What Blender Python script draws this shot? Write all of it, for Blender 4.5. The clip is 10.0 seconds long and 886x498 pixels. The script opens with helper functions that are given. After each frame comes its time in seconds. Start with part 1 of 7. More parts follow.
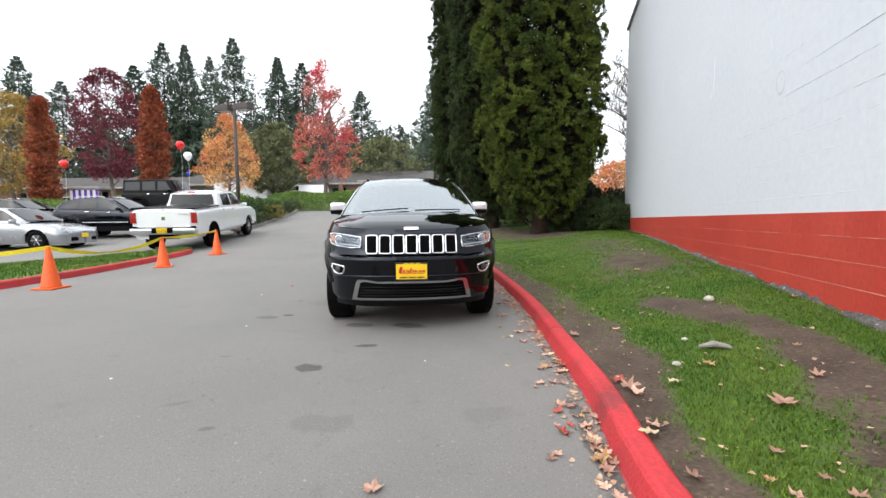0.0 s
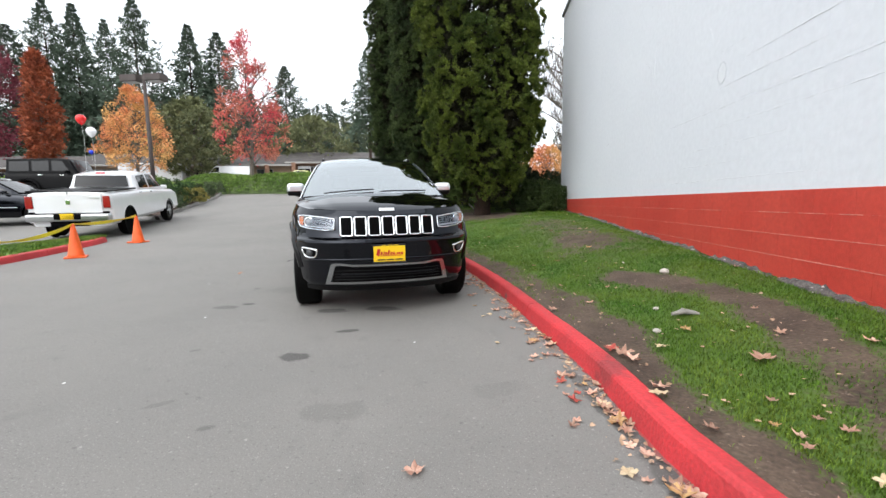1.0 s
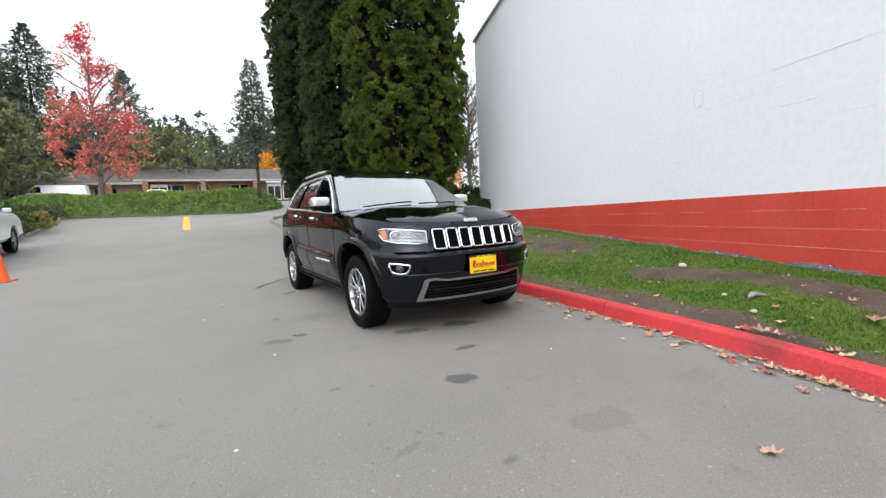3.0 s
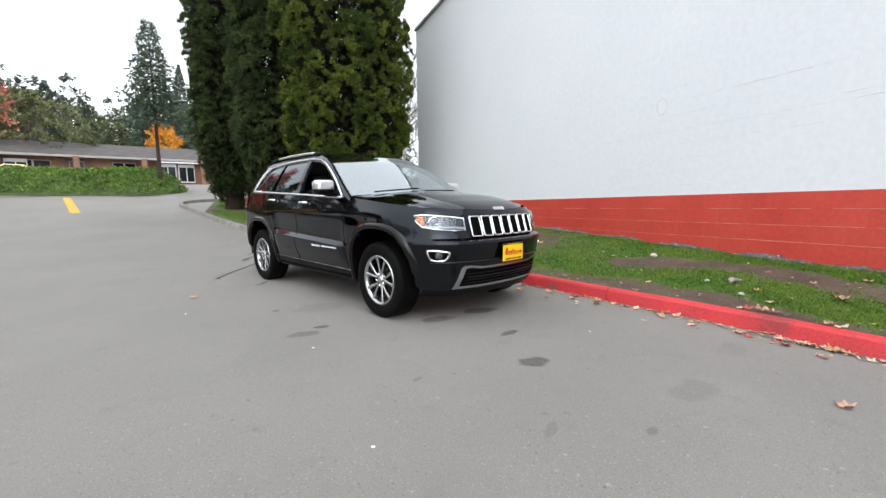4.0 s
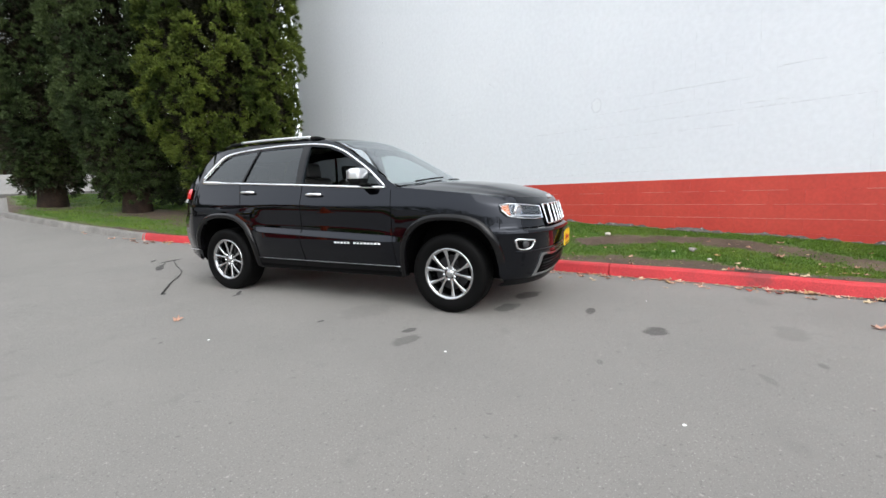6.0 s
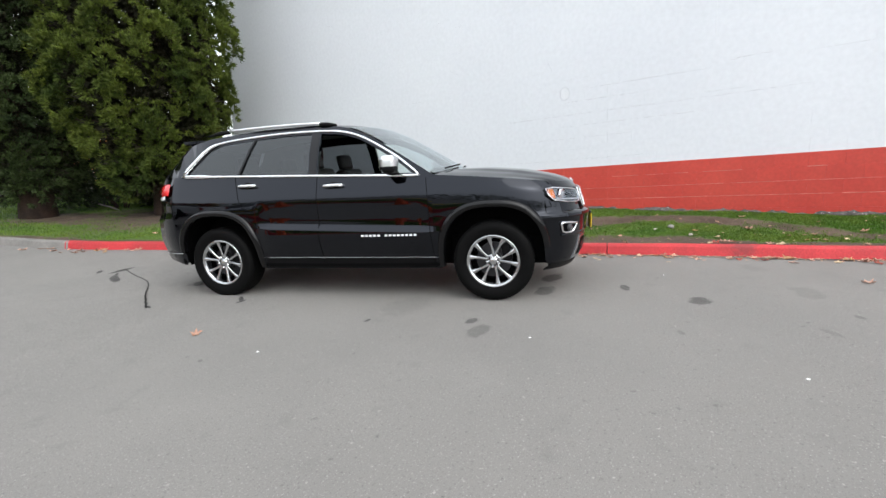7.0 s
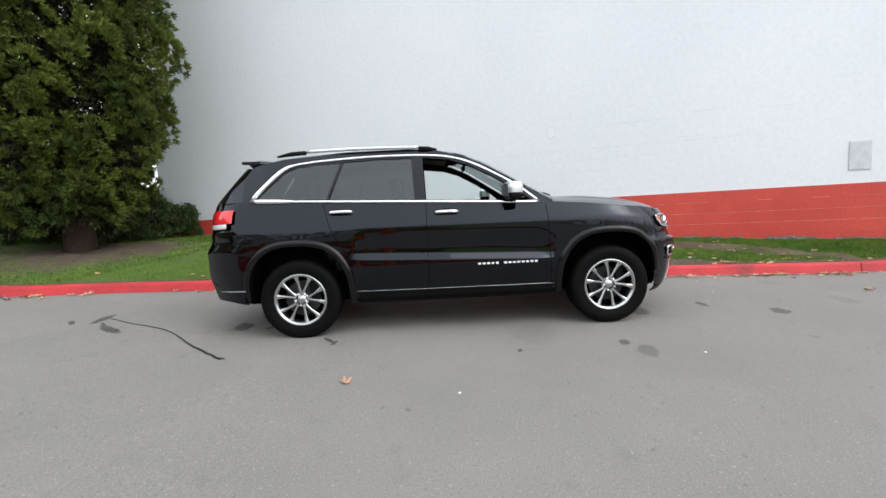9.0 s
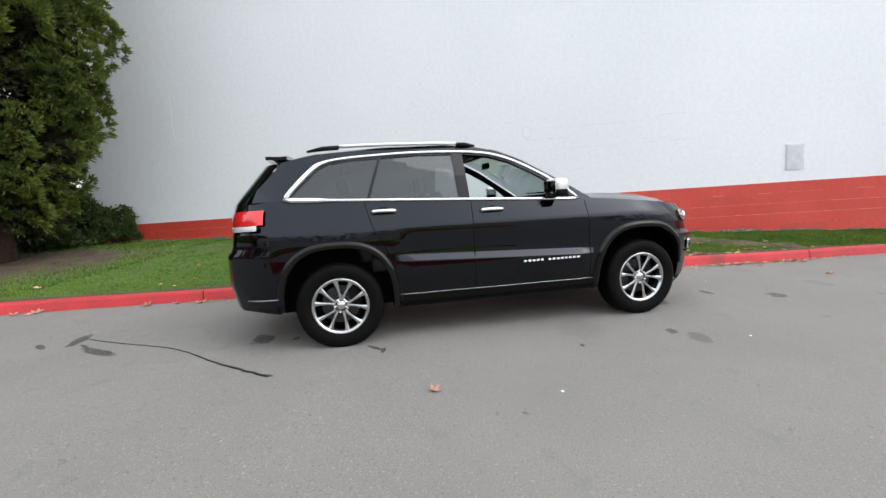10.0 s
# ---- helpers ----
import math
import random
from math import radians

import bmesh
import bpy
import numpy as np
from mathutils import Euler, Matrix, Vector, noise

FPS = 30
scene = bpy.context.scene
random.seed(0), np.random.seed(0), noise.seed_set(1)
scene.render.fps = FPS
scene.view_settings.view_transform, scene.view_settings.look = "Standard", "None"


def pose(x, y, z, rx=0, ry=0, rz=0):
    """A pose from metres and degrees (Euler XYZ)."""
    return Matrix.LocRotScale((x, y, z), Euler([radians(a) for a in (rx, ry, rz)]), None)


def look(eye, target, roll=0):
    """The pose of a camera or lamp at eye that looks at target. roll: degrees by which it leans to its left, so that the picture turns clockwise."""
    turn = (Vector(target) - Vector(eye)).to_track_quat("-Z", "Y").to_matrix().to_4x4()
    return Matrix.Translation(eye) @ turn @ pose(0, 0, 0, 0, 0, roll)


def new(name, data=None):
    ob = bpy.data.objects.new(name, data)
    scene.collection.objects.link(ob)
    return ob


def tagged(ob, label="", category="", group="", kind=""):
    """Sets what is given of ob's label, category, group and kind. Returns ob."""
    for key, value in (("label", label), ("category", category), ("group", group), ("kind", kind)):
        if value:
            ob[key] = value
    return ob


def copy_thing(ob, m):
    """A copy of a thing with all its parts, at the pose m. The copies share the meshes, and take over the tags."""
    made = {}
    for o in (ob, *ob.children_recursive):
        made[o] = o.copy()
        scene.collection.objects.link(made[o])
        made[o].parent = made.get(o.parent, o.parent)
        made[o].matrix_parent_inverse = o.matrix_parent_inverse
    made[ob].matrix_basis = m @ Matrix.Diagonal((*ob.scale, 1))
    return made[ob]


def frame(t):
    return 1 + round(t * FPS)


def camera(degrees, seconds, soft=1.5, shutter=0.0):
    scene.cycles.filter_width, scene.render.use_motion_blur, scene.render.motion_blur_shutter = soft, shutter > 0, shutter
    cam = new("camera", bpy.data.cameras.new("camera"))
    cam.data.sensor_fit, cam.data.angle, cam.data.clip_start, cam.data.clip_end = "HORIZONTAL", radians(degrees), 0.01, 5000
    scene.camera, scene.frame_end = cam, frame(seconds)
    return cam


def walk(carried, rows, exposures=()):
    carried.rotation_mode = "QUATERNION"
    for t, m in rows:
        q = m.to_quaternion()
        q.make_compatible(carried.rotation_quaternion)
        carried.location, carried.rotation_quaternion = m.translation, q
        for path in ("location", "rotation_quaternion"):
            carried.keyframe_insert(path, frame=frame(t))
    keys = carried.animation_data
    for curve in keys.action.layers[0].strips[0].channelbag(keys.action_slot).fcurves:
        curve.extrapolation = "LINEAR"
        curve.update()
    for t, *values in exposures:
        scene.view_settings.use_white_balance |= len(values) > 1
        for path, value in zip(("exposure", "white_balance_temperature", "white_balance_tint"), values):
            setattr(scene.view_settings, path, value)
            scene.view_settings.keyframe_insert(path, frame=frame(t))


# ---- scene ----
cam = camera(92.3, 10.0)
PATH = [
    (0, (0.148, 0.152, 1.19), (-0.377, 2.076, 1.032), -0.5),
    (0.5, (0.068, 0.2, 1.181), (-0.353, 2.145, 0.978), 0.9),
    (1, (-0.303, 0.098, 1.168), (-0.514, 2.072, 0.928), -0.8),
    (1.5, (-0.755, 0.099, 1.156), (-0.912, 2.078, 0.917), -1.5),
    (2, (-1.268, 0.139, 1.161), (-1.293, 2.128, 0.953), -1.1),
    (3.5, (-2.953, 0.391, 1.153), (-2.352, 2.29, 0.976), -2.4),
    (4, (-3.491, 0.622, 1.143), (-2.697, 2.443, 0.915), -0.6),
    (4.5, (-3.962, 0.873, 1.134), (-2.989, 2.611, 0.953), -0.4),
    (5, (-4.419, 1.157, 1.149), (-3.273, 2.776, 0.896), -1.0),
    (5.5, (-4.833, 1.542, 1.182), (-3.637, 3.121, 0.91), -1.4),
    (6, (-5.222, 1.939, 1.178), (-3.815, 3.331, 0.888), -1.5),
    (7.5, (-6.115, 3.366, 1.17), (-4.412, 4.371, 0.87), -2.5),
    (8, (-6.361, 3.83, 1.164), (-4.578, 4.714, 0.961), -1.1),
    (8.5, (-6.556, 4.335, 1.162), (-4.702, 5.037, 0.896), -3.2),
    (9, (-6.701, 4.854, 1.199), (-4.816, 5.488, 0.99), -2.6),
    (9.5, (-6.829, 5.376, 1.217), (-4.882, 5.755, 0.965), -3.9),
    (10, (-6.846, 5.911, 1.229), (-4.884, 6.224, 1.004), -3.1),
]
walk(cam, [(t, look(eye, target, roll)) for t, eye, target, roll in PATH], [(0, 0.0), (8, 0.0), (9.3, -0.08), (10, -0.08)])

# ---- world and sun: a bright overcast afternoon ----
world = bpy.data.worlds.new("overcast")
scene.world = world
world.use_nodes = True
wn, wl = world.node_tree.nodes, world.node_tree.links
sky = wn.new("ShaderNodeTexSky")
sky.sky_type = "NISHITA"
sky.sun_disc = False
sky.sun_elevation = radians(38)
sky.sun_rotation = radians(200)
sky.air_density, sky.dust_density = 1.0, 6.0
veil = wn.new("ShaderNodeHueSaturation")
veil.inputs["Saturation"].default_value = 0.12
veil.inputs["Value"].default_value = 0.08
cloud = wn.new("ShaderNodeMix")
cloud.data_type = "RGBA"
cloud.blend_type = "ADD"
cloud.inputs[0].default_value = 1.0
# an overcast dome: brightest overhead, paler towards the horizon
dome = wn.new("ShaderNodeTexCoord")
split = wn.new("ShaderNodeSeparateXYZ")
height = wn.new("ShaderNodeMapRange")
height.inputs["To Min"].default_value, height.inputs["To Max"].default_value = 1.37, 1.74
tone = wn.new("ShaderNodeMix")
tone.data_type = "RGBA"
tone.blend_type = "MULTIPLY"
tone.inputs[0].default_value = 1.0
tone.inputs[6].default_value = (0.945, 1.0, 1.075, 1)
wl.new(dome.outputs["Generated"], split.inputs[0])
wl.new(split.outputs["Z"], height.inputs["Value"])
wl.new(height.outputs[0], tone.inputs[7])
wl.new(tone.outputs[2], cloud.inputs[7])
wl.new(sky.outputs[0], veil.inputs["Color"])
wl.new(veil.outputs[0], cloud.inputs[6])
wl.new(cloud.outputs[2], wn["Background"].inputs[0])
wn["Background"].inputs[1].default_value = 1.0

sun = new("sun", bpy.data.lights.new("sun", "SUN"))
sun.data.energy, sun.data.angle, sun.data.color = 0.6, radians(40), (1.0, 0.97, 0.92)
sun.matrix_world = look((0, 0, 30), (6, 18, 0))


# ---- materials ----
def mat(name, base, rough=0.6, vary=0.25, scale=3.0, fine=60.0, bump=0.0, metal=0.0, coat=0.0, island=0.0, obvary=0.0,
        hue=None, transl=0.0, spec=0.5, bumpscale=None, wear=None):
    """A Principled material whose colour wanders at two sizes, with fine relief; hue: a second colour it wanders to."""
    m = bpy.data.materials.new(name)
    m.use_nodes = True
    n, l = m.node_tree.nodes, m.node_tree.links
    b = n["Principled BSDF"]
    b.inputs["Metallic"].default_value = metal
    b.inputs["Coat Weight"].default_value = coat
    b.inputs["Coat Roughness"].default_value = 0.03
    b.inputs["Specular IOR Level"].default_value = spec
    if transl:
        b.inputs["Transmission Weight"].default_value = 0.0
        b.inputs["Subsurface Weight"].default_value = transl
        b.inputs["Subsurface Radius"].default_value = (0.05, 0.05, 0.03)
    pos = n.new("ShaderNodeNewGeometry")
    big, small = n.new("ShaderNodeTexNoise"), n.new("ShaderNodeTexNoise")
    big.inputs["Scale"].default_value, small.inputs["Scale"].default_value = scale, fine
    big.inputs["Detail"].default_value = small.inputs["Detail"].default_value = 5
    l.new(pos.outputs["Position"], big.inputs["Vector"])
    l.new(pos.outputs["Position"], small.inputs["Vector"])
    two = hue or tuple(c * (1 - vary) for c in base)
    ramp = n.new("ShaderNodeMapRange")
    ramp.inputs["From Min"].default_value, ramp.inputs["From Max"].default_value = 0.35, 0.65
    l.new(big.outputs[0], ramp.inputs["Value"])
    mix = n.new("ShaderNodeMix")
    mix.data_type = "RGBA"
    mix.inputs[6].default_value, mix.inputs[7].default_value = (*base, 1), (*two, 1)
    l.new(ramp.outputs[0], mix.inputs[0])
    bright = n.new("ShaderNodeMapRange")
    bright.inputs["From Min"].default_value, bright.inputs["From Max"].default_value = 0.3, 0.7
    bright.inputs["To Min"].default_value, bright.inputs["To Max"].default_value = 1 - vary * 0.6, 1 + vary * 0.6
    l.new(small.outputs[0], bright.inputs["Value"])
    value = bright.outputs[0]
    for amount, out in ((island, pos.outputs["Random Per Island"]), (obvary, None)):
        if amount:
            if out is None:
                out = n.new("ShaderNodeObjectInfo").outputs["Random"]
            r = n.new("ShaderNodeMapRange")
            r.inputs["To Min"].default_value, r.inputs["To Max"].default_value = 1 - amount, 1 + amount
            l.new(out, r.inputs["Value"])
            mul = n.new("ShaderNodeMath")
            mul.operation = "MULTIPLY"
            l.new(value, mul.inputs[0])
            l.new(r.outputs[0], mul.inputs[1])
            value = mul.outputs[0]
    hsv = n.new("ShaderNodeHueSaturation")
    l.new(mix.outputs[2], hsv.inputs["Color"])
    l.new(value, hsv.inputs["Value"])
    colour = hsv.outputs[0]
    if wear:
        tone_, size, lo, hi = wear
        wt = n.new("ShaderNodeTexNoise")
        wt.inputs["Scale"].default_value = size
        wt.inputs["Detail"].default_value = 7
        wt.inputs["Roughness"].default_value = 0.65
        l.new(pos.outputs["Position"], wt.inputs["Vector"])
        wr = n.new("ShaderNodeMapRange")
        wr.inputs["From Min"].default_value, wr.inputs["From Max"].default_value = lo, hi
        l.new(wt.outputs[0], wr.inputs["Value"])
        wm = n.new("ShaderNodeMix")
        wm.data_type = "RGBA"
        wm.inputs[7].default_value = (*tone_, 1)
        l.new(wr.outputs[0], wm.inputs[0])
        l.new(colour, wm.inputs[6])
        colour = wm.outputs[2]
    l.new(colour, b.inputs["Base Color"])
    rr = n.new("ShaderNodeMapRange")
    rr.inputs["To Min"].default_value, rr.inputs["To Max"].default_value = max(rough - 0.08 * (rough > 0.15), 0.01), min(rough + 0.08 * (rough > 0.15), 1)
    l.new(big.outputs[0], rr.inputs["Value"])
    l.new(rr.outputs[0], b.inputs["Roughness"])
    if bump:
        bp = n.new("ShaderNodeBump")
        bp.inputs["Strength"].default_value = bump
        bp.inputs["Distance"].default_value = 0.01
        src = small
        if bumpscale:
            src = n.new("ShaderNodeTexNoise")
            src.inputs["Scale"].default_value = bumpscale
            src.inputs["Detail"].default_value = 6
            l.new(pos.outputs["Position"], src.inputs["Vector"])
        l.new(src.outputs[0], bp.inputs["Height"])
        l.new(bp.outputs[0], b.inputs["Normal"])
    return m


def plain(name, base, rough=0.5, metal=0.0, coat=0.0, trans=0.0, alpha=1.0, emit=0.0, ior=1.45):
    """Small plain surfaces: lenses, chrome, lettering."""
    m = bpy.data.materials.new(name)
    m.use_nodes = True
    b = m.node_tree.nodes["Principled BSDF"]
    b.inputs["Base Color"].default_value = (*base, 1)
    b.inputs["Roughness"].default_value = rough
    b.inputs["Metallic"].default_value = metal
    b.inputs["Coat Weight"].default_value = coat
    b.inputs["Transmission Weight"].default_value = trans
    b.inputs["Alpha"].default_value = alpha
    b.inputs["IOR"].default_value = ior
    return m


def glass(name, tint, clear, straight=0.05, grazing=0.95):
    """A thin pane: tinted see-through under a sharp mirror coat that grows towards grazing views."""
    m = bpy.data.materials.new(name)
    m.use_nodes = True
    n, l = m.node_tree.nodes, m.node_tree.links
    n.remove(n["Principled BSDF"])
    see, gloss, mix = n.new("ShaderNodeBsdfTransparent"), n.new("ShaderNodeBsdfGlossy"), n.new("ShaderNodeMixShader")
    see.inputs[0].default_value = (*(c * clear for c in tint), 1)
    gloss.inputs["Roughness"].default_value = 0.01
    gloss.inputs["Color"].default_value = (0.93, 0.98, 1, 1)
    face = n.new("ShaderNodeLayerWeight")
    face.inputs["Blend"].default_value = 0.5
    power = n.new("ShaderNodeMath")
    power.operation = "POWER"
    power.inputs[1].default_value = 4.0
    l.new(face.outputs["Facing"], power.inputs[0])
    amount = n.new("ShaderNodeMapRange")
    amount.inputs["To Min"].default_value, amount.inputs["To Max"].default_value = straight, grazing
    l.new(power.outputs[0], amount.inputs["Value"])
    l.new(amount.outputs[0], mix.inputs[0])
    l.new(see.outputs[0], mix.inputs[1])
    l.new(gloss.outputs[0], mix.inputs[2])
    l.new(mix.outputs[0], n["Material Output"].inputs[0])
    return m


# ---- mesh helpers ----
def mesh_of(name, bm, material, smooth=False):
    me = bpy.data.meshes.new(name)
    bm.normal_update()
    bm.to_mesh(me)
    bm.free()
    for m in (material if isinstance(material, (list, tuple)) else (material,)):
        me.materials.append(m)
    if smooth:
        me.polygons.foreach_set("use_smooth", [True] * len(me.polygons))
    return me


def part(name, bm, material, parent=None, label="", smooth=False, at=None):
    ob = new(name, mesh_of(name, bm, material, smooth))
    if parent is not None:
        ob.parent = parent
    if at is not None:
        ob.matrix_basis = at
    return tagged(ob, label)


def raw(name, verts, faces, material, parent=None, label="", smooth=False, at=None):
    me = bpy.data.meshes.new(name)
    me.from_pydata([tuple(v) for v in verts], [], faces)
    me.update()
    for m in (material if isinstance(material, (list, tuple)) else (material,)):
        me.materials.append(m)
    if smooth:
        me.polygons.foreach_set("use_smooth", [True] * len(me.polygons))
    ob = new(name, me)
    if parent is not None:
        ob.parent = parent
    if at is not None:
        ob.matrix_basis = at
    return tagged(ob, label)


def thing(name, m, label, category, group="", kind=""):
    ob = new(name)
    ob.matrix_basis = m
    ob.empty_display_size = 0.1
    return tagged(ob, label, category, group, kind)


def box(sx, sy, sz, x=0, y=0, z=0, bevel=0.0, bm=None, seg=2, m=None):
    """A box of that size whose middle is at x, y, z, its edges rounded."""
    own = bmesh.new()
    bmesh.ops.create_cube(own, size=1, matrix=Matrix.Diagonal((sx, sy, sz, 1)))
    if bevel:
        bmesh.ops.bevel(own, geom=list(own.edges), offset=bevel, segments=seg, affect="EDGES", profile=0.6)
    bmesh.ops.transform(own, matrix=Matrix.Translation((x, y, z)) if m is None else m, verts=own.verts)
    if bm is None:
        return own
    join(bm, own)
    return bm


def join(bm, other):
    me = bpy.data.meshes.new("tmp")
    other.to_mesh(me)
    other.free()
    bm.from_mesh(me)
    bpy.data.meshes.remove(me)
    return bm


def turned(profile, seg=32, bm=None, m=None, closed=False):
    """A body of revolution about z from (radius, height) pairs."""
    own = bmesh.new()
    rings = [[own.verts.new((r * math.cos(2 * math.pi * k / seg), r * math.sin(2 * math.pi * k / seg), z)) for k in range(seg)] for r, z in profile]
    pairs = list(zip(rings, rings[1:])) + ([(rings[-1], rings[0])] if closed else [])
    for a, b in pairs:
        for k in range(seg):
            own.faces.new((a[k], a[(k + 1) % seg], b[(k + 1) % seg], b[k]))
    if not closed:
        if profile[0][0] > 1e-4:
            own.faces.new(rings[0][::-1])
        if profile[-1][0] > 1e-4:
            own.faces.new(rings[-1])
    bmesh.ops.remove_doubles(own, verts=own.verts, dist=1e-5)
    if m is not None:
        bmesh.ops.transform(own, matrix=m, verts=own.verts)
    return own if bm is None else join(bm, own)


def tube(points, radius, seg=8, bm=None, closed=False, radii=None):
    """A round bar along points."""
    own = bmesh.new()
    pts = [Vector(p) for p in points]
    rings = []
    for k, p in enumerate(pts):
        a = pts[k - 1] if k or closed else p
        b = pts[(k + 1) % len(pts)] if k + 1 < len(pts) or closed else p
        d = (b - a).normalized()
        u = d.cross(Vector((0.13, 0.31, 0.94))).normalized()
        v = d.cross(u)
        r = radii[k] if radii else radius
        rings.append([own.verts.new(p + r * (math.cos(2 * math.pi * j / seg) * u + math.sin(2 * math.pi * j / seg) * v)) for j in range(seg)])
    for a, b in list(zip(rings, rings[1:])) + ([(rings[-1], rings[0])] if closed else []):
        for j in range(seg):
            own.faces.new((a[j], a[(j + 1) % seg], b[(j + 1) % seg], b[j]))
    if not closed:
        own.faces.new(rings[0][::-1])
        own.faces.new(rings[-1])
    bmesh.ops.recalc_face_normals(own, faces=own.faces)
    return own if bm is None else join(bm, own)


def sheet(rows, bm=None, thick=0.0, flip=False):
    """A skin over rows of points, with a thickness if wanted."""
    own = bmesh.new()
    v = [[own.verts.new(p) for p in row] for row in rows]
    for a, b in zip(v, v[1:]):
        for k in range(len(a) - 1):
            q = (a[k], a[k + 1], b[k + 1], b[k])
            try:
                own.faces.new(q[::-1] if flip else q)
            except ValueError:
                pass
    if thick:
        own.normal_update()
        bmesh.ops.solidify(own, geom=list(own.faces), thickness=thick)
    return own if bm is None else join(bm, own)


def smoothstep(a, b, x):
    t = min(max((x - a) / (b - a), 0.0), 1.0)
    return t * t * (3 - 2 * t)


def lerp(table, x):
    """Reads a value from (x, value) pairs."""
    return float(np.interp(x, [p[0] for p in table], [p[1] for p in table]))


def curve_at(pts, n):
    """n points of a smooth curve through pts."""
    p = [Vector(q) for q in pts]
    p = [2 * p[0] - p[1], *p, 2 * p[-1] - p[-2]]
    out = []
    for k in range(n):
        u = k / (n - 1) * (len(p) - 3)
        j = min(int(u), len(p) - 4)
        t = u - j
        a, b, c, d = p[j:j + 4]
        out.append(0.5 * (2 * b + (c - a) * t + (2 * a - 5 * b + 4 * c - d) * t * t + (3 * b - a - 3 * c + d) * t ** 3))
    return out


def ground_z(y):
    """The road is level beside the building and climbs behind the parked car."""
    if y < 6:
        return 0.0
    if y < 16:
        return 0.0045 * (y - 6) ** 2
    return 0.45 + 0.09 * (min(y, 34) - 16) + 0.05 * max(0, min(y, 60) - 34)

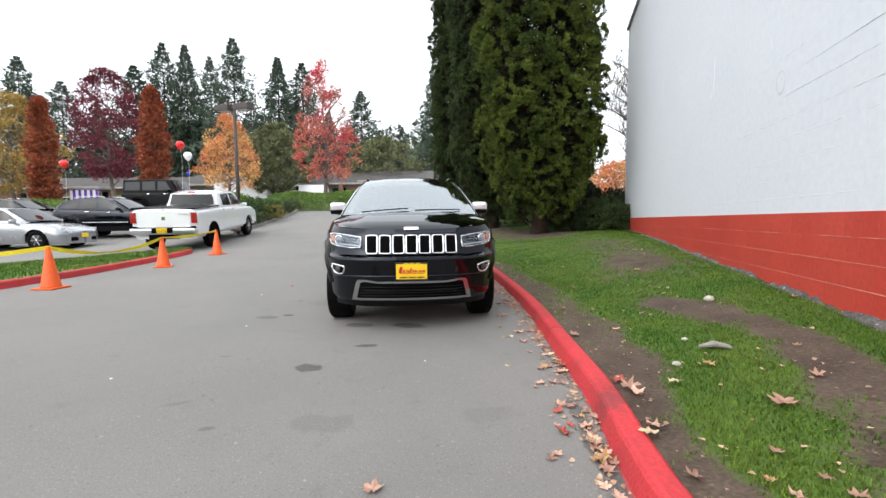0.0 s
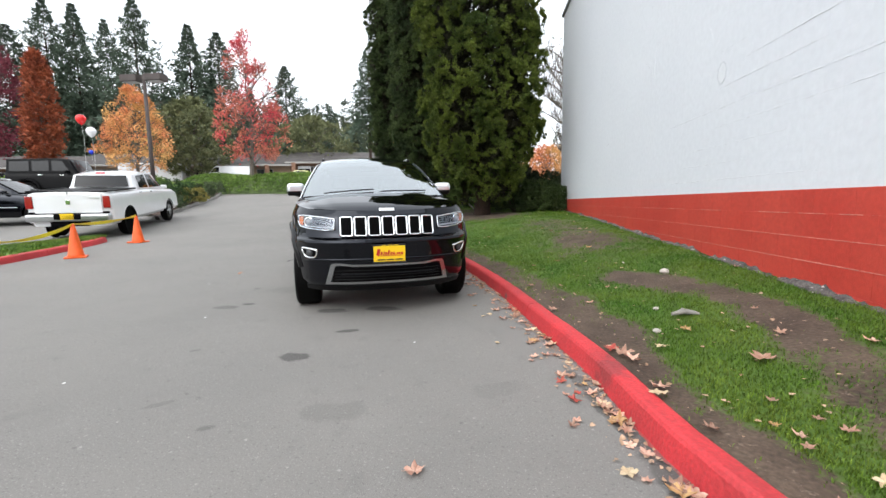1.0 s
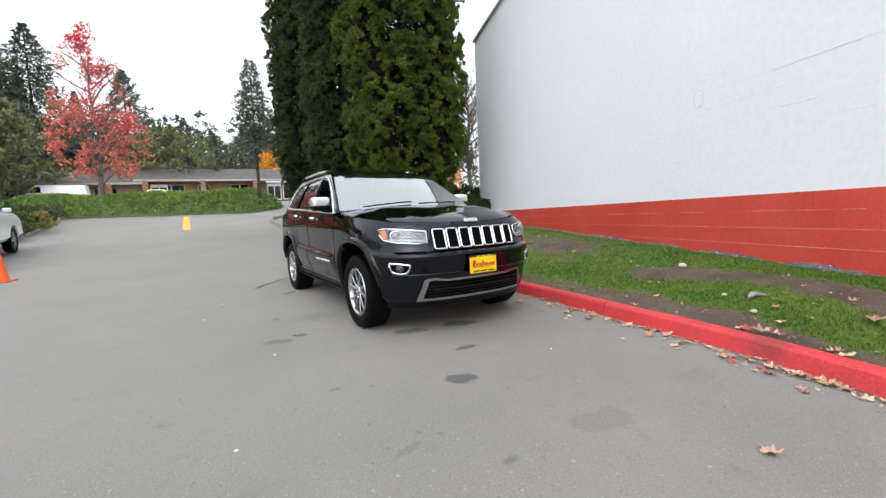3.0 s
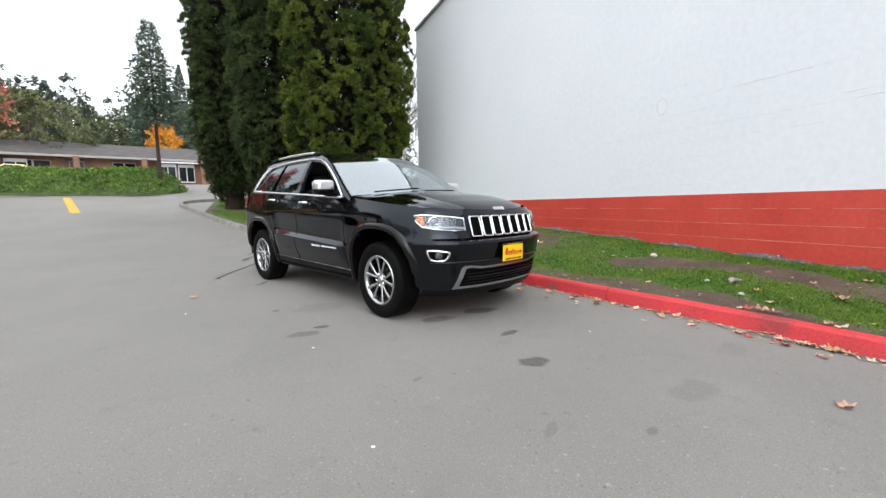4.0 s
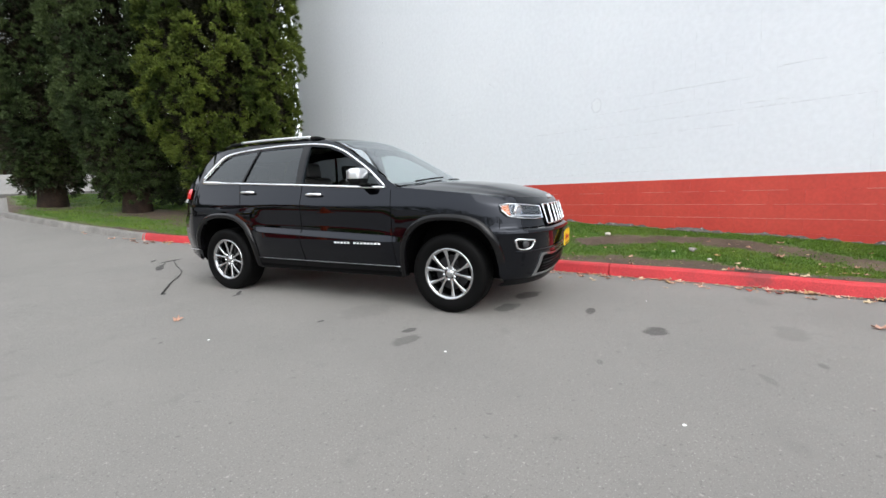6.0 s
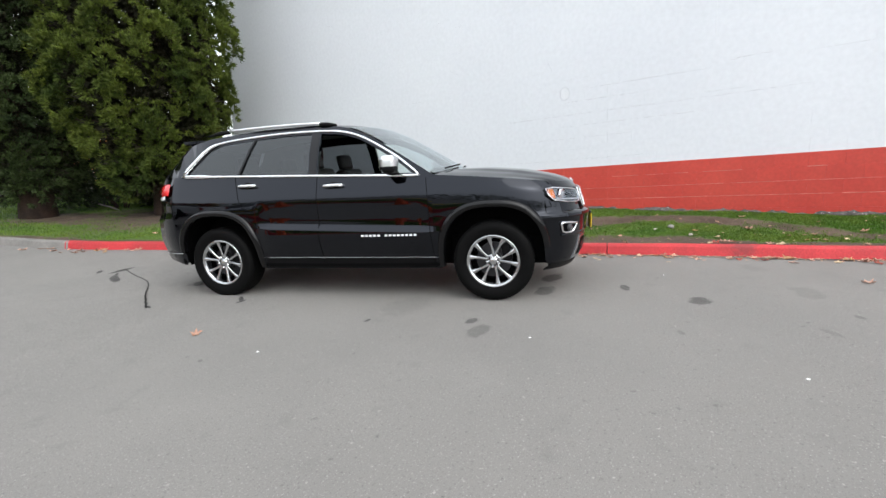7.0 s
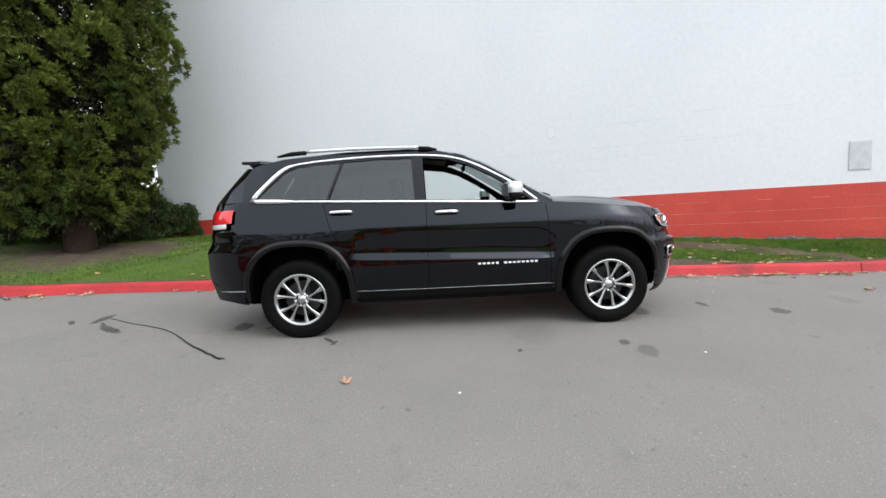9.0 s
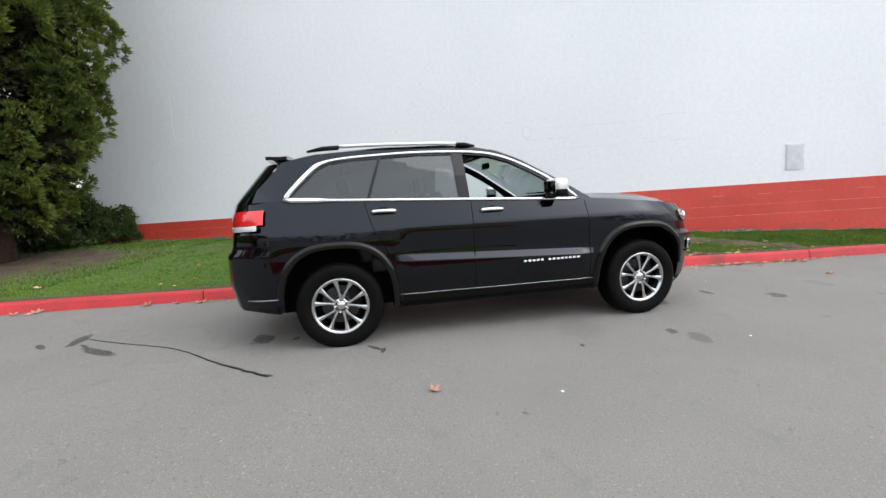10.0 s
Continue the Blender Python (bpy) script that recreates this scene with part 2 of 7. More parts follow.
# ---- ground ----
def asphalt_material():
    m = mat("worn_asphalt", (0.196, 0.187, 0.174), rough=0.88, vary=0.16, scale=0.55, fine=190.0, bump=0.55, bumpscale=260.0, hue=(0.228, 0.216, 0.200))
    n, l = m.node_tree.nodes, m.node_tree.links
    b = n["Principled BSDF"]
    colour = b.inputs["Base Color"].links[0].from_socket
    geo = n.new("ShaderNodeNewGeometry")
    wob = n.new("ShaderNodeTexNoise")
    wob.inputs["Scale"].default_value = 9.0
    wob.inputs["Detail"].default_value = 4
    l.new(geo.outputs["Position"], wob.inputs["Vector"])
    # old oil spots: x, y, half length, half width, turn, darkness
    spots = [(-1.741, 3.03, .125, .085, 0, .66), (-1.55, 3.66, .10, .045, 20, .78), (-1.15, 2.25, .20, .11, 10, .15), (0.37, 2.25, .42, .05, 104, .5), (0.27, 2.75, .25, .045, 104, .45), (0.47, 1.75, .3, .07, 108, .5),
             (-3.18, 4.40, .14, .08, 0, .42), (-3.0, 4.56, .07, .045, 0, .70), (-1.93, 4.33, .17, .09, 10, .6), (-1.42, 4.44, .20, .10, 0, .7), (-3.44, 7.10, .12, .025, 60, .95), (-3.50, 7.00, .07, .02, 10, .9),
             (-3.27, 8.25, .15, .10, 30, .75), (-3.45, 10.06, .20, .06, 25, .85), (-3.70, 9.57, .24, .055, 72, .9), (-3.65, 10.24, .12, .03, 60, .85), (-3.58, 9.85, .10, .02, 65, .85), (-3.22, 7.93, .05, .03, 0, .85), (-4.06, 7.72, .055, .02, 80, .95),
             (-0.25, 2.6, .18, .10, 30, .10), (-2.9, 5.3, .3, .2, 0, .12), (-2.2, 2.25, .10, .03, 40, .22), (-1.76, 2.03, .05, .025, 20, .35), (-3.36, 5.36, .035, .02, 0, .8), (-4.51, 6.02, .025, .015, 10, .35), (-4.50, 5.86, .025, .015, 50, .4), (-2.6, 3.1, .05, .02, 30, .3)]
    for x, y, a, c, turn, dark in spots:
        mp = n.new("ShaderNodeMapping")
        mp.vector_type = "TEXTURE"
        mp.inputs["Location"].default_value = (x, y, 0)
        mp.inputs["Rotation"].default_value = (0, 0, radians(turn))
        mp.inputs["Scale"].default_value = (a, c, 100)
        l.new(geo.outputs["Position"], mp.inputs["Vector"])
        ln = n.new("ShaderNodeVectorMath")
        ln.operation = "LENGTH"
        l.new(mp.outputs[0], ln.inputs[0])
        ad = n.new("ShaderNodeMath")
        ad.operation = "MULTIPLY_ADD"
        ad.inputs[1].default_value = 1.3
        l.new(wob.outputs[0], ad.inputs[0])
        l.new(ln.outputs["Value"], ad.inputs[2])
        mr = n.new("ShaderNodeMapRange")
        mr.interpolation_type = "SMOOTHSTEP"
        mr.inputs["From Min"].default_value, mr.inputs["From Max"].default_value = 1.36, 1.80
        mr.inputs["To Min"].default_value, mr.inputs["To Max"].default_value = dark, 0.0
        l.new(ad.outputs[0], mr.inputs["Value"])
        mx = n.new("ShaderNodeMix")
        mx.data_type = "RGBA"
        mx.inputs[7].default_value = (0.022, 0.021, 0.020, 1)
        l.new(mr.outputs[0], mx.inputs[0])
        l.new(colour, mx.inputs[6])
        colour = mx.outputs[2]
    # wear: broad pale and dark drifts and pale specks of aggregate
    for sc, lo, hi, amt, col in ((0.22, 0.5, 0.72, 0.34, (0.148, 0.142, 0.133, 1)), (0.7, 0.55, 0.75, 0.25, (0.225, 0.212, 0.194, 1)), (1.7, 0.56, 0.78, 0.25, (0.255, 0.245, 0.228, 1)), (95.0, 0.60, 0.70, 0.50, (0.42, 0.41, 0.385, 1)), (62.0, 0.60, 0.72, 0.5, (0.070, 0.067, 0.063, 1)),
                                 (30.0, 0.68, 0.72, 0.4, (0.46, 0.44, 0.40, 1)), (150.0, 0.58, 0.70, 0.45, (0.085, 0.082, 0.077, 1)), (5.0, 0.60, 0.75, 0.25, (0.130, 0.126, 0.118, 1)), (19.0, 0.68, 0.73, 0.45, (0.075, 0.072, 0.068, 1))):
        t = n.new("ShaderNodeTexNoise")
        t.inputs["Scale"].default_value = sc
        t.inputs["Detail"].default_value = 3
        l.new(geo.outputs["Position"], t.inputs["Vector"])
        mr = n.new("ShaderNodeMapRange")
        mr.inputs["From Min"].default_value, mr.inputs["From Max"].default_value = lo, hi
        mr.inputs["To Max"].default_value = amt
        l.new(t.outputs[0], mr.inputs["Value"])
        mx = n.new("ShaderNodeMix")
        mx.data_type = "RGBA"
        mx.inputs[7].default_value = col
        l.new(mr.outputs[0], mx.inputs[0])
        l.new(colour, mx.inputs[6])
        colour = mx.outputs[2]
    l.new(colour, b.inputs["Base Color"])
    return m


ASPHALT = asphalt_material()
xs = [-900, -500, -250, -120, -70, -45, *np.arange(-30, 6.1, 3), 10, 20, 40, 80, 200, 500, 900]
ys = [-900, -300, -100, -30, -10, 0, *np.arange(4, 62, 1.0), 70, 100, 200, 500, 900]
verts = [(x, y, ground_z(y)) for y in ys for x in xs]
W = len(xs)
faces = [(j * W + i, j * W + i + 1, (j + 1) * W + i + 1, (j + 1) * W + i) for j in range(len(ys) - 1) for i in range(W - 1)]
tagged(raw("ground", verts, faces, ASPHALT, smooth=True), "worn grey asphalt drive with oil spots and pale aggregate", "ground", kind="structure")

# ---- kerbs ----
RED_KERB = mat("red_kerb_paint", (0.54, 0.032, 0.038), rough=0.62, vary=0.28, scale=2.5, fine=55.0, bump=0.6, hue=(0.40, 0.030, 0.034), obvary=0.10, wear=((0.13, 0.085, 0.08), 3.2, 0.63, 0.74))
n_, l_ = RED_KERB.node_tree.nodes, RED_KERB.node_tree.links
# one black rubber scuff where wheels have struck the paint
where, far, rough_, sum_, fade_, stain = (n_.new("ShaderNode" + k) for k in ("NewGeometry", "VectorMath", "TexNoise", "Math", "MapRange", "Mix"))
far.operation = "DISTANCE"
far.inputs[1].default_value = (0.44, 2.68, 0.13)
rough_.inputs["Scale"].default_value = 16.0
sum_.operation = "MULTIPLY_ADD"
sum_.inputs[1].default_value = 0.35
fade_.inputs["From Min"].default_value, fade_.inputs["From Max"].default_value = 0.24, 0.36
fade_.inputs["To Min"].default_value, fade_.inputs["To Max"].default_value = 0.45, 0.0
stain.data_type = "RGBA"
stain.inputs[7].default_value = (0.05, 0.035, 0.035, 1)
l_.new(where.outputs["Position"], far.inputs[0])
l_.new(where.outputs["Position"], rough_.inputs["Vector"])
l_.new(rough_.outputs[0], sum_.inputs[0])
l_.new(far.outputs["Value"], sum_.inputs[2])
l_.new(sum_.outputs[0], fade_.inputs["Value"])
l_.new(fade_.outputs[0], stain.inputs[0])
l_.new(n_["Principled BSDF"].inputs["Base Color"].links[0].from_socket, stain.inputs[6])
l_.new(stain.outputs[2], n_["Principled BSDF"].inputs["Base Color"])
SPILL = mat("red_overspray", (0.36, 0.045, 0.042), rough=0.85, vary=0.5, scale=14, fine=80, hue=(0.20, 0.11, 0.10))
GREY_KERB = mat("bare_kerb_concrete", (0.215, 0.205, 0.19), rough=0.9, vary=0.3, scale=3.0, fine=60.0, bump=0.4, obvary=0.1)


def kerb_run(name, foot, z_of, side, paint, label, length=3.05, height=0.135, width=0.150):
    """A kerb in cast lengths along its foot line; side +1: its back lies to the right of the line's way."""
    run = thing(name, Matrix(), label, "kerb", kind="structure")
    pts = [Vector((p.x, p.y, 0)) for p in foot]
    along = [0.0]
    for a, b in zip(pts, pts[1:]):
        along.append(along[-1] + (b - a).length)

    def at(s):
        k = max(0, min(int(np.searchsorted(along, s)) - 1, len(pts) - 2))
        d = (pts[k + 1] - pts[k]).normalized()
        return pts[k] + d * (s - along[k]), Vector((d.y, -d.x, 0)) * side
    # foot, face, rounded nose, top, back
    shape = [(0.0, -0.08), (0.0, 0.0), (0.018, height - 0.05), (0.024, height - 0.024), (0.036, height - 0.008), (0.055, height), (width - 0.02, height + 0.002), (width, height - 0.012), (width, -0.08)]
    s = 0.0
    while s < along[-1] - 0.3:
        e = min(s + length, along[-1])
        if along[-1] - e < 0.4:
            e = along[-1]
        rows = []
        for k in range(9):
            u = s + 0.006 + (e - s - 0.012) * k / 8
            p, r = at(u)
            j = noise.noise(Vector((p.x * 1.3, p.y * 1.3, 3.0))) * 0.008
            rows.append([p + r * (a + j) + Vector((0, 0, z_of(p) + b + (noise.noise(Vector((p.x * 2, p.y * 2, a * 9))) * 0.006 if b > 0.05 else 0))) for a, b in shape])
        bm = sheet(rows, flip=side > 0)
        for end in (rows[0], rows[-1]):
            bm.faces.new([bm.verts.new(p) for p in end])
        bmesh.ops.recalc_face_normals(bm, faces=bm.faces)
        part("kerbstone", bm, paint(s, at(s)[0]), run, smooth=False)
        s = e
    return run


KERB = [(1.12, -14, 0), (1.12, -6, 0), (1.08, -2, 0), (0.96, 0, 0), (0.75, 0.9, 0), (0.475, 1.95, 0), (0.368, 2.8, 0), (0.13, 3.85, 0), (-0.13, 5.0, 0), (-0.50, 6.35, 0),
        (-1.30, 8.7, 0), (-2.35, 11.15, 0), (-3.10, 12.5, 0), (-3.6, 13.7, 0), (-5.0, 17.4, 0), (-6.0, 20.4, 0), (-6.55, 22.2, 0), (-6.5, 23.3, 0), (-5.7, 24.1, 0), (-3.5, 24.7, 0), (4, 25.6, 0), (14, 26.5, 0)]
kerb_line = curve_at(KERB, 220)
red_line = [p for p in kerb_line if p.y <= 12.95]
grey_line = [p for p in kerb_line if p.y > 12.8]


def gz(p):
    return ground_z(p.y)


kerb_run("kerb_red", red_line, gz, 1, lambda s, p: RED_KERB, "red-painted concrete kerb with scuffed joints along the lawn")
kerb_run("kerb_bare", grey_line, gz, 1, lambda s, p: GREY_KERB, "bare weathered concrete kerb round the lawn")
# ragged red overspray on the asphalt along the kerb's foot
rows = []
for k, p in enumerate(curve_at([tuple(q) for q in red_line], 900)):
    w = max(0.002, 0.016 + 0.030 * noise.noise(Vector((k * 0.06, 1, 0))) + 0.022 * noise.noise(Vector((k * 0.31, 7, 0))))
    rows.append([Vector((p.x + 0.01, p.y, ground_z(p.y) + 0.004)), Vector((p.x - w, p.y, ground_z(p.y) + 0.004))])
tagged(part("kerb_overspray", sheet(rows), SPILL), "ragged red paint overspray on asphalt along a kerb", "paint overspray", kind="structure")
ISLE = curve_at([(-7.9, 1.5, 0), (-8.55, 3.6, 0), (-9.05, 5.4, 0), (-9.55, 7.2, 0), (-10.05, 8.9, 0), (-10.45, 10.2, 0), (-10.75, 10.75, 0), (-11.1, 10.75, 0)], 60)
kerb_run("kerb_island", ISLE, gz, -1, lambda s, p: RED_KERB if p.y < 9.6 else GREY_KERB, "red-painted kerb round a grass island", length=2.4)
BED = curve_at([(-13.4, 15.9, 0), (-14.4, 18.2, 0), (-15.4, 20.6, 0), (-16.4, 23.3, 0), (-17.8, 26.4, 0), (-19.6, 29.6, 0)], 40)
kerb_run("kerb_bed", BED, gz, -1, lambda s, p: GREY_KERB, "bare concrete kerb round a planting bed")


# ---- lawn ----
def lawn_material():
    m = mat("lawn_soil", (0.056, 0.036, 0.024), rough=0.95, vary=0.55, scale=3.0, fine=48.0, bump=1.0, hue=(0.104, 0.072, 0.050), wear=((0.17, 0.125, 0.09), 30.0, 0.60, 0.66))
    n, l = m.node_tree.nodes, m.node_tree.links
    b = n["Principled BSDF"]
    colour = b.inputs["Base Color"].links[0].from_socket
    at = n.new("ShaderNodeAttribute")
    at.attribute_name = "turf"
    geo = n.new("ShaderNodeNewGeometry")
    t = n.new("ShaderNodeTexNoise")
    t.inputs["Scale"].default_value = 38.0
    t.inputs["Detail"].default_value = 5
    l.new(geo.outputs["Position"], t.inputs["Vector"])
    add = n.new("ShaderNodeMath")
    l.new(at.outputs["Fac"], add.inputs[0])
    l.new(t.outputs[0], add.inputs[1])
    mr = n.new("ShaderNodeMapRange")
    mr.inputs["From Min"].default_value, mr.inputs["From Max"].default_value = 0.72, 1.12
    l.new(add.outputs[0], mr.inputs["Value"])
    g = n.new("ShaderNodeMix")
    g.data_type = "RGBA"
    g.inputs[6].default_value, g.inputs[7].default_value = (0.045, 0.105, 0.010, 1), (0.095, 0.150, 0.022, 1)
    l.new(t.outputs[0], g.inputs[0])
    mx = n.new("ShaderNodeMix")
    mx.data_type = "RGBA"
    l.new(mr.outputs[0], mx.inputs[0])
    l.new(colour, mx.inputs[6])
    l.new(g.outputs[2], mx.inputs[7])
    l.new(mx.outputs[2], b.inputs["Base Color"])
    return m


LAWN = lawn_material()
GRASS = mat("grass_blade", (0.050, 0.124, 0.008), rough=0.6, vary=0.35, scale=1.6, fine=14.0, island=0.5, hue=(0.118, 0.174, 0.020), spec=0.25)
WALL_X = 2.368


KX = [float(v) for v in np.interp(np.arange(-14, 24, 0.05), [p.y for p in kerb_line[:150]], [p.x for p in kerb_line[:150]])]


def kerb_x(y):
    return KX[min(max(int((y + 14) / 0.05), 0), len(KX) - 1)]


def lawn_z(x, y):
    a = kerb_x(min(y, 22)) + 0.16
    u = min(max((x - a) / (WALL_X - a), 0), 1.5)
    low = ground_z(y) + 0.118
    high = 0.27 + 0.027 * min(max(y, -2), 13)
    if y > 13:
        high = max(high, low + 0.02)
    bump = 0.035 * noise.noise(Vector((x * 0.9, y * 0.9, 0))) + 0.015 * noise.noise(Vector((x * 3, y * 3, 5)))
    return low + (max(high, low) - low) * smoothstep(0, 1, u) * 1.0 + bump * min(1, max(0, u) * 4)


STRIP = [(-2, 0.3), (1.2, 0.26), (2.1, 0.30), (2.5, 0.22), (3.0, 0.36), (3.6, 0.56), (4.6, 0.52), (5.5, 0.50), (7, 0.48), (9, 0.36), (12, 0.25)]
TRACK = [(1.30, 1.2), (1.46, 2.2), (1.58, 2.6), (1.75, 3.1), (1.80, 3.6), (1.74, 4.1), (1.50, 4.5), (1.15, 5.0)]


def turf(x, y):
    """1 in thick grass, 0 on bare soil: a worn strip along the kerb, a trodden track and a large thin patch further on."""
    d = x - kerb_x(min(y, 22)) - 0.14
    v = noise.noise(Vector((x * 1.1 + 7, y * 0.7, 2))) * 0.35 + noise.noise(Vector((x * 3.1, y * 2.3, 9))) * 0.34 + noise.noise(Vector((x * 9, y * 7, 4))) * 0.40 + noise.noise(Vector((x * 22, y * 18, 6))) * 0.30
    w = lerp(STRIP, y) + 0.16 * noise.noise(Vector((x * 2.2, y * 2.0, 8)))
    bare = (0.80 - 0.20 * smoothstep(4.4, 6, y)) * (1 - smoothstep(w - 0.16, w + 0.14, d))
    if y < 6.4:
        near = 9.0
        for (ax, ay), (bx, by) in zip(TRACK, TRACK[1:]):
            t = min(max(((x - ax) * (bx - ax) + (y - ay) * (by - ay)) / ((bx - ax) ** 2 + (by - ay) ** 2), 0), 1)
            near = min(near, math.hypot(x - ax - t * (bx - ax), y - ay - t * (by - ay)))
        near += 0.14 * noise.noise(Vector((x * 2.6, y * 2.6, 3)))
        bare += 0.74 * (1 - smoothstep(0.06, 0.38, near))
    bare += 0.80 * math.exp(-(((x - 1.40) / 0.70) ** 2 + ((y - 7.6) / 1.8) ** 2)) + 0.50 * math.exp(-(((x - 1.2) / 0.9) ** 2 + ((y - 10.8) / 1.6) ** 2))
    # bare needle-strewn earth under the conifers
    bare += 0.90 * math.exp(-(((x + 0.6) ** 2 + (y - 14.7) ** 2) / 4.5)) + 0.7 * math.exp(-(((x + 2.6) ** 2 + (y - 16.9) ** 2) / 1.3)) + 0.7 * math.exp(-(((x + 4.3) ** 2 + (y - 19.3) ** 2) / 1.3))
    return min(max(0.86 - bare + 0.62 * v, 0), 1)


rows, marks = [], []
NU = 44
lawn_ys = [*np.arange(-13.5, -2, 0.5), *np.arange(-2, 11, 0.11), *np.arange(11, 23.6, 0.3)]
verts, faces, marks = [], [], []
for j, y in enumerate(lawn_ys):
    a = kerb_x(y) + 0.10
    b = WALL_X + 0.12 if y < 16.4 else WALL_X + 0.12 + 12 * smoothstep(16.4, 17.2, y)
    for k in range(NU + 1):
        x = a + (b - a) * k / NU
        verts.append((x, y, lawn_z(x, y)))
        marks.append(turf(x, y))
        if j and k:
            i = j * (NU + 1) + k
            faces.append((i - NU - 2, i - NU - 1, i, i - 1))
lawn = tagged(raw("lawn", verts, faces, LAWN, smooth=True), "patchy lawn with bare worn earth beside a wall", "lawn", kind="structure")
lawn.data.attributes.new("turf", "FLOAT", "POINT").data.foreach_set("value", marks)

rng = random.Random(4)


def blades(name, spots, label, lo=0.025, hi=0.06, wide=0.0045):
    """Many bent grass blades, each two faces."""
    v, f = [], []
    for x, y, z in spots:
        h, a, lean = rng.uniform(lo, hi), rng.uniform(0, 6.283), rng.uniform(0.2, 1.0)
        w = rng.uniform(0.6, 1.3) * wide
        c, s = math.cos(a), math.sin(a)
        i = len(v)
        dx, dy = -s * h * lean, c * h * lean
        v += [(x - c * w, y - s * w, z - 0.006), (x + c * w, y + s * w, z - 0.006), (x + dx * 0.35 + c * w * 0.8, y + dy * 0.35 + s * w * 0.8, z + h * 0.62), (x + dx * 0.35 - c * w * 0.8, y + dy * 0.35 - s * w * 0.8, z + h * 0.62), (x + dx, y + dy, z + h * 0.95)]
        f += [(i, i + 1, i + 2, i + 3), (i + 3, i + 2, i + 4)]
    return tagged(raw(name, v, f, GRASS), label, "grass", kind="stuff")


spots = []
while len(spots) < 190000:
    y = -1.5 + 14 * rng.random() ** 1.35
    a = kerb_x(y) + 0.145
    x = rng.uniform(a, WALL_X - 0.01)
    if rng.random() < smoothstep(0.12, 0.78, turf(x, y) + rng.uniform(-0.08, 0.08)):
        spots.append((x, y, lawn_z(x, y)))
blades("grass", spots, "short green lawn grass with worn gaps", 0.009, 0.030, 0.0025)

spots = []
while len(spots) < 60000:
    y = rng.uniform(12.3, 23.4)
    x = kerb_x(min(y, 22)) + 0.15 + rng.uniform(0, 6.5)
    if x < WALL_X - 0.02 + (2.0 if y > 16.6 else 0.0) and rng.random() < smoothstep(0.15, 0.75, turf(x, y)):
        spots.append((x, y, lawn_z(x, y)))
blades("shaded_grass", spots, "longer green grass round the cedar trunks", 0.02, 0.045, 0.0045)

# the grass island and the planting bed
ISLE_GRASS = mat("island_turf", (0.075, 0.185, 0.022), rough=0.9, vary=0.3, scale=2.0, fine=60, bump=0.7, hue=(0.11, 0.22, 0.035))


def filled(name, edge, other, z_of, lift, material, label, category, n=12):
    """A ground sheet between two edge lines."""
    v, f = [], []
    for k, (a, b) in enumerate(zip(edge, other)):
        for j in range(n + 1):
            p = Vector(a).lerp(Vector(b), j / n)
            z = z_of(p) + lift + 0.03 * noise.noise(Vector((p.x, p.y, 0))) * min(1, 3 * j / n)
            v.append((p.x, p.y, z))
            if k and j:
                i = k * (n + 1) + j
                f.append((i - n - 2, i - n - 1, i, i - 1))
    return tagged(raw(name, v, f, material, smooth=True), label, category, kind="structure")


isle_in = [p + Vector((-0.12, -0.02, 0)) for p in ISLE]
isle_out = [Vector((-14.6 + 3.5 * (k / 59) ** 1.0, 0.5 + 10.3 * (k / 59) ** 0.9, 0)) for k in range(60)]
filled("grass_island", isle_in, isle_out, gz, 0.125, ISLE_GRASS, "green grass island within a red kerb", "grass")
spots = []
for _ in range(26000):
    k, u = rng.randrange(8, 60), rng.random()
    p = isle_in[k].lerp(isle_out[k], u)
    spots.append((p.x + rng.uniform(-.1, .1), p.y + rng.uniform(-.15, .15), gz(p) + 0.13))
blades("island_grass", spots, "mown green grass on the island", 0.03, 0.06, 0.008)
BARK = mat("bark_mulch", (0.075, 0.045, 0.030), rough=0.95, vary=0.4, scale=6, fine=50, bump=0.9)
bed_in = [p + Vector((-0.12, 0.0, 0)) for p in BED]
bed_out = [Vector((-17.5 - 6.5 * (k / 39), 19.0 + 10.5 * (k / 39), 0)) for k in range(40)]
filled("planting_bed", bed_in, bed_out, gz, 0.13, BARK, "planting bed of dark bark mulch", "planting bed")

# ---- painted block wall ----
RED_WALL = mat("red_masonry_paint", (0.50, 0.045, 0.030), rough=0.55, vary=0.14, scale=1.1, fine=26, bump=0.25, hue=(0.56, 0.062, 0.040), obvary=0.035, bumpscale=90)
WHITE_WALL = mat("white_masonry_paint", (0.745, 0.768, 0.797), rough=0.55, vary=0.05, scale=0.35, fine=14, bump=0.22, hue=(0.715, 0.738, 0.772), bumpscale=38)
wall = thing("wall_east", pose(WALL_X, 0, 0, -0.72, 0, 0), "tall painted concrete block wall, white over a red base band", "wall", kind="structure")
Y0, Y1, BAND, TOP = -14.0, 16.3, 1.245, 7.65
part("backing", box(0.36, Y1 - Y0 - 0.004, TOP - BAND, 0.184, (Y0 + Y1) / 2, (TOP + BAND) / 2), WHITE_WALL, wall)
part("base_backing", box(0.36, Y1 - Y0 - 0.004, BAND + 0.1, 0.184, (Y0 + Y1) / 2, BAND / 2 - 0.05), RED_WALL, wall)
BACK = mat("roof_edge_metal", (0.42, 0.43, 0.45), rough=0.5, vary=0.1)
part("coping", box(0.46, Y1 - Y0 + 0.1, 0.09, 0.16, (Y0 + Y1) / 2, TOP + 0.045, bevel=0.012), BACK, wall, "grey metal coping")


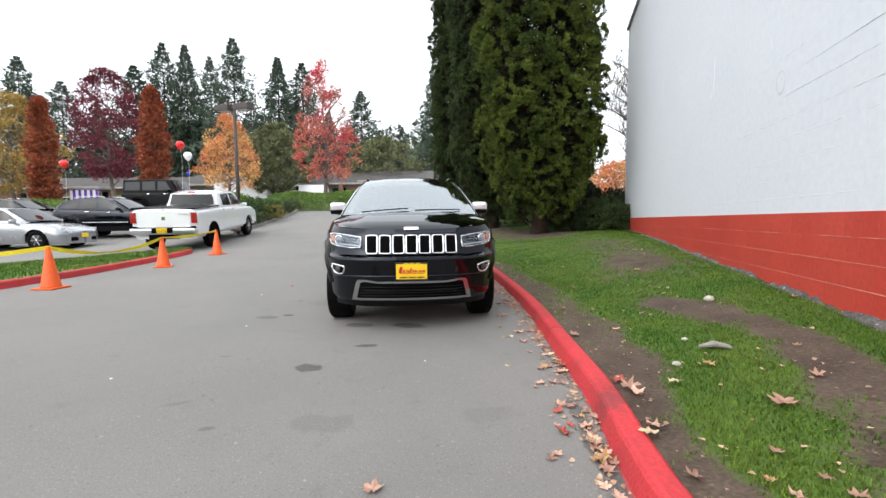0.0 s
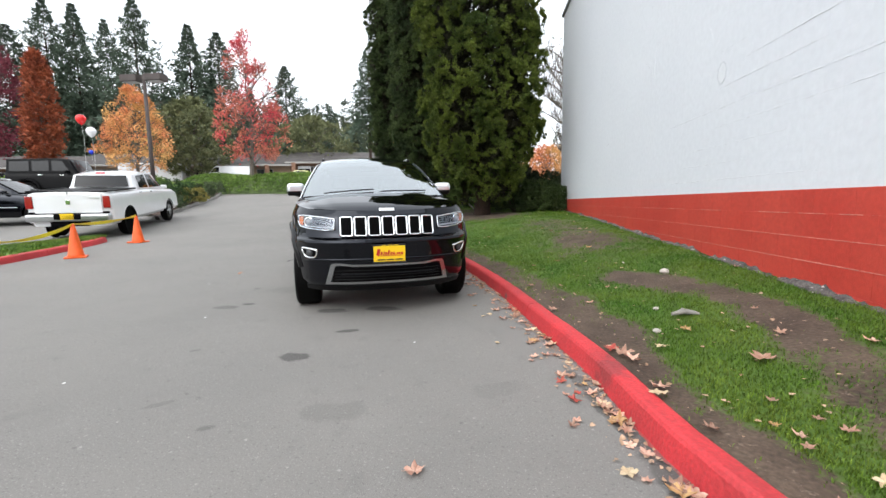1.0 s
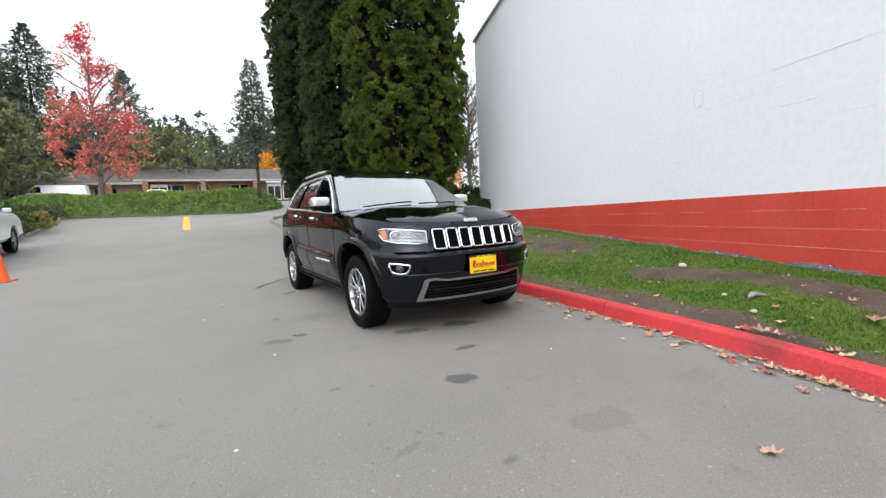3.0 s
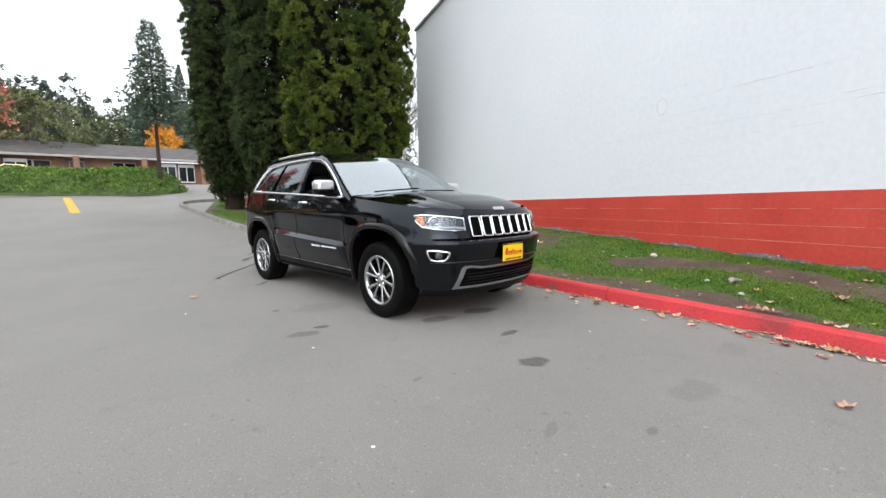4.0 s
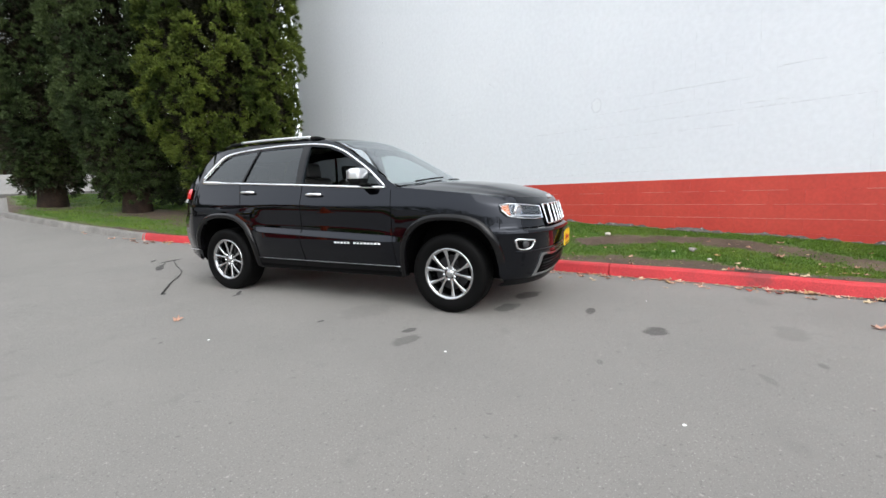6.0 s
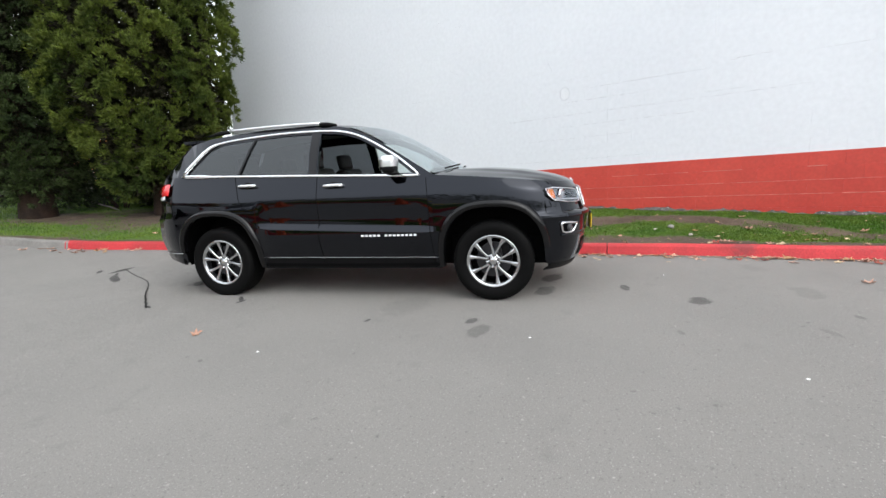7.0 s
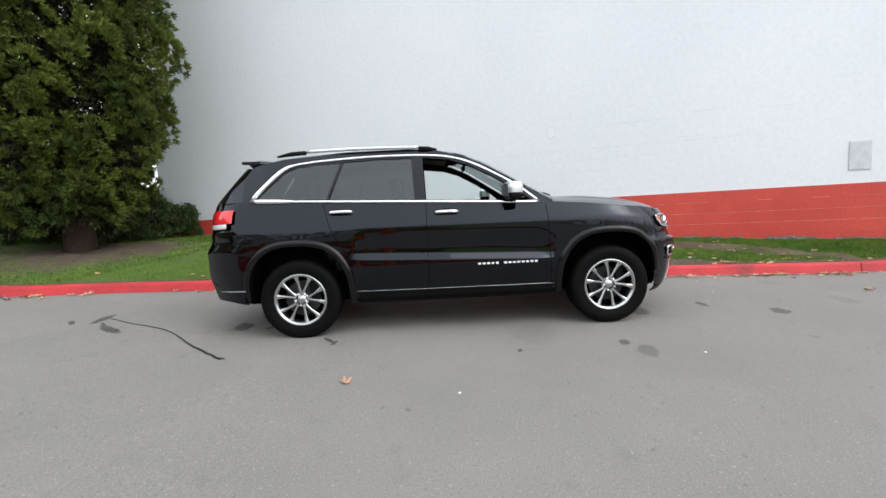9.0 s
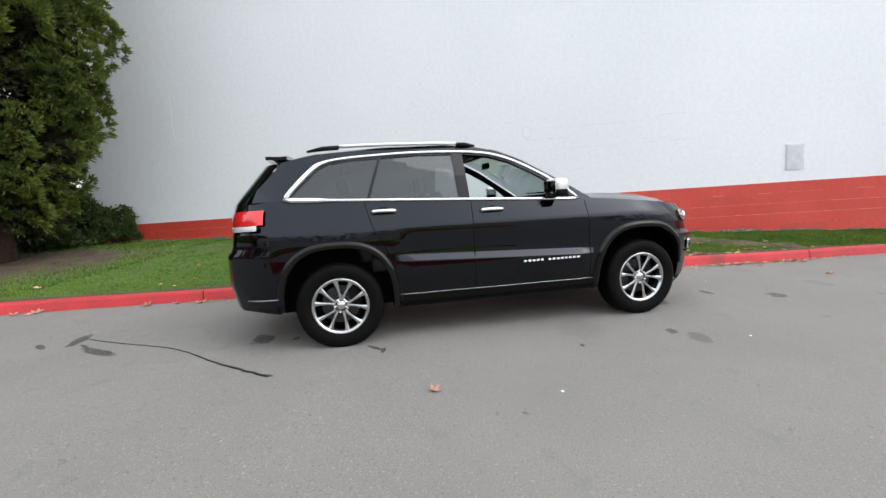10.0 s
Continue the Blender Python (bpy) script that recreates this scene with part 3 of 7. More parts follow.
def block_mesh(name, material, length, height=0.2, gap=0.0012, proud=0.006):
    bm = box(proud + 0.01, length - gap, height - gap, -proud / 2 + 0.001, 0, 0)
    bmesh.ops.bevel(bm, geom=[e for e in bm.edges if all(v.co.x < -proud / 2 for v in e.verts)], offset=0.0012, segments=1, affect="EDGES")
    return mesh_of(name, bm, material)


red_block = block_mesh("block", RED_WALL, 0.4)
verts, faces = [], []


def add_block(y, z, length, height=0.2, gap=0.0004, proud=0.002):
    i = len(verts)
    a, b, c, d = y - (length - gap) / 2, y + (length - gap) / 2, z - (height - gap) / 2, z + (height - gap) / 2
    e = 0.0003
    for x, g in ((0.0, 0.0), (-proud, e)):
        verts.extend([(x, a + g, c + g), (x, b - g, c + g), (x, b - g, d - g), (x, a + g, d - g)])
    faces.extend([(i + 7, i + 6, i + 5, i + 4), (i, i + 4, i + 5, i + 1), (i + 1, i + 5, i + 6, i + 2), (i + 2, i + 6, i + 7, i + 3), (i + 3, i + 7, i + 4, i)])


rest = ([], [])
for course in range(36):
    z = BAND - 0.1 - 0.2 * course if course < 8 else None
    if z is None or z < -0.05:
        continue
    y = Y1 - 0.2 - (0.2 if course % 2 else 0.0)
    first = True
    while y > Y0 + 0.1:
        if y > -2.2 and z > 0.2:
            ob = new("block", red_block)
            ob.parent = wall
            ob.matrix_basis = Matrix.Translation((0, y, z))
        else:
            keep = (verts, faces)
            verts, faces = rest
            add_block(y, z, 0.4, 0.2)
            verts, faces = keep
        y -= 0.4
raw("lower_blocks", rest[0], rest[1], RED_WALL, wall)["kind"] = "stuff"
verts, faces = [], []
course = 0
while BAND + 0.2 * course + 0.2 <= TOP + 0.05:
    z = BAND + 0.1 + 0.2 * course
    y = Y1 - 0.2 - (0.2 if course % 2 else 0.0)
    while y > Y0 + 0.1:
        add_block(y, z, 0.4)
        y -= 0.4
    course += 1
raw("upper_blocks", verts, faces, WHITE_WALL, wall, "white painted blocks, joints nearly filled")["kind"] = "stuff"
# scraped mortar lines in the red band, hairline cracks, a patched hole and a painted-over vent
MORTAR = mat("scraped_mortar", (0.68, 0.27, 0.22), rough=0.9, vary=0.4, scale=8, fine=60)
GREYPAINT = mat("patched_paint", (0.66, 0.68, 0.71), rough=0.7, vary=0.12, scale=9, fine=50, bump=0.3)
PALEPAINT = mat("ridged_paint", (0.765, 0.785, 0.81), rough=0.5, vary=0.06, scale=9, fine=50)
rj = random.Random(11)
for z in (1.045, 0.845, 0.645):
    y = -3.0
    while y < 16:
        ln = rj.uniform(0.6, 2.6) if z < 0.9 else rj.uniform(0.2, 0.7)
        part("mortar_line", box(0.003, ln, rj.uniform(0.004, 0.008), -0.0105, y + ln / 2, z, 0.001, seg=1), MORTAR, wall)
        y += ln + (rj.uniform(0.0, 0.10) if z < 0.9 else rj.uniform(0.1, 0.8))
bm = bmesh.new()
for k in range(9):
    a = 2 * math.pi * k / 9
    box(0.004, 0.09, 0.012, 0, 0, 0, 0.001, bm, 1, Matrix.Translation((-0.004, 5.46 + 0.085 * math.cos(a), 2.61 + 0.115 * math.sin(a))) @ Matrix.Rotation(a + 1.57 + rj.uniform(-.25, .25), 4, "X"))
part("patched_hole", bm, GREYPAINT, wall, "round scuffed repair in the white paint")
part("patched_face", turned([(0.0, 0.004), (0.07, 0.0035), (0.082, 0.0)], 20, m=Matrix.Translation((-0.003, 5.46, 2.61)) @ Matrix.Diagonal((1, 1, 1.3, 1)) @ Matrix.Rotation(radians(-90), 4, "Y")), PALEPAINT, wall)
vent = part("vent_cover", box(0.016, 0.30, 0.48, -0.010, 0.463, 1.71, 0.004), GREYPAINT, wall, "painted-over wall vent")
for k in range(11):
    part("louvre", box(0.010, 0.26, 0.012, -0.020, 0.463, 1.51 + 0.04 * k, 0.002, seg=1), GREYPAINT, vent)
CRACK = mat("crack_shadow", (0.56, 0.575, 0.60), rough=0.9, vary=0.3, scale=12, fine=60)


def paint_crack(y0, z0, y1, z1, seed, wide=0.006):
    """A ragged split in the paint along a joint: a raised pale lip over a flat strip coloured as its shadow line."""
    rnd_ = random.Random(seed)
    n_ = max(5, int(abs(y1 - y0) / 0.05 + abs(z1 - z0) / 0.05))
    lip, gap = [], []
    for k in range(n_ + 1):
        t = k / n_
        y, z = y0 + (y1 - y0) * t, z0 + (z1 - z0) * t + rnd_.uniform(-0.004, 0.004)
        w = 0.55 * wide * max(0.0, rnd_.uniform(-0.3, 1.4)) * min(1, 6 * t + 0.2, 6 * (1 - t) + 0.2)
        lip.append([Vector((-0.0026, y, z + 0.002)), Vector((-0.0026 - 0.9 * w, y, z + w)), Vector((-0.0022, y, z + 2.2 * w + 0.003))])
        gap.append([Vector((-0.0030, y, z - w * 0.6)), Vector((-0.0030, y, z + 0.3 * w + 0.0005))])
    crack = part("paint_crack", sheet(gap), CRACK, wall, "split in the white paint, its shadow coloured as a grey strip")
    part("paint_lip", sheet(lip), PALEPAINT, crack)


for k, (y0, z0, y1, z1, wide) in enumerate(((6.95, 2.215, 1.9, 2.215, 0.007), (5.50, 2.445, 3.9, 2.445, 0.005), (5.50, 2.846, 5.03, 2.840, 0.007), (5.0, 2.645, 3.2, 2.645, 0.006), (5.55, 2.01, 3.2, 2.01, 0.005), (6.2, 1.79, 4.3, 1.79, 0.004),
                                           (6.5, 1.59, 4.9, 1.59, 0.004), (7.4, 1.40, 3.9, 1.40, 0.004), (5.78, 3.23, 5.68, 3.03, 0.007), (2.85, 2.725, 2.35, 2.725, 0.009), (3.30, 2.29, 2.70, 2.28, 0.007), (1.95, 2.66, 1.3, 2.655, 0.005), (3.0, 2.72, 2.82, 2.70, 0.006),
                                           (8.17, 4.48, 8.10, 4.46, 0.012), (7.75, 4.30, 7.60, 4.28, 0.005), (12.5, 3.20, 12.36, 3.17, 0.010), (13.3, 1.86, 12.7, 1.86, 0.004), (11.55, 5.20, 11.36, 5.17, 0.006), (7.95, 3.48, 7.70, 3.32, 0.005), (0.2, 3.05, -0.6, 3.05, 0.005), (9.2, 2.95, 8.7, 2.94, 0.004), (10.4, 2.42, 9.9, 2.41, 0.004))):
    paint_crack(y0, z0, y1, z1, 300 + k, wide)
# runs of thick paint
for k, (y, z0, z1) in enumerate(((7.50, 3.60, 3.10), (7.62, 3.35, 3.0), (10.8, 4.4, 3.7), (13.6, 4.2, 3.1), (9.3, 4.1, 3.8), (3.1, 3.6, 3.1))):
    part("paint_run", tube([Vector((-0.003, y + 0.006 * math.sin(3 * t), z0 + (z1 - z0) * t)) for t in np.linspace(0, 1, 8)], 0.008, 6, radii=[0.002, 0.003, 0.004, 0.0035, 0.004, 0.004, 0.006, 0.002]), PALEPAINT, wall)
# the building behind the wall, closed to the rear and over the top
FLATROOF = mat("roof_felt", (0.12, 0.12, 0.12), rough=0.9, vary=0.2)
part("building_body", box(14, Y1 - Y0 - 0.5, TOP - 0.2, 7.4, (Y0 + Y1) / 2, TOP / 2 - 0.1), [WHITE_WALL], wall)

# rough grey footing that shows between the paint and the grass
FOOT = mat("rough_footing", (0.13, 0.118, 0.110), rough=0.95, vary=0.6, scale=14, fine=70, bump=0.9, wear=((0.5, 0.47, 0.45), 22.0, 0.60, 0.66))
v, f = [], []
n = 560
for k in range(n + 1):
    y = -6 + 22.2 * k / n
    zt = lawn_z(WALL_X, y)
    up = 0.030 + 0.055 * noise.noise(Vector((0, y * 1.7, 1))) + 0.035 * noise.noise(Vector((0, y * 9, 4))) + 0.02 * noise.noise(Vector((0, y * 30, 4)))
    out = 0.04 + 0.03 * noise.noise(Vector((3, y * 5, 1)))
    v += [(WALL_X - 0.003, y, zt + up + 0.015), (WALL_X - 0.016, y, zt + up), (WALL_X - out - 0.02, y, zt + up * 0.4), (WALL_X - out - 0.06, y, zt - 0.05)]
    if k:
        i = 4 * k
        for j in range(3):
            f.append((i + j - 4, i + j, i + j + 1, i + j - 3))
tagged(raw("footing", v, f, FOOT, smooth=False), "rough crumbling grey concrete footing along the wall", "footing", kind="structure")

# ---- trees ----
TRUNK = mat("bark", (0.060, 0.036, 0.026), rough=0.95, vary=0.45, scale=4, fine=30, bump=1.0, hue=(0.034, 0.022, 0.017))
PALE_TRUNK = mat("pale_bark", (0.17, 0.145, 0.12), rough=0.95, vary=0.35, scale=5, fine=40, bump=0.8)


def leafmat(name, base, hue, island=0.4, scale=1.6):
    return mat(name, base, rough=0.7, vary=0.3, scale=scale, fine=9.0, island=island, hue=hue, spec=0.25)


def limb(bm, base, tip, r, bend=0.1, seg=6, n=5, rnd=random):
    pts = []
    off = Vector((rnd.uniform(-1, 1), rnd.uniform(-1, 1), rnd.uniform(-0.3, 0.6))) * bend * (Vector(tip) - Vector(base)).length
    for k in range(n + 1):
        t = k / n
        pts.append(Vector(base).lerp(Vector(tip), t) + off * math.sin(math.pi * t))
    tube(pts, r, seg, bm, radii=[r * (1 - 0.8 * k / n) for k in range(n + 1)])


def tuft(v, f, at, out, size, leaves, rnd, leaf=0.11, droop=0.0):
    """One clump: leaves round a point, leaning outwards."""
    for _ in range(leaves):
        d = Vector((rnd.gauss(0, 1), rnd.gauss(0, 1), rnd.gauss(0, 0.8)))
        d = (d.normalized() * 0.8 + out * 0.9 + Vector((0, 0, 0.25 - droop))).normalized()
        p = at + d * size * rnd.random() ** 0.6
        u = d.cross(Vector((rnd.uniform(-1, 1), rnd.uniform(-1, 1), rnd.uniform(-1, 1)))).normalized()
        s = leaf * rnd.uniform(0.6, 1.35)
        i = len(v)
        v += [p - u * s * 0.42, p + d * s * 0.35 + u.cross(d) * s * 0.1, p + u * s * 0.42, p + d * s]
        f += [(i, i + 1, i + 3), (i + 1, i + 2, i + 3)]


def blade_cloud(centres, outs, sizes, per, leaf, wide, up, rs):
    """Corners of many slim three-cornered sprays set round centres, leaning outwards."""
    c, o, s_ = (np.repeat(np.array(q, float), per, axis=0) for q in (centres, outs, sizes))
    n_ = len(c)
    d = rs.normal(size=(n_, 3)) * (1, 1, 0.8)
    d = 0.8 * d / np.linalg.norm(d, axis=1)[:, None] + 0.9 * o + (0, 0, up)
    d /= np.linalg.norm(d, axis=1)[:, None]
    p = c + d * (s_ * rs.random(n_) ** 0.6)[:, None]
    u = np.cross(d, rs.uniform(-1, 1, (n_, 3)))
    u /= np.linalg.norm(u, axis=1)[:, None] + 1e-9
    ln = (leaf * rs.uniform(0.6, 1.4, n_))[:, None]
    return np.stack((p - u * ln * wide, p + u * ln * wide, p + d * ln), axis=1).reshape(-1, 3)


def conifer(name, m, height, radius_of, clumps, per, leaf, material, label, seed, low=1.2, trunk_r=0.28, size=0.42, limbs=46, stems=1, core=0.95, boughs=225):
    """A dense conifer: trunk, limbs, and a crown of clumps that fill an uneven outline."""
    rnd = random.Random(seed)
    tree = thing(name, m, label, "tree")
    bm = bmesh.new()
    for s in range(stems):
        sx, sy = (rnd.uniform(-.2, .2), rnd.uniform(-.2, .2)) if s else (0, 0)
        pts = [Vector((sx + 0.05 * math.sin(k), sy + 0.05 * math.cos(1.7 * k), height * 0.96 * k / 10 - 0.1)) for k in range(11)]
        tube(pts, trunk_r, 12, bm, radii=[trunk_r * (1.22 if k == 0 else 1.0) * (1 - 0.93 * k / 10) for k in range(11)])
    part("trunk", bm, TRUNK, tree, smooth=True)
    bm = bmesh.new()
    for _ in range(limbs):
        z = low + (height - low) * rnd.random() ** 1.3 * 0.85
        a = rnd.uniform(0, 6.283)
        r = radius_of(z) * 0.85
        limb(bm, (0, 0, z - 0.15), (r * math.cos(a), r * math.sin(a), z + r * 0.12), 0.05, 0.06, 5, 4, rnd)
    part("branchwork", bm, TRUNK, tree)["kind"] = "stuff"
    # a filling coloured as the crown's inner shade, then mounded boughs that stand out from it with gaps between
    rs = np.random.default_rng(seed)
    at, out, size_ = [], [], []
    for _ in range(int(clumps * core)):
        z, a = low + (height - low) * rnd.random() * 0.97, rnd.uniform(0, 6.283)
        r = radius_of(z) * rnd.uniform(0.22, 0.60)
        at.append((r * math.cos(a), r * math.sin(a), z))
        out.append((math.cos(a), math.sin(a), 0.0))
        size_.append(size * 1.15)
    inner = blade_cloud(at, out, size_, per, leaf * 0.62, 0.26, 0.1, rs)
    at, out, size_ = [], [], []
    for b in range(boughs):
        z = low + (height - low) * ((b + rnd.random()) / boughs) ** 1.12
        a = b * 2.39996 + rnd.uniform(-0.35, 0.35)
        env = radius_of(z) * (1 + 0.12 * noise.noise(Vector((math.cos(a) * 1.6, math.sin(a) * 1.6, z * 0.55 + seed * 3.1))))
        big = rnd.uniform(0.8, 1.65)
        ray, side = Vector((math.cos(a), math.sin(a), 0)), Vector((-math.sin(a), math.cos(a), 0))
        heart = ray * (env * rnd.uniform(0.76, 0.98) - 0.20 * big) + Vector((0, 0, z))
        for _ in range(int(19 * big)):
            e = (ray * abs(rnd.gauss(0, 1)) + side * rnd.gauss(0, 1) + Vector((0, 0, rnd.gauss(0.30, 0.9)))).normalized()
            p = heart + (ray * e.dot(ray) * 0.30 + side * e.dot(side) * 0.27 + Vector((0, 0, e.z * 0.34))) * big * rnd.uniform(0.80, 1.08)
            at.append(tuple(p))
            out.append(tuple((e + Vector((0, 0, 0.35))).normalized()))
            size_.append(rnd.uniform(0.08, 0.15))
    outer = blade_cloud(at, out, size_, int(per * 0.80), leaf * 0.40, 0.20, 0.15, rs)
    raw("crown", outer.tolist(), np.arange(len(outer)).reshape(-1, 3).tolist(), material, tree)
    raw("inner_needles", inner.tolist(), np.arange(len(inner)).reshape(-1, 3).tolist(), SHADED_NEEDLES, tree, "inner needles coloured dark for the shade inside the crown")["kind"] = "stuff"
    return tree


# shade between the boughs, put into the colour of the inner needles
SHADED_NEEDLES = leafmat("shaded_needles", (0.030, 0.026, 0.014), (0.020, 0.022, 0.011), 0.4, 1.0)
CEDAR_LIGHT = leafmat("cedar_foliage_light", (0.132, 0.168, 0.026), (0.040, 0.064, 0.012), 0.45, 1.1)
CEDAR_DARK = leafmat("cedar_foliage_dark", (0.068, 0.098, 0.030), (0.028, 0.046, 0.017), 0.45, 1.1)


def column(w, h, low):
    """Half width of a tall, blunt crown."""
    return lambda z: w * min(1.0, 0.60 + 0.5 * (z - low) / 2.0) * (1 - 0.6 * max(0, (z - 8) / (h - 8)) ** 1.8)


def land(x, y):
    return pose(x, y, lawn_z(x, y) - 0.02)


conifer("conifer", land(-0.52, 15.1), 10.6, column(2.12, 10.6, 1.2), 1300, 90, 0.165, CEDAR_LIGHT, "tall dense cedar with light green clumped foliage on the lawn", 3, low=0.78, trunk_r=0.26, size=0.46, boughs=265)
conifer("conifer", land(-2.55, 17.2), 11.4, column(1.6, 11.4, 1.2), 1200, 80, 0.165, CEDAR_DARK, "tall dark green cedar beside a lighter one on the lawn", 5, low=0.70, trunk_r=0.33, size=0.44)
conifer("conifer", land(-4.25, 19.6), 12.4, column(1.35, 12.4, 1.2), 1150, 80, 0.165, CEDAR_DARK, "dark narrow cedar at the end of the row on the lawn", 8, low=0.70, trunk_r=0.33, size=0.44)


def shrub(name, m, r, h, material, label, seed, leaf=0.07, clumps=90, per=34, category="shrub"):
    """A low bush: stems and leaf clumps."""
    rnd = random.Random(seed)
    bush = thing(name, m, label, category)
    bm = bmesh.new()
    for _ in range(9):
        a = rnd.uniform(0, 6.283)
        limb(bm, (0.1 * r * math.cos(a), 0.1 * r * math.sin(a), -0.05), (0.75 * r * math.cos(a), 0.75 * r * math.sin(a), h * rnd.uniform(0.5, 0.85)), 0.018, 0.1, 5, 4, rnd)
    part("stemwork", bm, TRUNK, bush)["kind"] = "stuff"
    v, f = [], []
    for _ in range(clumps):
        a, u = rnd.uniform(0, 6.283), rnd.random()
        q = r * math.sqrt(max(0.05, 1 - (u - 0.35) ** 2 * 1.6)) * rnd.uniform(0.55, 1.0) * (1 + 0.2 * noise.noise(Vector((math.cos(a) * 2, math.sin(a) * 2, seed))))
        out = Vector((math.cos(a), math.sin(a), 0.4))
        tuft(v, f, Vector((q * math.cos(a), q * math.sin(a), 0.06 + u * h * 0.9)), out, 0.22 * r + 0.05, per, rnd, leaf)
    raw("leaves", v, f, material, bush)
    return bush


for k, (x, y, r, h) in enumerate(((0.75, 15.95, 0.75, 1.1), (1.55, 15.85, 0.72, 1.05), (1.98, 15.2, 0.42, 0.8))):
    shrub("shrub", land(x, y), r, h, CEDAR_DARK, "low dark evergreen shrub at the foot of a wall", 20 + k, clumps=150)
# near-black leaf: the deep shade under the cedars is put into its colour
UNDER = leafmat("shaded_green_leaf", (0.030, 0.044, 0.016), (0.012, 0.020, 0.009), 0.45)
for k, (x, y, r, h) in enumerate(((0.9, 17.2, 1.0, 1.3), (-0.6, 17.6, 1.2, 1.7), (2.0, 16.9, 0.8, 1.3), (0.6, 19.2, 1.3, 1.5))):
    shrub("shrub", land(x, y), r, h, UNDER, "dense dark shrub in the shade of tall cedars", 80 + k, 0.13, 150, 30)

# ---- the black sport utility car ----
PAINT = mat("black_car_paint", (0.0006, 0.0006, 0.0009), rough=0.03, vary=0.05, scale=2, fine=400, spec=0.42)
PAINT.node_tree.nodes["Principled BSDF"].inputs["Specular Tint"].default_value = (0.90, 0.96, 1.10, 1)
CLAD = mat("black_moulding", (0.0035, 0.0035, 0.004), rough=0.42, vary=0.15, bump=0.05, fine=300, spec=0.13)
FLARE = mat("satin_black_flare", (0.004, 0.004, 0.0045), rough=0.13, vary=0.1, fine=300, spec=0.32)
RUBBER = mat("tyre_rubber", (0.0035, 0.0035, 0.0035), rough=0.6, vary=0.25, fine=120, bump=0.15, spec=0.08)
CHROME = plain("chrome", (0.86, 0.87, 0.88), 0.06, 1.0)
DULL = plain("dull_chrome", (0.55, 0.56, 0.58), 0.28, 1.0)
SATIN = plain("satin_silver", (0.78, 0.79, 0.80), 0.30, 1.0)
ALLOY = mat("alloy_rim", (0.52, 0.53, 0.54), rough=0.22, vary=0.06, metal=1.0)
BLACKHOLE = mat("black_plastic", (0.0018, 0.0018, 0.002), rough=0.7, vary=0.2, spec=0.06)
GLOSSBLACK = plain("gloss_black", (0.004, 0.004, 0.005), 0.06, ior=1.38)
CLEAR = glass("clear_glass", (0.90, 0.97, 0.95), 0.92)
SCREEN = glass("windscreen_glass", (0.80, 0.93, 0.92), 0.70, 0.34, 0.95)
TINTED = glass("tinted_glass", (0.55, 0.60, 0.64), 0.20, 0.072, 0.8)
LENS = glass("lamp_lens", (0.95, 0.97, 1.0), 0.92, 0.035, 0.35)
RED_LENS = plain("red_lens", (0.62, 0.012, 0.015), 0.12, coat=1.0)
WHITE_LENS = plain("white_lens", (0.50, 0.50, 0.50), 0.15, coat=1.0)
AMBER = plain("amber_lens", (0.85, 0.20, 0.02), 0.15, coat=0.8)
LEATHER = mat("black_leather", (0.020, 0.019, 0.018), rough=0.5, vary=0.2, fine=80, bump=0.1)
YELLOW = mat("yellow_plate", (0.85, 0.56, 0.01), rough=0.4, vary=0.04)
PLATE_RED = plain("plate_red", (0.45, 0.02, 0.02), 0.4)
INK = plain("black_ink", (0.012, 0.012, 0.012), 0.5)
WHITE_PLASTIC = plain("white_letter", (0.75, 0.76, 0.78), 0.3)

XF = [(0.24, 2.20), (0.34, 2.27), (0.44, 2.30), (0.54, 2.315), (0.66, 2.34), (0.75, 2.362), (0.775, 2.355), (0.80, 2.305), (0.84, 2.29), (0.92, 2.27), (1.0, 2.24), (1.06, 2.19), (1.12, 2.12)]
XR = [(0.28, -2.34), (0.40, -2.41), (0.60, -2.45), (0.84, -2.45), (0.92, -2.40), (1.05, -2.385), (1.20, -2.375), (1.30, -2.345), (1.62, -2.09), (1.75, -1.985)]
WZ = [(0.24, 0.84), (0.30, 0.880), (0.36, 0.903), (0.42, 0.916), (0.55, 0.944), (0.66, 0.962), (0.80, 0.959), (0.90, 0.9595), (0.98, 0.9585), (1.02, 0.957), (1.04, 0.951), (1.12, 0.926), (1.20, 0.899), (1.28, 0.872), (1.40, 0.822), (1.52, 0.768), (1.62, 0.716), (1.70, 0.660), (1.76, 0.612)]
BELT = [(-2.3, 1.285), (-1.9, 1.300), (-1.85, 1.300), (-1.17, 1.272), (-0.3, 1.235), (0.80, 1.185), (0.95, 1.18)]
REDGE = [(-2.1, 1.56), (-1.9, 1.630), (-1.6, 1.692), (-1.0, 1.739), (-0.4, 1.747), (-0.1, 1.717), (0.1, 1.664), (0.3, 1.574), (0.6, 1.394), (0.80, 1.268), (0.93, 1.185)]
CHEEK = [(0.24, 0.055), (0.36, 0.042), (0.50, 0.014), (0.62, 0.0)]


def skin_width(z, x):
    """Half width at a height, with the bumper's corners fuller low down in front."""
    return lerp(WZ, z) + lerp(CHEEK, z) * smoothstep(1.55, 1.85, x)


NF, AF, NR, AR = 2.7, 0.85, 3.2, 0.55


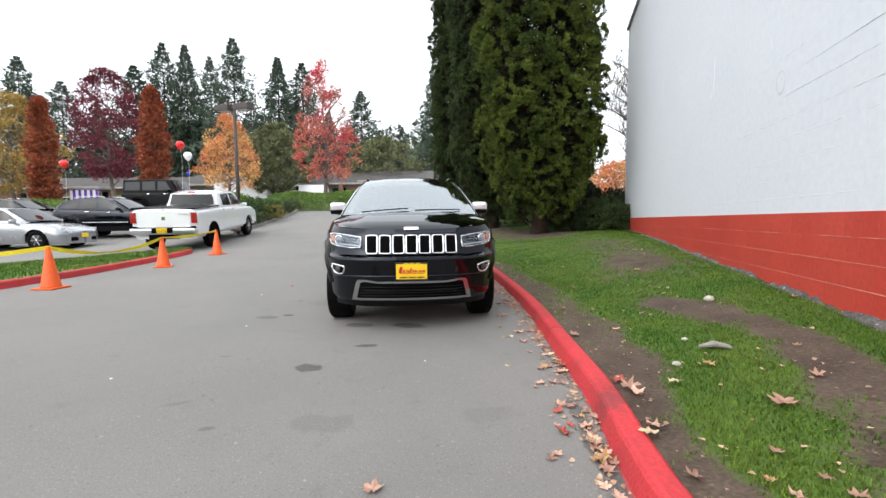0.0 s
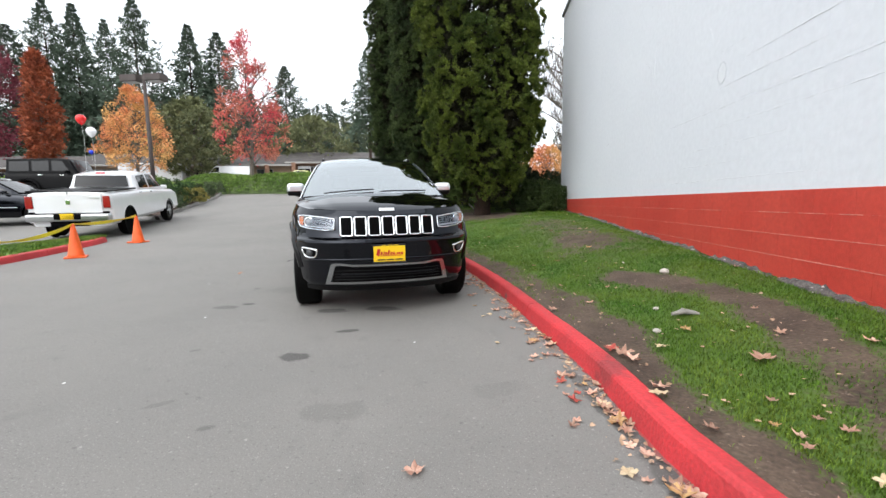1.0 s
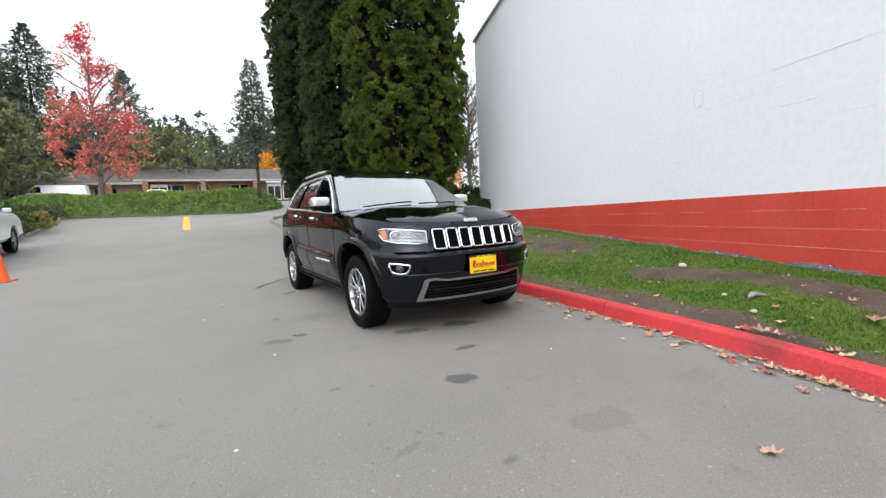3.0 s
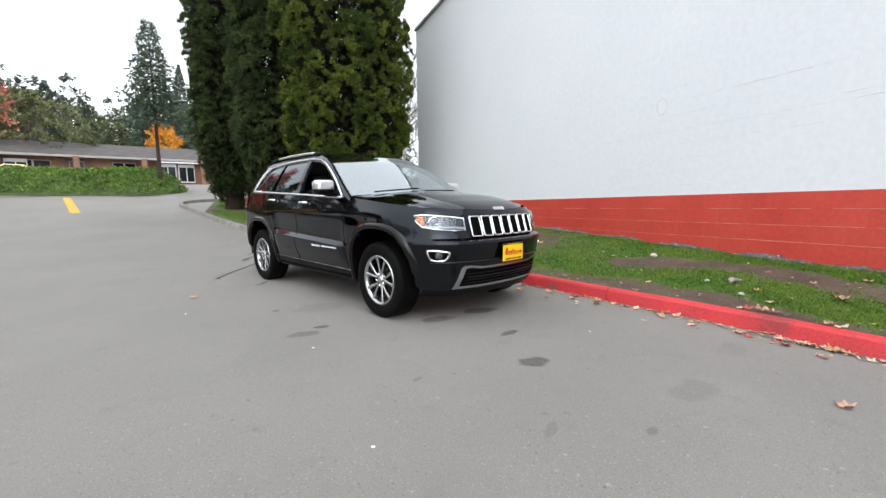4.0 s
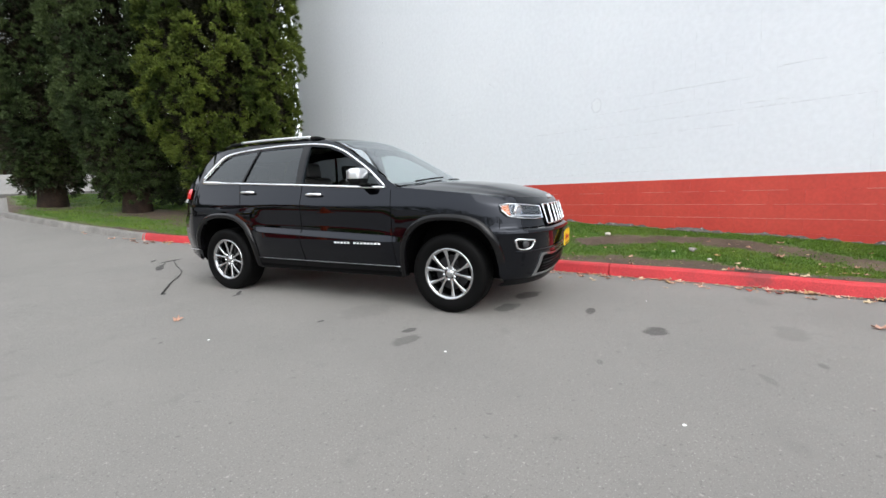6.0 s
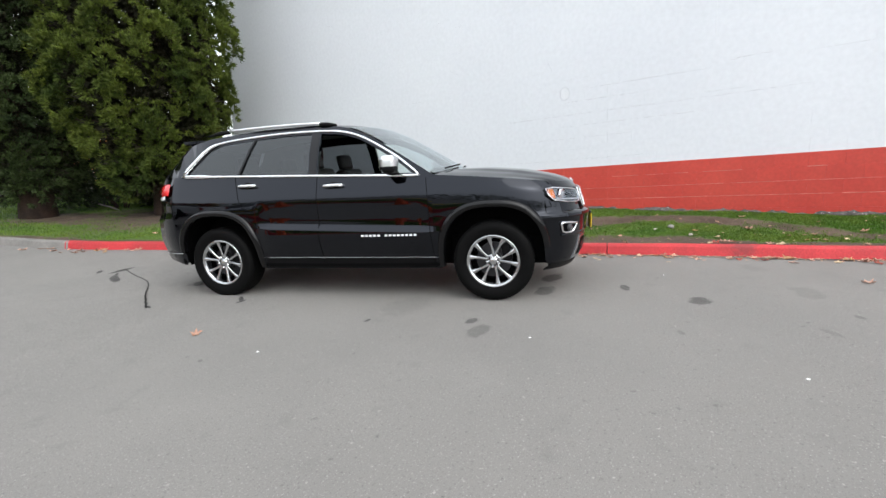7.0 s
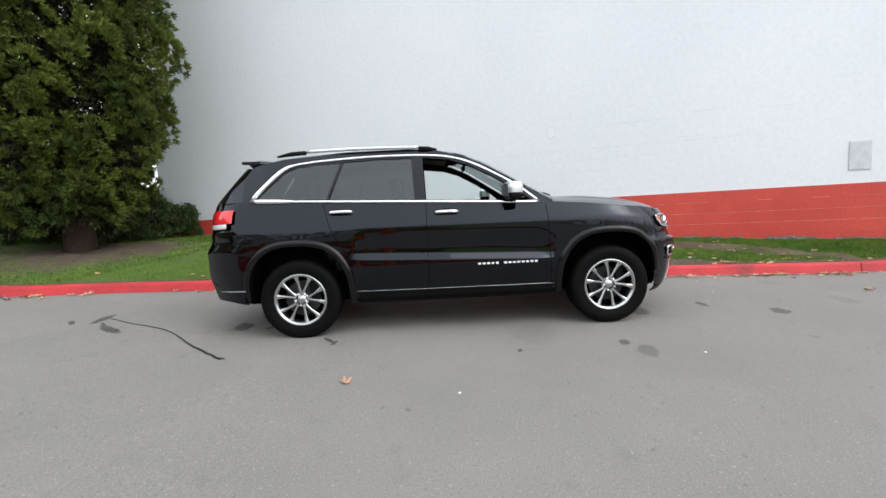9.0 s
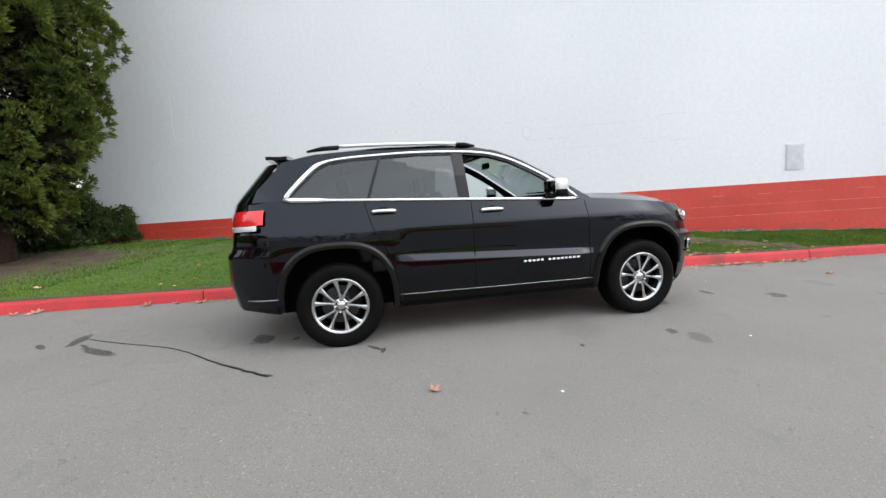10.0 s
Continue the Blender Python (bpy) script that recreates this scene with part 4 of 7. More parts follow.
def half_width(x, z, skin=True):
    """The body's half width at a station and height."""
    w = skin_width(z, x) * (1 - 0.010 * (x / 1.6) ** 2)
    if skin and -0.98 < x < 0.95:
        # the pressed step along the lower doors: proud below, its upper face tilted to the sky
        fade = smoothstep(-0.98, -0.80, x) * (1 - smoothstep(0.78, 0.95, x))
        zc = 0.695 - 0.038 * x
        ramp = min(max((z - zc) / 0.052, 0), 1)
        w += fade * (0.026 * (1 - ramp) * smoothstep(0.40, 0.62, z) - 0.014 * ramp * (1 - smoothstep(zc + 0.08, zc + 0.34, z)))
    # fender shoulders
    for xa in (1.4575, -1.4575):
        w += 0.012 * math.exp(-((x - xa) / 0.45) ** 2) * math.exp(-((z - 0.92) / 0.16) ** 2)
    xf, xr = lerp(XF, z), lerp(XR, z)
    f = (x - (xf - AF)) / AF
    if f > 0:
        w *= max(0.0, 1 - min(f, 1) ** NF) ** (1 / NF)
    r = ((xr + AR) - x) / AR
    if r > 0:
        w *= max(0.0, 1 - min(r, 1) ** NR) ** (1 / NR)
    return w


def nose(y, z, out=0.0):
    """A point of the front, out metres before it."""
    w = skin_width(z, 2.0)
    q = min(abs(y) / w, 1.0)
    x = lerp(XF, z) - AF + AF * (1 - q ** NF) ** (1 / NF)
    if out:
        e = 0.01
        px = lerp(XF, z) - AF + AF * (1 - min((abs(y) + e) / w, 1) ** NF) ** (1 / NF)
        n = Vector((e, (x - px) * (1 if y >= 0 else -1), 0.08 * e)).normalized()
        return Vector((x, y, z)) + n * out
    return Vector((x, y, z))


def flank(x, z, side, out=0.0):
    """A point of the side, out metres off it; side -1: the car's right."""
    return Vector((x, side * (half_width(x, z) + out), z))


def top_edge(x):
    if x > 0.93:
        return lerp([(0.93, 1.182), (1.3, 1.150), (1.7, 1.108), (1.94, 1.076)], x)
    return lerp(BELT, x)


ARCH, ARCH_H, HUB_Z, AXLE = 0.464, 0.508, 0.372, 1.4575


def arch_at(a, grow=0.0):
    """A point of the squared wheel opening, from the hub, at an angle."""
    c, s = math.cos(a), math.sin(a)
    k = (abs(c) ** 2.6 + abs(s) ** 2.6) ** (-1 / 2.6)
    return (ARCH + grow) * k * c, (ARCH_H + grow) * k * s


def low_edge(x):
    z = 0.30
    if x > 1.6:
        z = lerp([(1.85, 0.30), (2.0, 0.27), (2.3, 0.26)], x)
    if x < -1.6:
        z = lerp([(-2.45, 0.40), (-2.2, 0.37), (-1.9, 0.33)], x)
    for xa in (AXLE, -AXLE):
        d = abs(x - xa)
        if d < ARCH:
            z = max(z, HUB_Z + ARCH_H * (1 - (d / ARCH) ** 2.6) ** (1 / 2.6))
    return z


def side_columns():
    """Stations along the flank, dense round the wheel arches."""
    xs = [1.955]
    for xa in (AXLE, -AXLE):
        xs += [xa + ARCH * math.cos(math.pi * k / 28) for k in range(29)]
        if xa > 0:
            xs += list(np.linspace(xa - ARCH - 0.03, -xa + ARCH + 0.03, 44)) + [0.88, -0.25, -0.945]
    xs += [-1.955, -1.975, -2.0]
    return sorted(set(round(x, 4) for x in xs), reverse=True)


LEVELS = sorted(set([round(0.24 + 0.02 * k, 3) for k in range(56)] + [round(0.645 + 0.005 * k, 3) for k in range(31)]))


def tub_columns(side):
    """Columns of skin points from the nose round one side to the tail."""
    cols = []
    for k in range(25):
        th = radians(50) * k / 24
        s, c = math.sin(th) ** (2 / NF), math.cos(th) ** (2 / NF)
        col = []
        top = 1.050 + 0.026 * (s * 0.95 / 0.86) ** 2
        for z in LEVELS:
            z = min(max(z, 0.26), top)
            col.append((Vector((lerp(XF, z) - AF + AF * c, side * skin_width(z, 2.0) * s, z)), "front_bumper" if z < 0.835 else "nose_panel"))
        cols.append(col)
    for x in side_columns():
        lo, hi = low_edge(x), top_edge(x)
        col = []
        for z in LEVELS:
            z = min(max(z, lo), hi)
            if x > 1.92:
                name = "front_bumper" if z < 0.835 else "fender"
            elif x > 0.88:
                name = "fender"
            elif x > -0.25:
                name = "front_door" if z > 0.40 else "rocker"
            elif x > -0.945:
                name = "rear_door" if z > 0.40 else "rocker"
            elif x > -1.92:
                name = "rear_quarter"
            else:
                name = "rear_bumper" if z < 0.925 else "rear_quarter"
            col.append((flank(x, z, side), name))
        cols.append(col)
    for k in range(1, 22):
        th = radians(52) * (1 - k / 21)
        s, c = math.sin(th) ** (2 / NR), math.cos(th) ** (2 / NR)
        col = []
        for z in LEVELS:
            z = min(max(z, 0.38), 1.285 - 0.06 * (k / 21))
            col.append((Vector((lerp(XR, z) + AR - AR * c, side * lerp(WZ, z) * s, z)), "rear_bumper" if z < 0.925 else ("rear_quarter" if k < 7 else "tailgate")))
        cols.append(col)
    return cols


def soften(bm, angle=38):
    """Smooth faces, with sharp edges over that angle."""
    bmesh.ops.remove_doubles(bm, verts=bm.verts, dist=2e-4)
    bmesh.ops.dissolve_degenerate(bm, edges=bm.edges, dist=1e-5)
    for f in bm.faces:
        f.smooth = True
    bm.normal_update()
    for e in bm.edges:
        if len(e.link_faces) == 2 and e.calc_face_angle(0) > radians(angle):
            e.smooth = False
    return bm


CAR_AT = Matrix.Translation((-2.063, 6.323, 0)) @ Matrix.Rotation(radians(-69.85), 4, "Z")
suv = thing("suv", CAR_AT, "glossy black sport utility car parked beside a red kerb", "car")
PANELS = {}
for side in (-1, 1):
    cols = tub_columns(side)
    for a, b in zip(cols, cols[1:]):
        for k in range(len(LEVELS) - 1):
            pts = [a[k][0], b[k][0], b[k + 1][0], a[k + 1][0]]
            uniq = []
            for p in pts:
                if all((p - q).length > 2e-4 for q in uniq):
                    uniq.append(p)
            if len(uniq) < 3:
                continue
            name = b[k][1]
            if a[k][1] in ("front_bumper", "nose_panel") and b[k][1] == "fender":
                name = a[k][1]
            key = (name, 0 if name in ("front_bumper", "nose_panel", "rear_bumper", "tailgate") else side)
            bm = PANELS.setdefault(key, bmesh.new())
            vs = [bm.verts.new(p) for p in uniq]
            bm.faces.new(vs if side > 0 else vs[::-1])
body_parts = {}
for key, bm in PANELS.items():
    soften(bm)
    body_parts[key] = part(key[0], bm, PAINT if key[0] != "rocker" else CLAD, suv)

# bonnet: raised middle, rolled shoulders
rows = []
for i in range(33):
    s = i / 32
    row = []
    for j in range(-24, 25):
        t = j / 24
        xs_ = 0.93 + s * (1.94 - 0.93)
        yside = half_width(xs_, top_edge(xs_) if s < 1 else 1.076)
        yfront = t * 0.862
        y = t * yside
        xe = nose(yfront, 1.05 + 0.026 * t * t).x if abs(t) < 1 else 1.94
        xc = 0.93 + 0.13 * (1 - t * t)
        x = xc + s * (max(xe, 1.94) - xc)
        edge = top_edge(xs_) if s < 1 else 1.076
        spine = lerp([(0, 1.232), (0.3, 1.218), (0.6, 1.180), (0.85, 1.120), (0.95, 1.082), (1.0, 1.050)], s)
        if s == 1:
            edge = 1.05 + 0.026 * t * t
            z = edge
        else:
            z = edge + (spine - edge) * (1 - abs(t) ** 3)
            ridge = 1 - smoothstep(0.58, 0.70, abs(t))
            z += 0.014 * ridge * math.sin(math.pi * min(s * 1.0, 1)) ** 0.6
        row.append(Vector((x, y, z)))
    rows.append(row)
part("bonnet", soften(sheet(rows, flip=True), 50), PAINT, suv)

# upper sides with window openings, roof, windscreen
DLO_FRONT = [(0.735, 1.207), (0.56, 1.345), (0.36, 1.465), (0.17, 1.566), (-0.02, 1.627), (-0.265, 1.652), (-0.255, 1.246)]
DLO_REAR = [(-0.355, 1.250), (-0.372, 1.655), (-0.70, 1.655), (-1.020, 1.641), (-1.152, 1.283)]
DLO_QUARTER = [(-1.170, 1.285), (-1.040, 1.637), (-1.30, 1.622), (-1.46, 1.600), (-1.56, 1.556), (-1.72, 1.406), (-1.815, 1.308)]


def fill(loops, mapper, thick=0.0, flip=False, fine=0.09):
    """A skin inside the first loop, less the others, drawn flat and then laid on a surface."""
    bm = bmesh.new()
    edges = []
    for loop in loops:
        pts = []
        for k, p in enumerate(loop):
            q = loop[(k + 1) % len(loop)]
            n_ = max(1, int(math.dist(p, q) / fine))
            pts += [(p[0] + (q[0] - p[0]) * i / n_, p[1] + (q[1] - p[1]) * i / n_) for i in range(n_)]
        vs = [bm.verts.new((p[0], 0, p[1])) for p in pts]
        edges += [bm.edges.new((vs[k], vs[(k + 1) % len(vs)])) for k in range(len(vs))]
    bmesh.ops.triangle_fill(bm, edges=edges, use_beauty=True, use_dissolve=False)
    for v in bm.verts:
        v.co = mapper(v.co.x, v.co.z)
    if flip:
        bmesh.ops.reverse_faces(bm, faces=bm.faces)
    bm.normal_update()
    if thick:
        bmesh.ops.solidify(bm, geom=list(bm.faces), thickness=thick)
    for f in bm.faces:
        f.smooth = False
    return bm


def pane(poly, mapper, flip=False, step=0.04):
    """A smooth window pane: a fine grid cut to a convex outline and laid on the surface."""
    xs_, zs_ = [p[0] for p in poly], [p[1] for p in poly]
    nx, nz = int((max(xs_) - min(xs_)) / step) + 2, int((max(zs_) - min(zs_)) / step) + 2
    bm = sheet([[Vector((min(xs_) + (max(xs_) - min(xs_)) * i / nx, 0, min(zs_) + (max(zs_) - min(zs_)) * j / nz)) for j in range(nz + 1)] for i in range(nx + 1)])
    area = sum(poly[k][0] * poly[(k + 1) % len(poly)][1] - poly[(k + 1) % len(poly)][0] * poly[k][1] for k in range(len(poly)))
    for k, p in enumerate(poly):
        q = poly[(k + 1) % len(poly)]
        n_ = Vector((q[1] - p[1], 0, -(q[0] - p[0]))) * (1 if area > 0 else -1)
        bmesh.ops.bisect_plane(bm, geom=list(bm.verts) + list(bm.edges) + list(bm.faces), plane_co=(p[0], 0, p[1]), plane_no=n_.normalized(), clear_outer=True)
    for v in bm.verts:
        v.co = mapper(v.co.x, v.co.z)
    if flip:
        bmesh.ops.reverse_faces(bm, faces=bm.faces)
    for f in bm.faces:
        f.smooth = True
    return bm


outline = [(0.93, 1.183)] + [(x, lerp(REDGE, x)) for x in np.linspace(0.86, -1.88, 40)] + [(-1.965, 1.52), (-2.085, 1.40), (-2.18, 1.287)] + [(x, lerp(BELT, x)) for x in np.linspace(-2.12, 0.86, 34)]
for side in (-1, 1):
    surf = lambda x, z, s=side: flank(x, z, s)
    part("side_frame", fill([outline, DLO_FRONT, DLO_REAR, DLO_QUARTER], surf, 0.03, side > 0), PAINT, suv)
    # black pillar covers between the windows, and the panes
    for loop in ([(-0.268, 1.24), (-0.28, 1.660), (-0.362, 1.662), (-0.345, 1.243)], [(-1.150, 1.276), (-1.018, 1.65), (-1.042, 1.645), (-1.172, 1.28)]):
        part("pillar_cover", fill([loop], lambda x, z, s=side: flank(x, z, s, 0.004), 0.003, side > 0), GLOSSBLACK, suv)
    if side > 0:
        part("window_pane", pane(DLO_FRONT, lambda x, z, s=side: flank(x, z, s, -0.012), side < 0), CLEAR, suv)
    part("window_pane", pane(DLO_REAR, lambda x, z, s=side: flank(x, z, s, -0.010), side < 0), TINTED, suv, "dark tinted pane")
    part("window_pane", pane(DLO_QUARTER, lambda x, z, s=side: flank(x, z, s, -0.006), side < 0), TINTED, suv, "dark tinted pane")
    # bright surround
    ring = [(0.805, 1.188), (0.60, 1.350), (0.38, 1.486), (0.18, 1.588), (-0.02, 1.649), (-0.28, 1.676), (-0.70, 1.682), (-1.05, 1.668), (-1.33, 1.648), (-1.49, 1.622), (-1.60, 1.570), (-1.75, 1.425), (-1.865, 1.300)]
    low = [(x, lerp(BELT, x) - 0.002) for x in np.linspace(-1.80, 0.76, 24)]
    path = [flank(p[0], p[1], side, 0.006) for p in [(v.x, v.y) for v in curve_at([(a, b, 0) for a, b in ring], 60)]] + [flank(x, z, side, 0.006) for x, z in low]
    part("window_trim", tube(path, 0.0095, 8, closed=True, radii=[0.0135 + 0.011 * smoothstep(1.45, 1.62, -q.x) * (1 - smoothstep(1.80, 1.87, -q.x)) for q in path]), CHROME, suv, "bright chrome window surround", smooth=True)

rows = []
for i in range(56):
    u = i / 55
    x0 = 0.02 - 1.93 * u
    ze = lerp(REDGE, x0)
    ye = half_width(x0, ze) - 0.004
    row = []
    for j in range(-14, 15):
        t = j / 14
        bow = 0.13 * (1 - t * t) * (1 - smoothstep(0.0, 0.25, u)) - 0.10 * (1 - t * t) * smoothstep(0.8, 1.0, u)
        row.append(Vector((x0 + bow, t * ye, ze + (0.034 + 0.020 * smoothstep(0.05, 0.3, u) * (1 - smoothstep(0.8, 1.0, u))) * (1 - abs(t) ** 2.6))))
    rows.append(row)
part("roof", soften(sheet(rows, thick=0.02), 60), PAINT, suv)
rows = []
for i in range(25):
    u = i / 24
    x0 = 0.925 - 0.905 * u
    ze = lerp(REDGE, x0) if x0 > 0.02 else lerp(REDGE, x0)
    ye = half_width(x0, ze) - 0.028
    rows.append([Vector((x0 + 0.13 * (1 - (j / 14) ** 2), j / 14 * ye, ze + 0.012 + 0.030 * (1 - (j / 14) ** 2))) for j in range(-14, 15)])
part("windscreen", soften(sheet(rows), 60), SCREEN, suv, "windscreen that mirrors the sky")
for a, b, nm in ((0, 2, "lower"), (22, 25, "upper")):
    band = [[p + Vector((-0.004, 0, -0.003)) for p in r] for r in rows[a:b]]
    part("windscreen_border", soften(sheet(band), 60), BLACKHOLE, suv)
# cowl under the wipers
rows_c = [[Vector((0.985 + 0.13 * (1 - (j / 14) ** 2) - k * 0.08, j / 14 * 0.84, 1.190 + 0.034 * (1 - (j / 14) ** 2) - 0.012 * k)) for j in range(-14, 15)] for k in range(2)]
part("cowl", sheet(rows_c, thick=0.01), BLACKHOLE, suv)
for y0, y1 in ((-0.62, -0.02), (0.06, 0.66)):
    pts = []
    for k in range(9):
        y = y0 + (y1 - y0) * k / 8
        t = y / 0.83
        u = 0.015 + 0.045 * k / 8
        x0 = 0.925 - 0.905 * u
        pts.append(Vector((x0 + 0.13 * (1 - t * t) + 0.014, y, lerp(REDGE, x0) + 0.030 + 0.030 * (1 - t * t))))
    part("wiper", tube(pts, 0.008, 6), BLACKHOLE, suv)

# tailgate skin over the bumper, with its window and spoiler
rows = []
for i in range(13):
    z = 1.225 + 0.40 * i / 12
    yb = 0.80 - 0.17 * i / 12
    row = []
    for j in range(-12, 13):
        y = j / 12 * yb
        w = lerp(WZ, z)
        row.append(Vector((lerp(XR, z) + AR - AR * (1 - min(abs(y) / w, 1) ** NR) ** (1 / NR), y, z)))
    rows.append(row)
part("tailgate_window", soften(sheet(rows, flip=True, thick=0.02), 60), GLOSSBLACK, suv)
rows = [[Vector((-1.83 - 0.18 * u - 0.06 * (1 - (j / 10) ** 2) * u, j / 10 * (0.64 - 0.02 * u), 1.690 + 0.030 * (1 - (j / 10) ** 2) - 0.008 * u + 0.012 * u * u)) for j in range(-10, 11)] for u in np.linspace(0, 1, 7)]
part("spoiler", soften(sheet(rows, thick=0.03), 50), PAINT, suv)
rows = [[Vector((-1.97 - 0.055 * (1 - (j / 10) ** 2) + dx, j / 10 * 0.615, 1.674 + 0.030 * (1 - (j / 10) ** 2) + dz)) for j in range(-10, 11)] for dx, dz in ((0.0, 0.0), (0.03, -0.022), (0.055, -0.045), (0.085, -0.070))]
part("spoiler_lip", soften(sheet(rows, thick=0.014), 50), GLOSSBLACK, suv)

# lamps, grille and trim on the front
BADGES = part("badge", box(0.012, 0.155, 0.040, 0, 0, 0, 0.012), SATIN, suv, "small plain chrome badge", at=Matrix.Translation(nose(0, 1.052) + Vector((0.002, 0, 0.008))) @ pose(0, 0, 0, 0, -38, 0))


def patch(y0, y1, low, high, out, n=14, m=5):
    """A curved piece of the front between y0 and y1; low and high give its heights."""
    return [[nose(y0 + (y1 - y0) * i / n, low(i / n) + (high(i / n) - low(i / n)) * j / m, out) for j in range(m + 1)] for i in range(n + 1)]


def ring_path(outline_yz, out, n=48):
    return [nose(p.x, p.y, out) for p in curve_at([(a, b, 0) for a, b in outline_yz], n)]


def rounded(y0, y1, z0, z1, r=0.02, k=4):
    pts = []
    for cy, cz, a0 in ((y1 - r, z1 - r, 0), (y0 + r, z1 - r, 90), (y0 + r, z0 + r, 180), (y1 - r, z0 + r, 270)):
        pts += [(cy + r * math.cos(radians(a0 + 90 * i / k)), cz + r * math.sin(radians(a0 + 90 * i / k))) for i in range(k + 1)]
    return pts


def panel_on_nose(pts, out, thick, fine=0.03):
    bm = fill([pts], lambda a, b: nose(a, b, out), 0, False, fine)
    bmesh.ops.recalc_face_normals(bm, faces=bm.faces)
    if sum(f.normal.x * f.calc_area() for f in bm.faces) < 0:
        bmesh.ops.reverse_faces(bm, faces=bm.faces)
    bmesh.ops.solidify(bm, geom=list(bm.faces), thickness=thick)
    return bm


grille = part("grille", panel_on_nose(rounded(-0.475, 0.475, 0.805, 1.005, 0.03), 0.006, 0.01), PAINT, suv)
for k in range(7):
    c = (k - 3) * 0.1315
    zt = 0.990
    pts = rounded(c - 0.054, c + 0.054, 0.812, zt, 0.016)
    bm = tube([nose(a, b, 0.018) for a, b in pts], 0.0085, 6, closed=True)
    slot = part("grille_slot", bm, CHROME, grille, "chrome-framed grille slot", smooth=True)
    part("mesh_insert", panel_on_nose(rounded(c - 0.049, c + 0.049, 0.818, zt - 0.006, 0.014), 0.0135, 0.006), BLACKHOLE, grille)
    for r in range(3):
        y = c - 0.024 + 0.024 * r
        part("mesh_bar", tube([nose(y, 0.822, 0.017), nose(y, 0.92, 0.017), nose(y, zt - 0.01, 0.017)], 0.003, 5), BLACKHOLE, grille)

for s in (-1, 1):
    lamp_out = [(s * 0.508, 0.872), (s * 0.506, 0.975), (s * 0.60, 0.990), (s * 0.74, 1.006), (s * 0.800, 1.012), (s * 0.842, 1.006), (s * 0.846, 0.955), (s * 0.822, 0.905), (s * 0.74, 0.884), (s * 0.60, 0.868)]
    head = part("headlight", panel_on_nose(lamp_out, 0.004, 0.008), mat("lamp_reflector", (0.15, 0.155, 0.165), rough=0.2, vary=0.6, scale=22, fine=60, metal=1.0, hue=(0.03, 0.03, 0.033)), suv, "clear headlamp with a chrome rim and amber corner")
    part("lens", panel_on_nose(lamp_out, 0.020, 0.002), LENS, head)
    part("rim", tube([nose(a, b, 0.016) for a, b in lamp_out], 0.0065, 8, closed=True), CHROME, head, smooth=True)
    for y, r in ((0.745, 0.040),):
        c = nose(s * y, 0.945, 0.006)
        m_ = Matrix.Translation(c) @ Matrix.Rotation(radians(s * lerp([(0.6, 12), (0.78, 30)], y)), 4, "Z") @ Matrix.Rotation(radians(90), 4, "Y")
        part("projector", turned([(r + 0.012, -0.012), (r + 0.012, 0.008), (r, 0.010), (r * 0.96, 0.004)], 24, m=m_), CHROME, head, smooth=True)
        part("bulb", turned([(r * 0.95, 0.003), (r * 0.8, 0.012), (r * 0.4, 0.018), (0.0, 0.020)], 20, m=m_), plain("bulb_glass", (0.25, 0.27, 0.30), 0.05, coat=1.0), head, smooth=True)
    part("turn_signal", panel_on_nose([(s * 0.806, 0.915), (s * 0.800, 1.002), (s * 0.836, 0.998), (s * 0.841, 0.955), (s * 0.826, 0.925)], 0.010, 0.006, 0.02), AMBER, head, "amber corner lens")
    part("inner_strip", panel_on_nose([(s * 0.51, 0.884), (s * 0.51, 0.898), (s * 0.80, 0.918), (s * 0.80, 0.904)], 0.014, 0.004), WHITE_LENS, head)
    # fog lamp
    fog_pts = [(s * 0.680, 0.682), (s * 0.814, 0.698), (s * 0.818, 0.664), (s * 0.788, 0.612), (s * 0.714, 0.606), (s * 0.686, 0.638)]
    fog = part("fog_lamp", panel_on_nose(fog_pts, 0.004, 0.008, 0.02), BLACKHOLE, suv, "fog lamp in a chrome bezel")
    part("bezel", tube([nose(p.x, p.y, 0.004) for p in curve_at([(a, b, 0) for a, b in [fog_pts[0], fog_pts[5], fog_pts[4], fog_pts[3], fog_pts[2], fog_pts[1], fog_pts[0]]], 40)][:-1], 0.0105, 8, closed=True), CHROME, fog, smooth=True)
    c = nose(s * 0.752, 0.652, 0.008)
    part("lamp", turned([(0.036, -0.01), (0.036, 0.004), (0.026, 0.012), (0.0, 0.016)], 20, m=Matrix.Translation(c) @ Matrix.Rotation(radians(s * 30), 4, "Z") @ Matrix.Rotation(radians(90), 4, "Y")), plain("fog_glass", (0.05, 0.052, 0.055), 0.08), fog, smooth=True)

# lower intake and its bright frame
intake = [(-0.55, 0.355), (-0.52, 0.520), (-0.36, 0.510), (-0.20, 0.502), (0.20, 0.502), (0.36, 0.510), (0.52, 0.520), (0.55, 0.355), (0.3, 0.350), (-0.3, 0.350)]
low_grille = part("lower_grille", panel_on_nose(intake, 0.005, 0.008), BLACKHOLE, suv)
for z in (0.385, 0.415, 0.445, 0.475):
    part("slat", tube([nose(y, z, 0.012) for y in np.linspace(-0.52, 0.52, 15)], 0.004, 5), CLAD, low_grille)
LEG = [(-0.615, 0.332), (-0.562, 0.528), (-0.540, 0.548), (-0.47, 0.550), (-0.36, 0.534), (-0.36, 0.514), (-0.475, 0.530), (-0.518, 0.520), (-0.562, 0.362), (-0.555, 0.334)]
bm = panel_on_nose(LEG, 0.007, 0.006, 0.03)
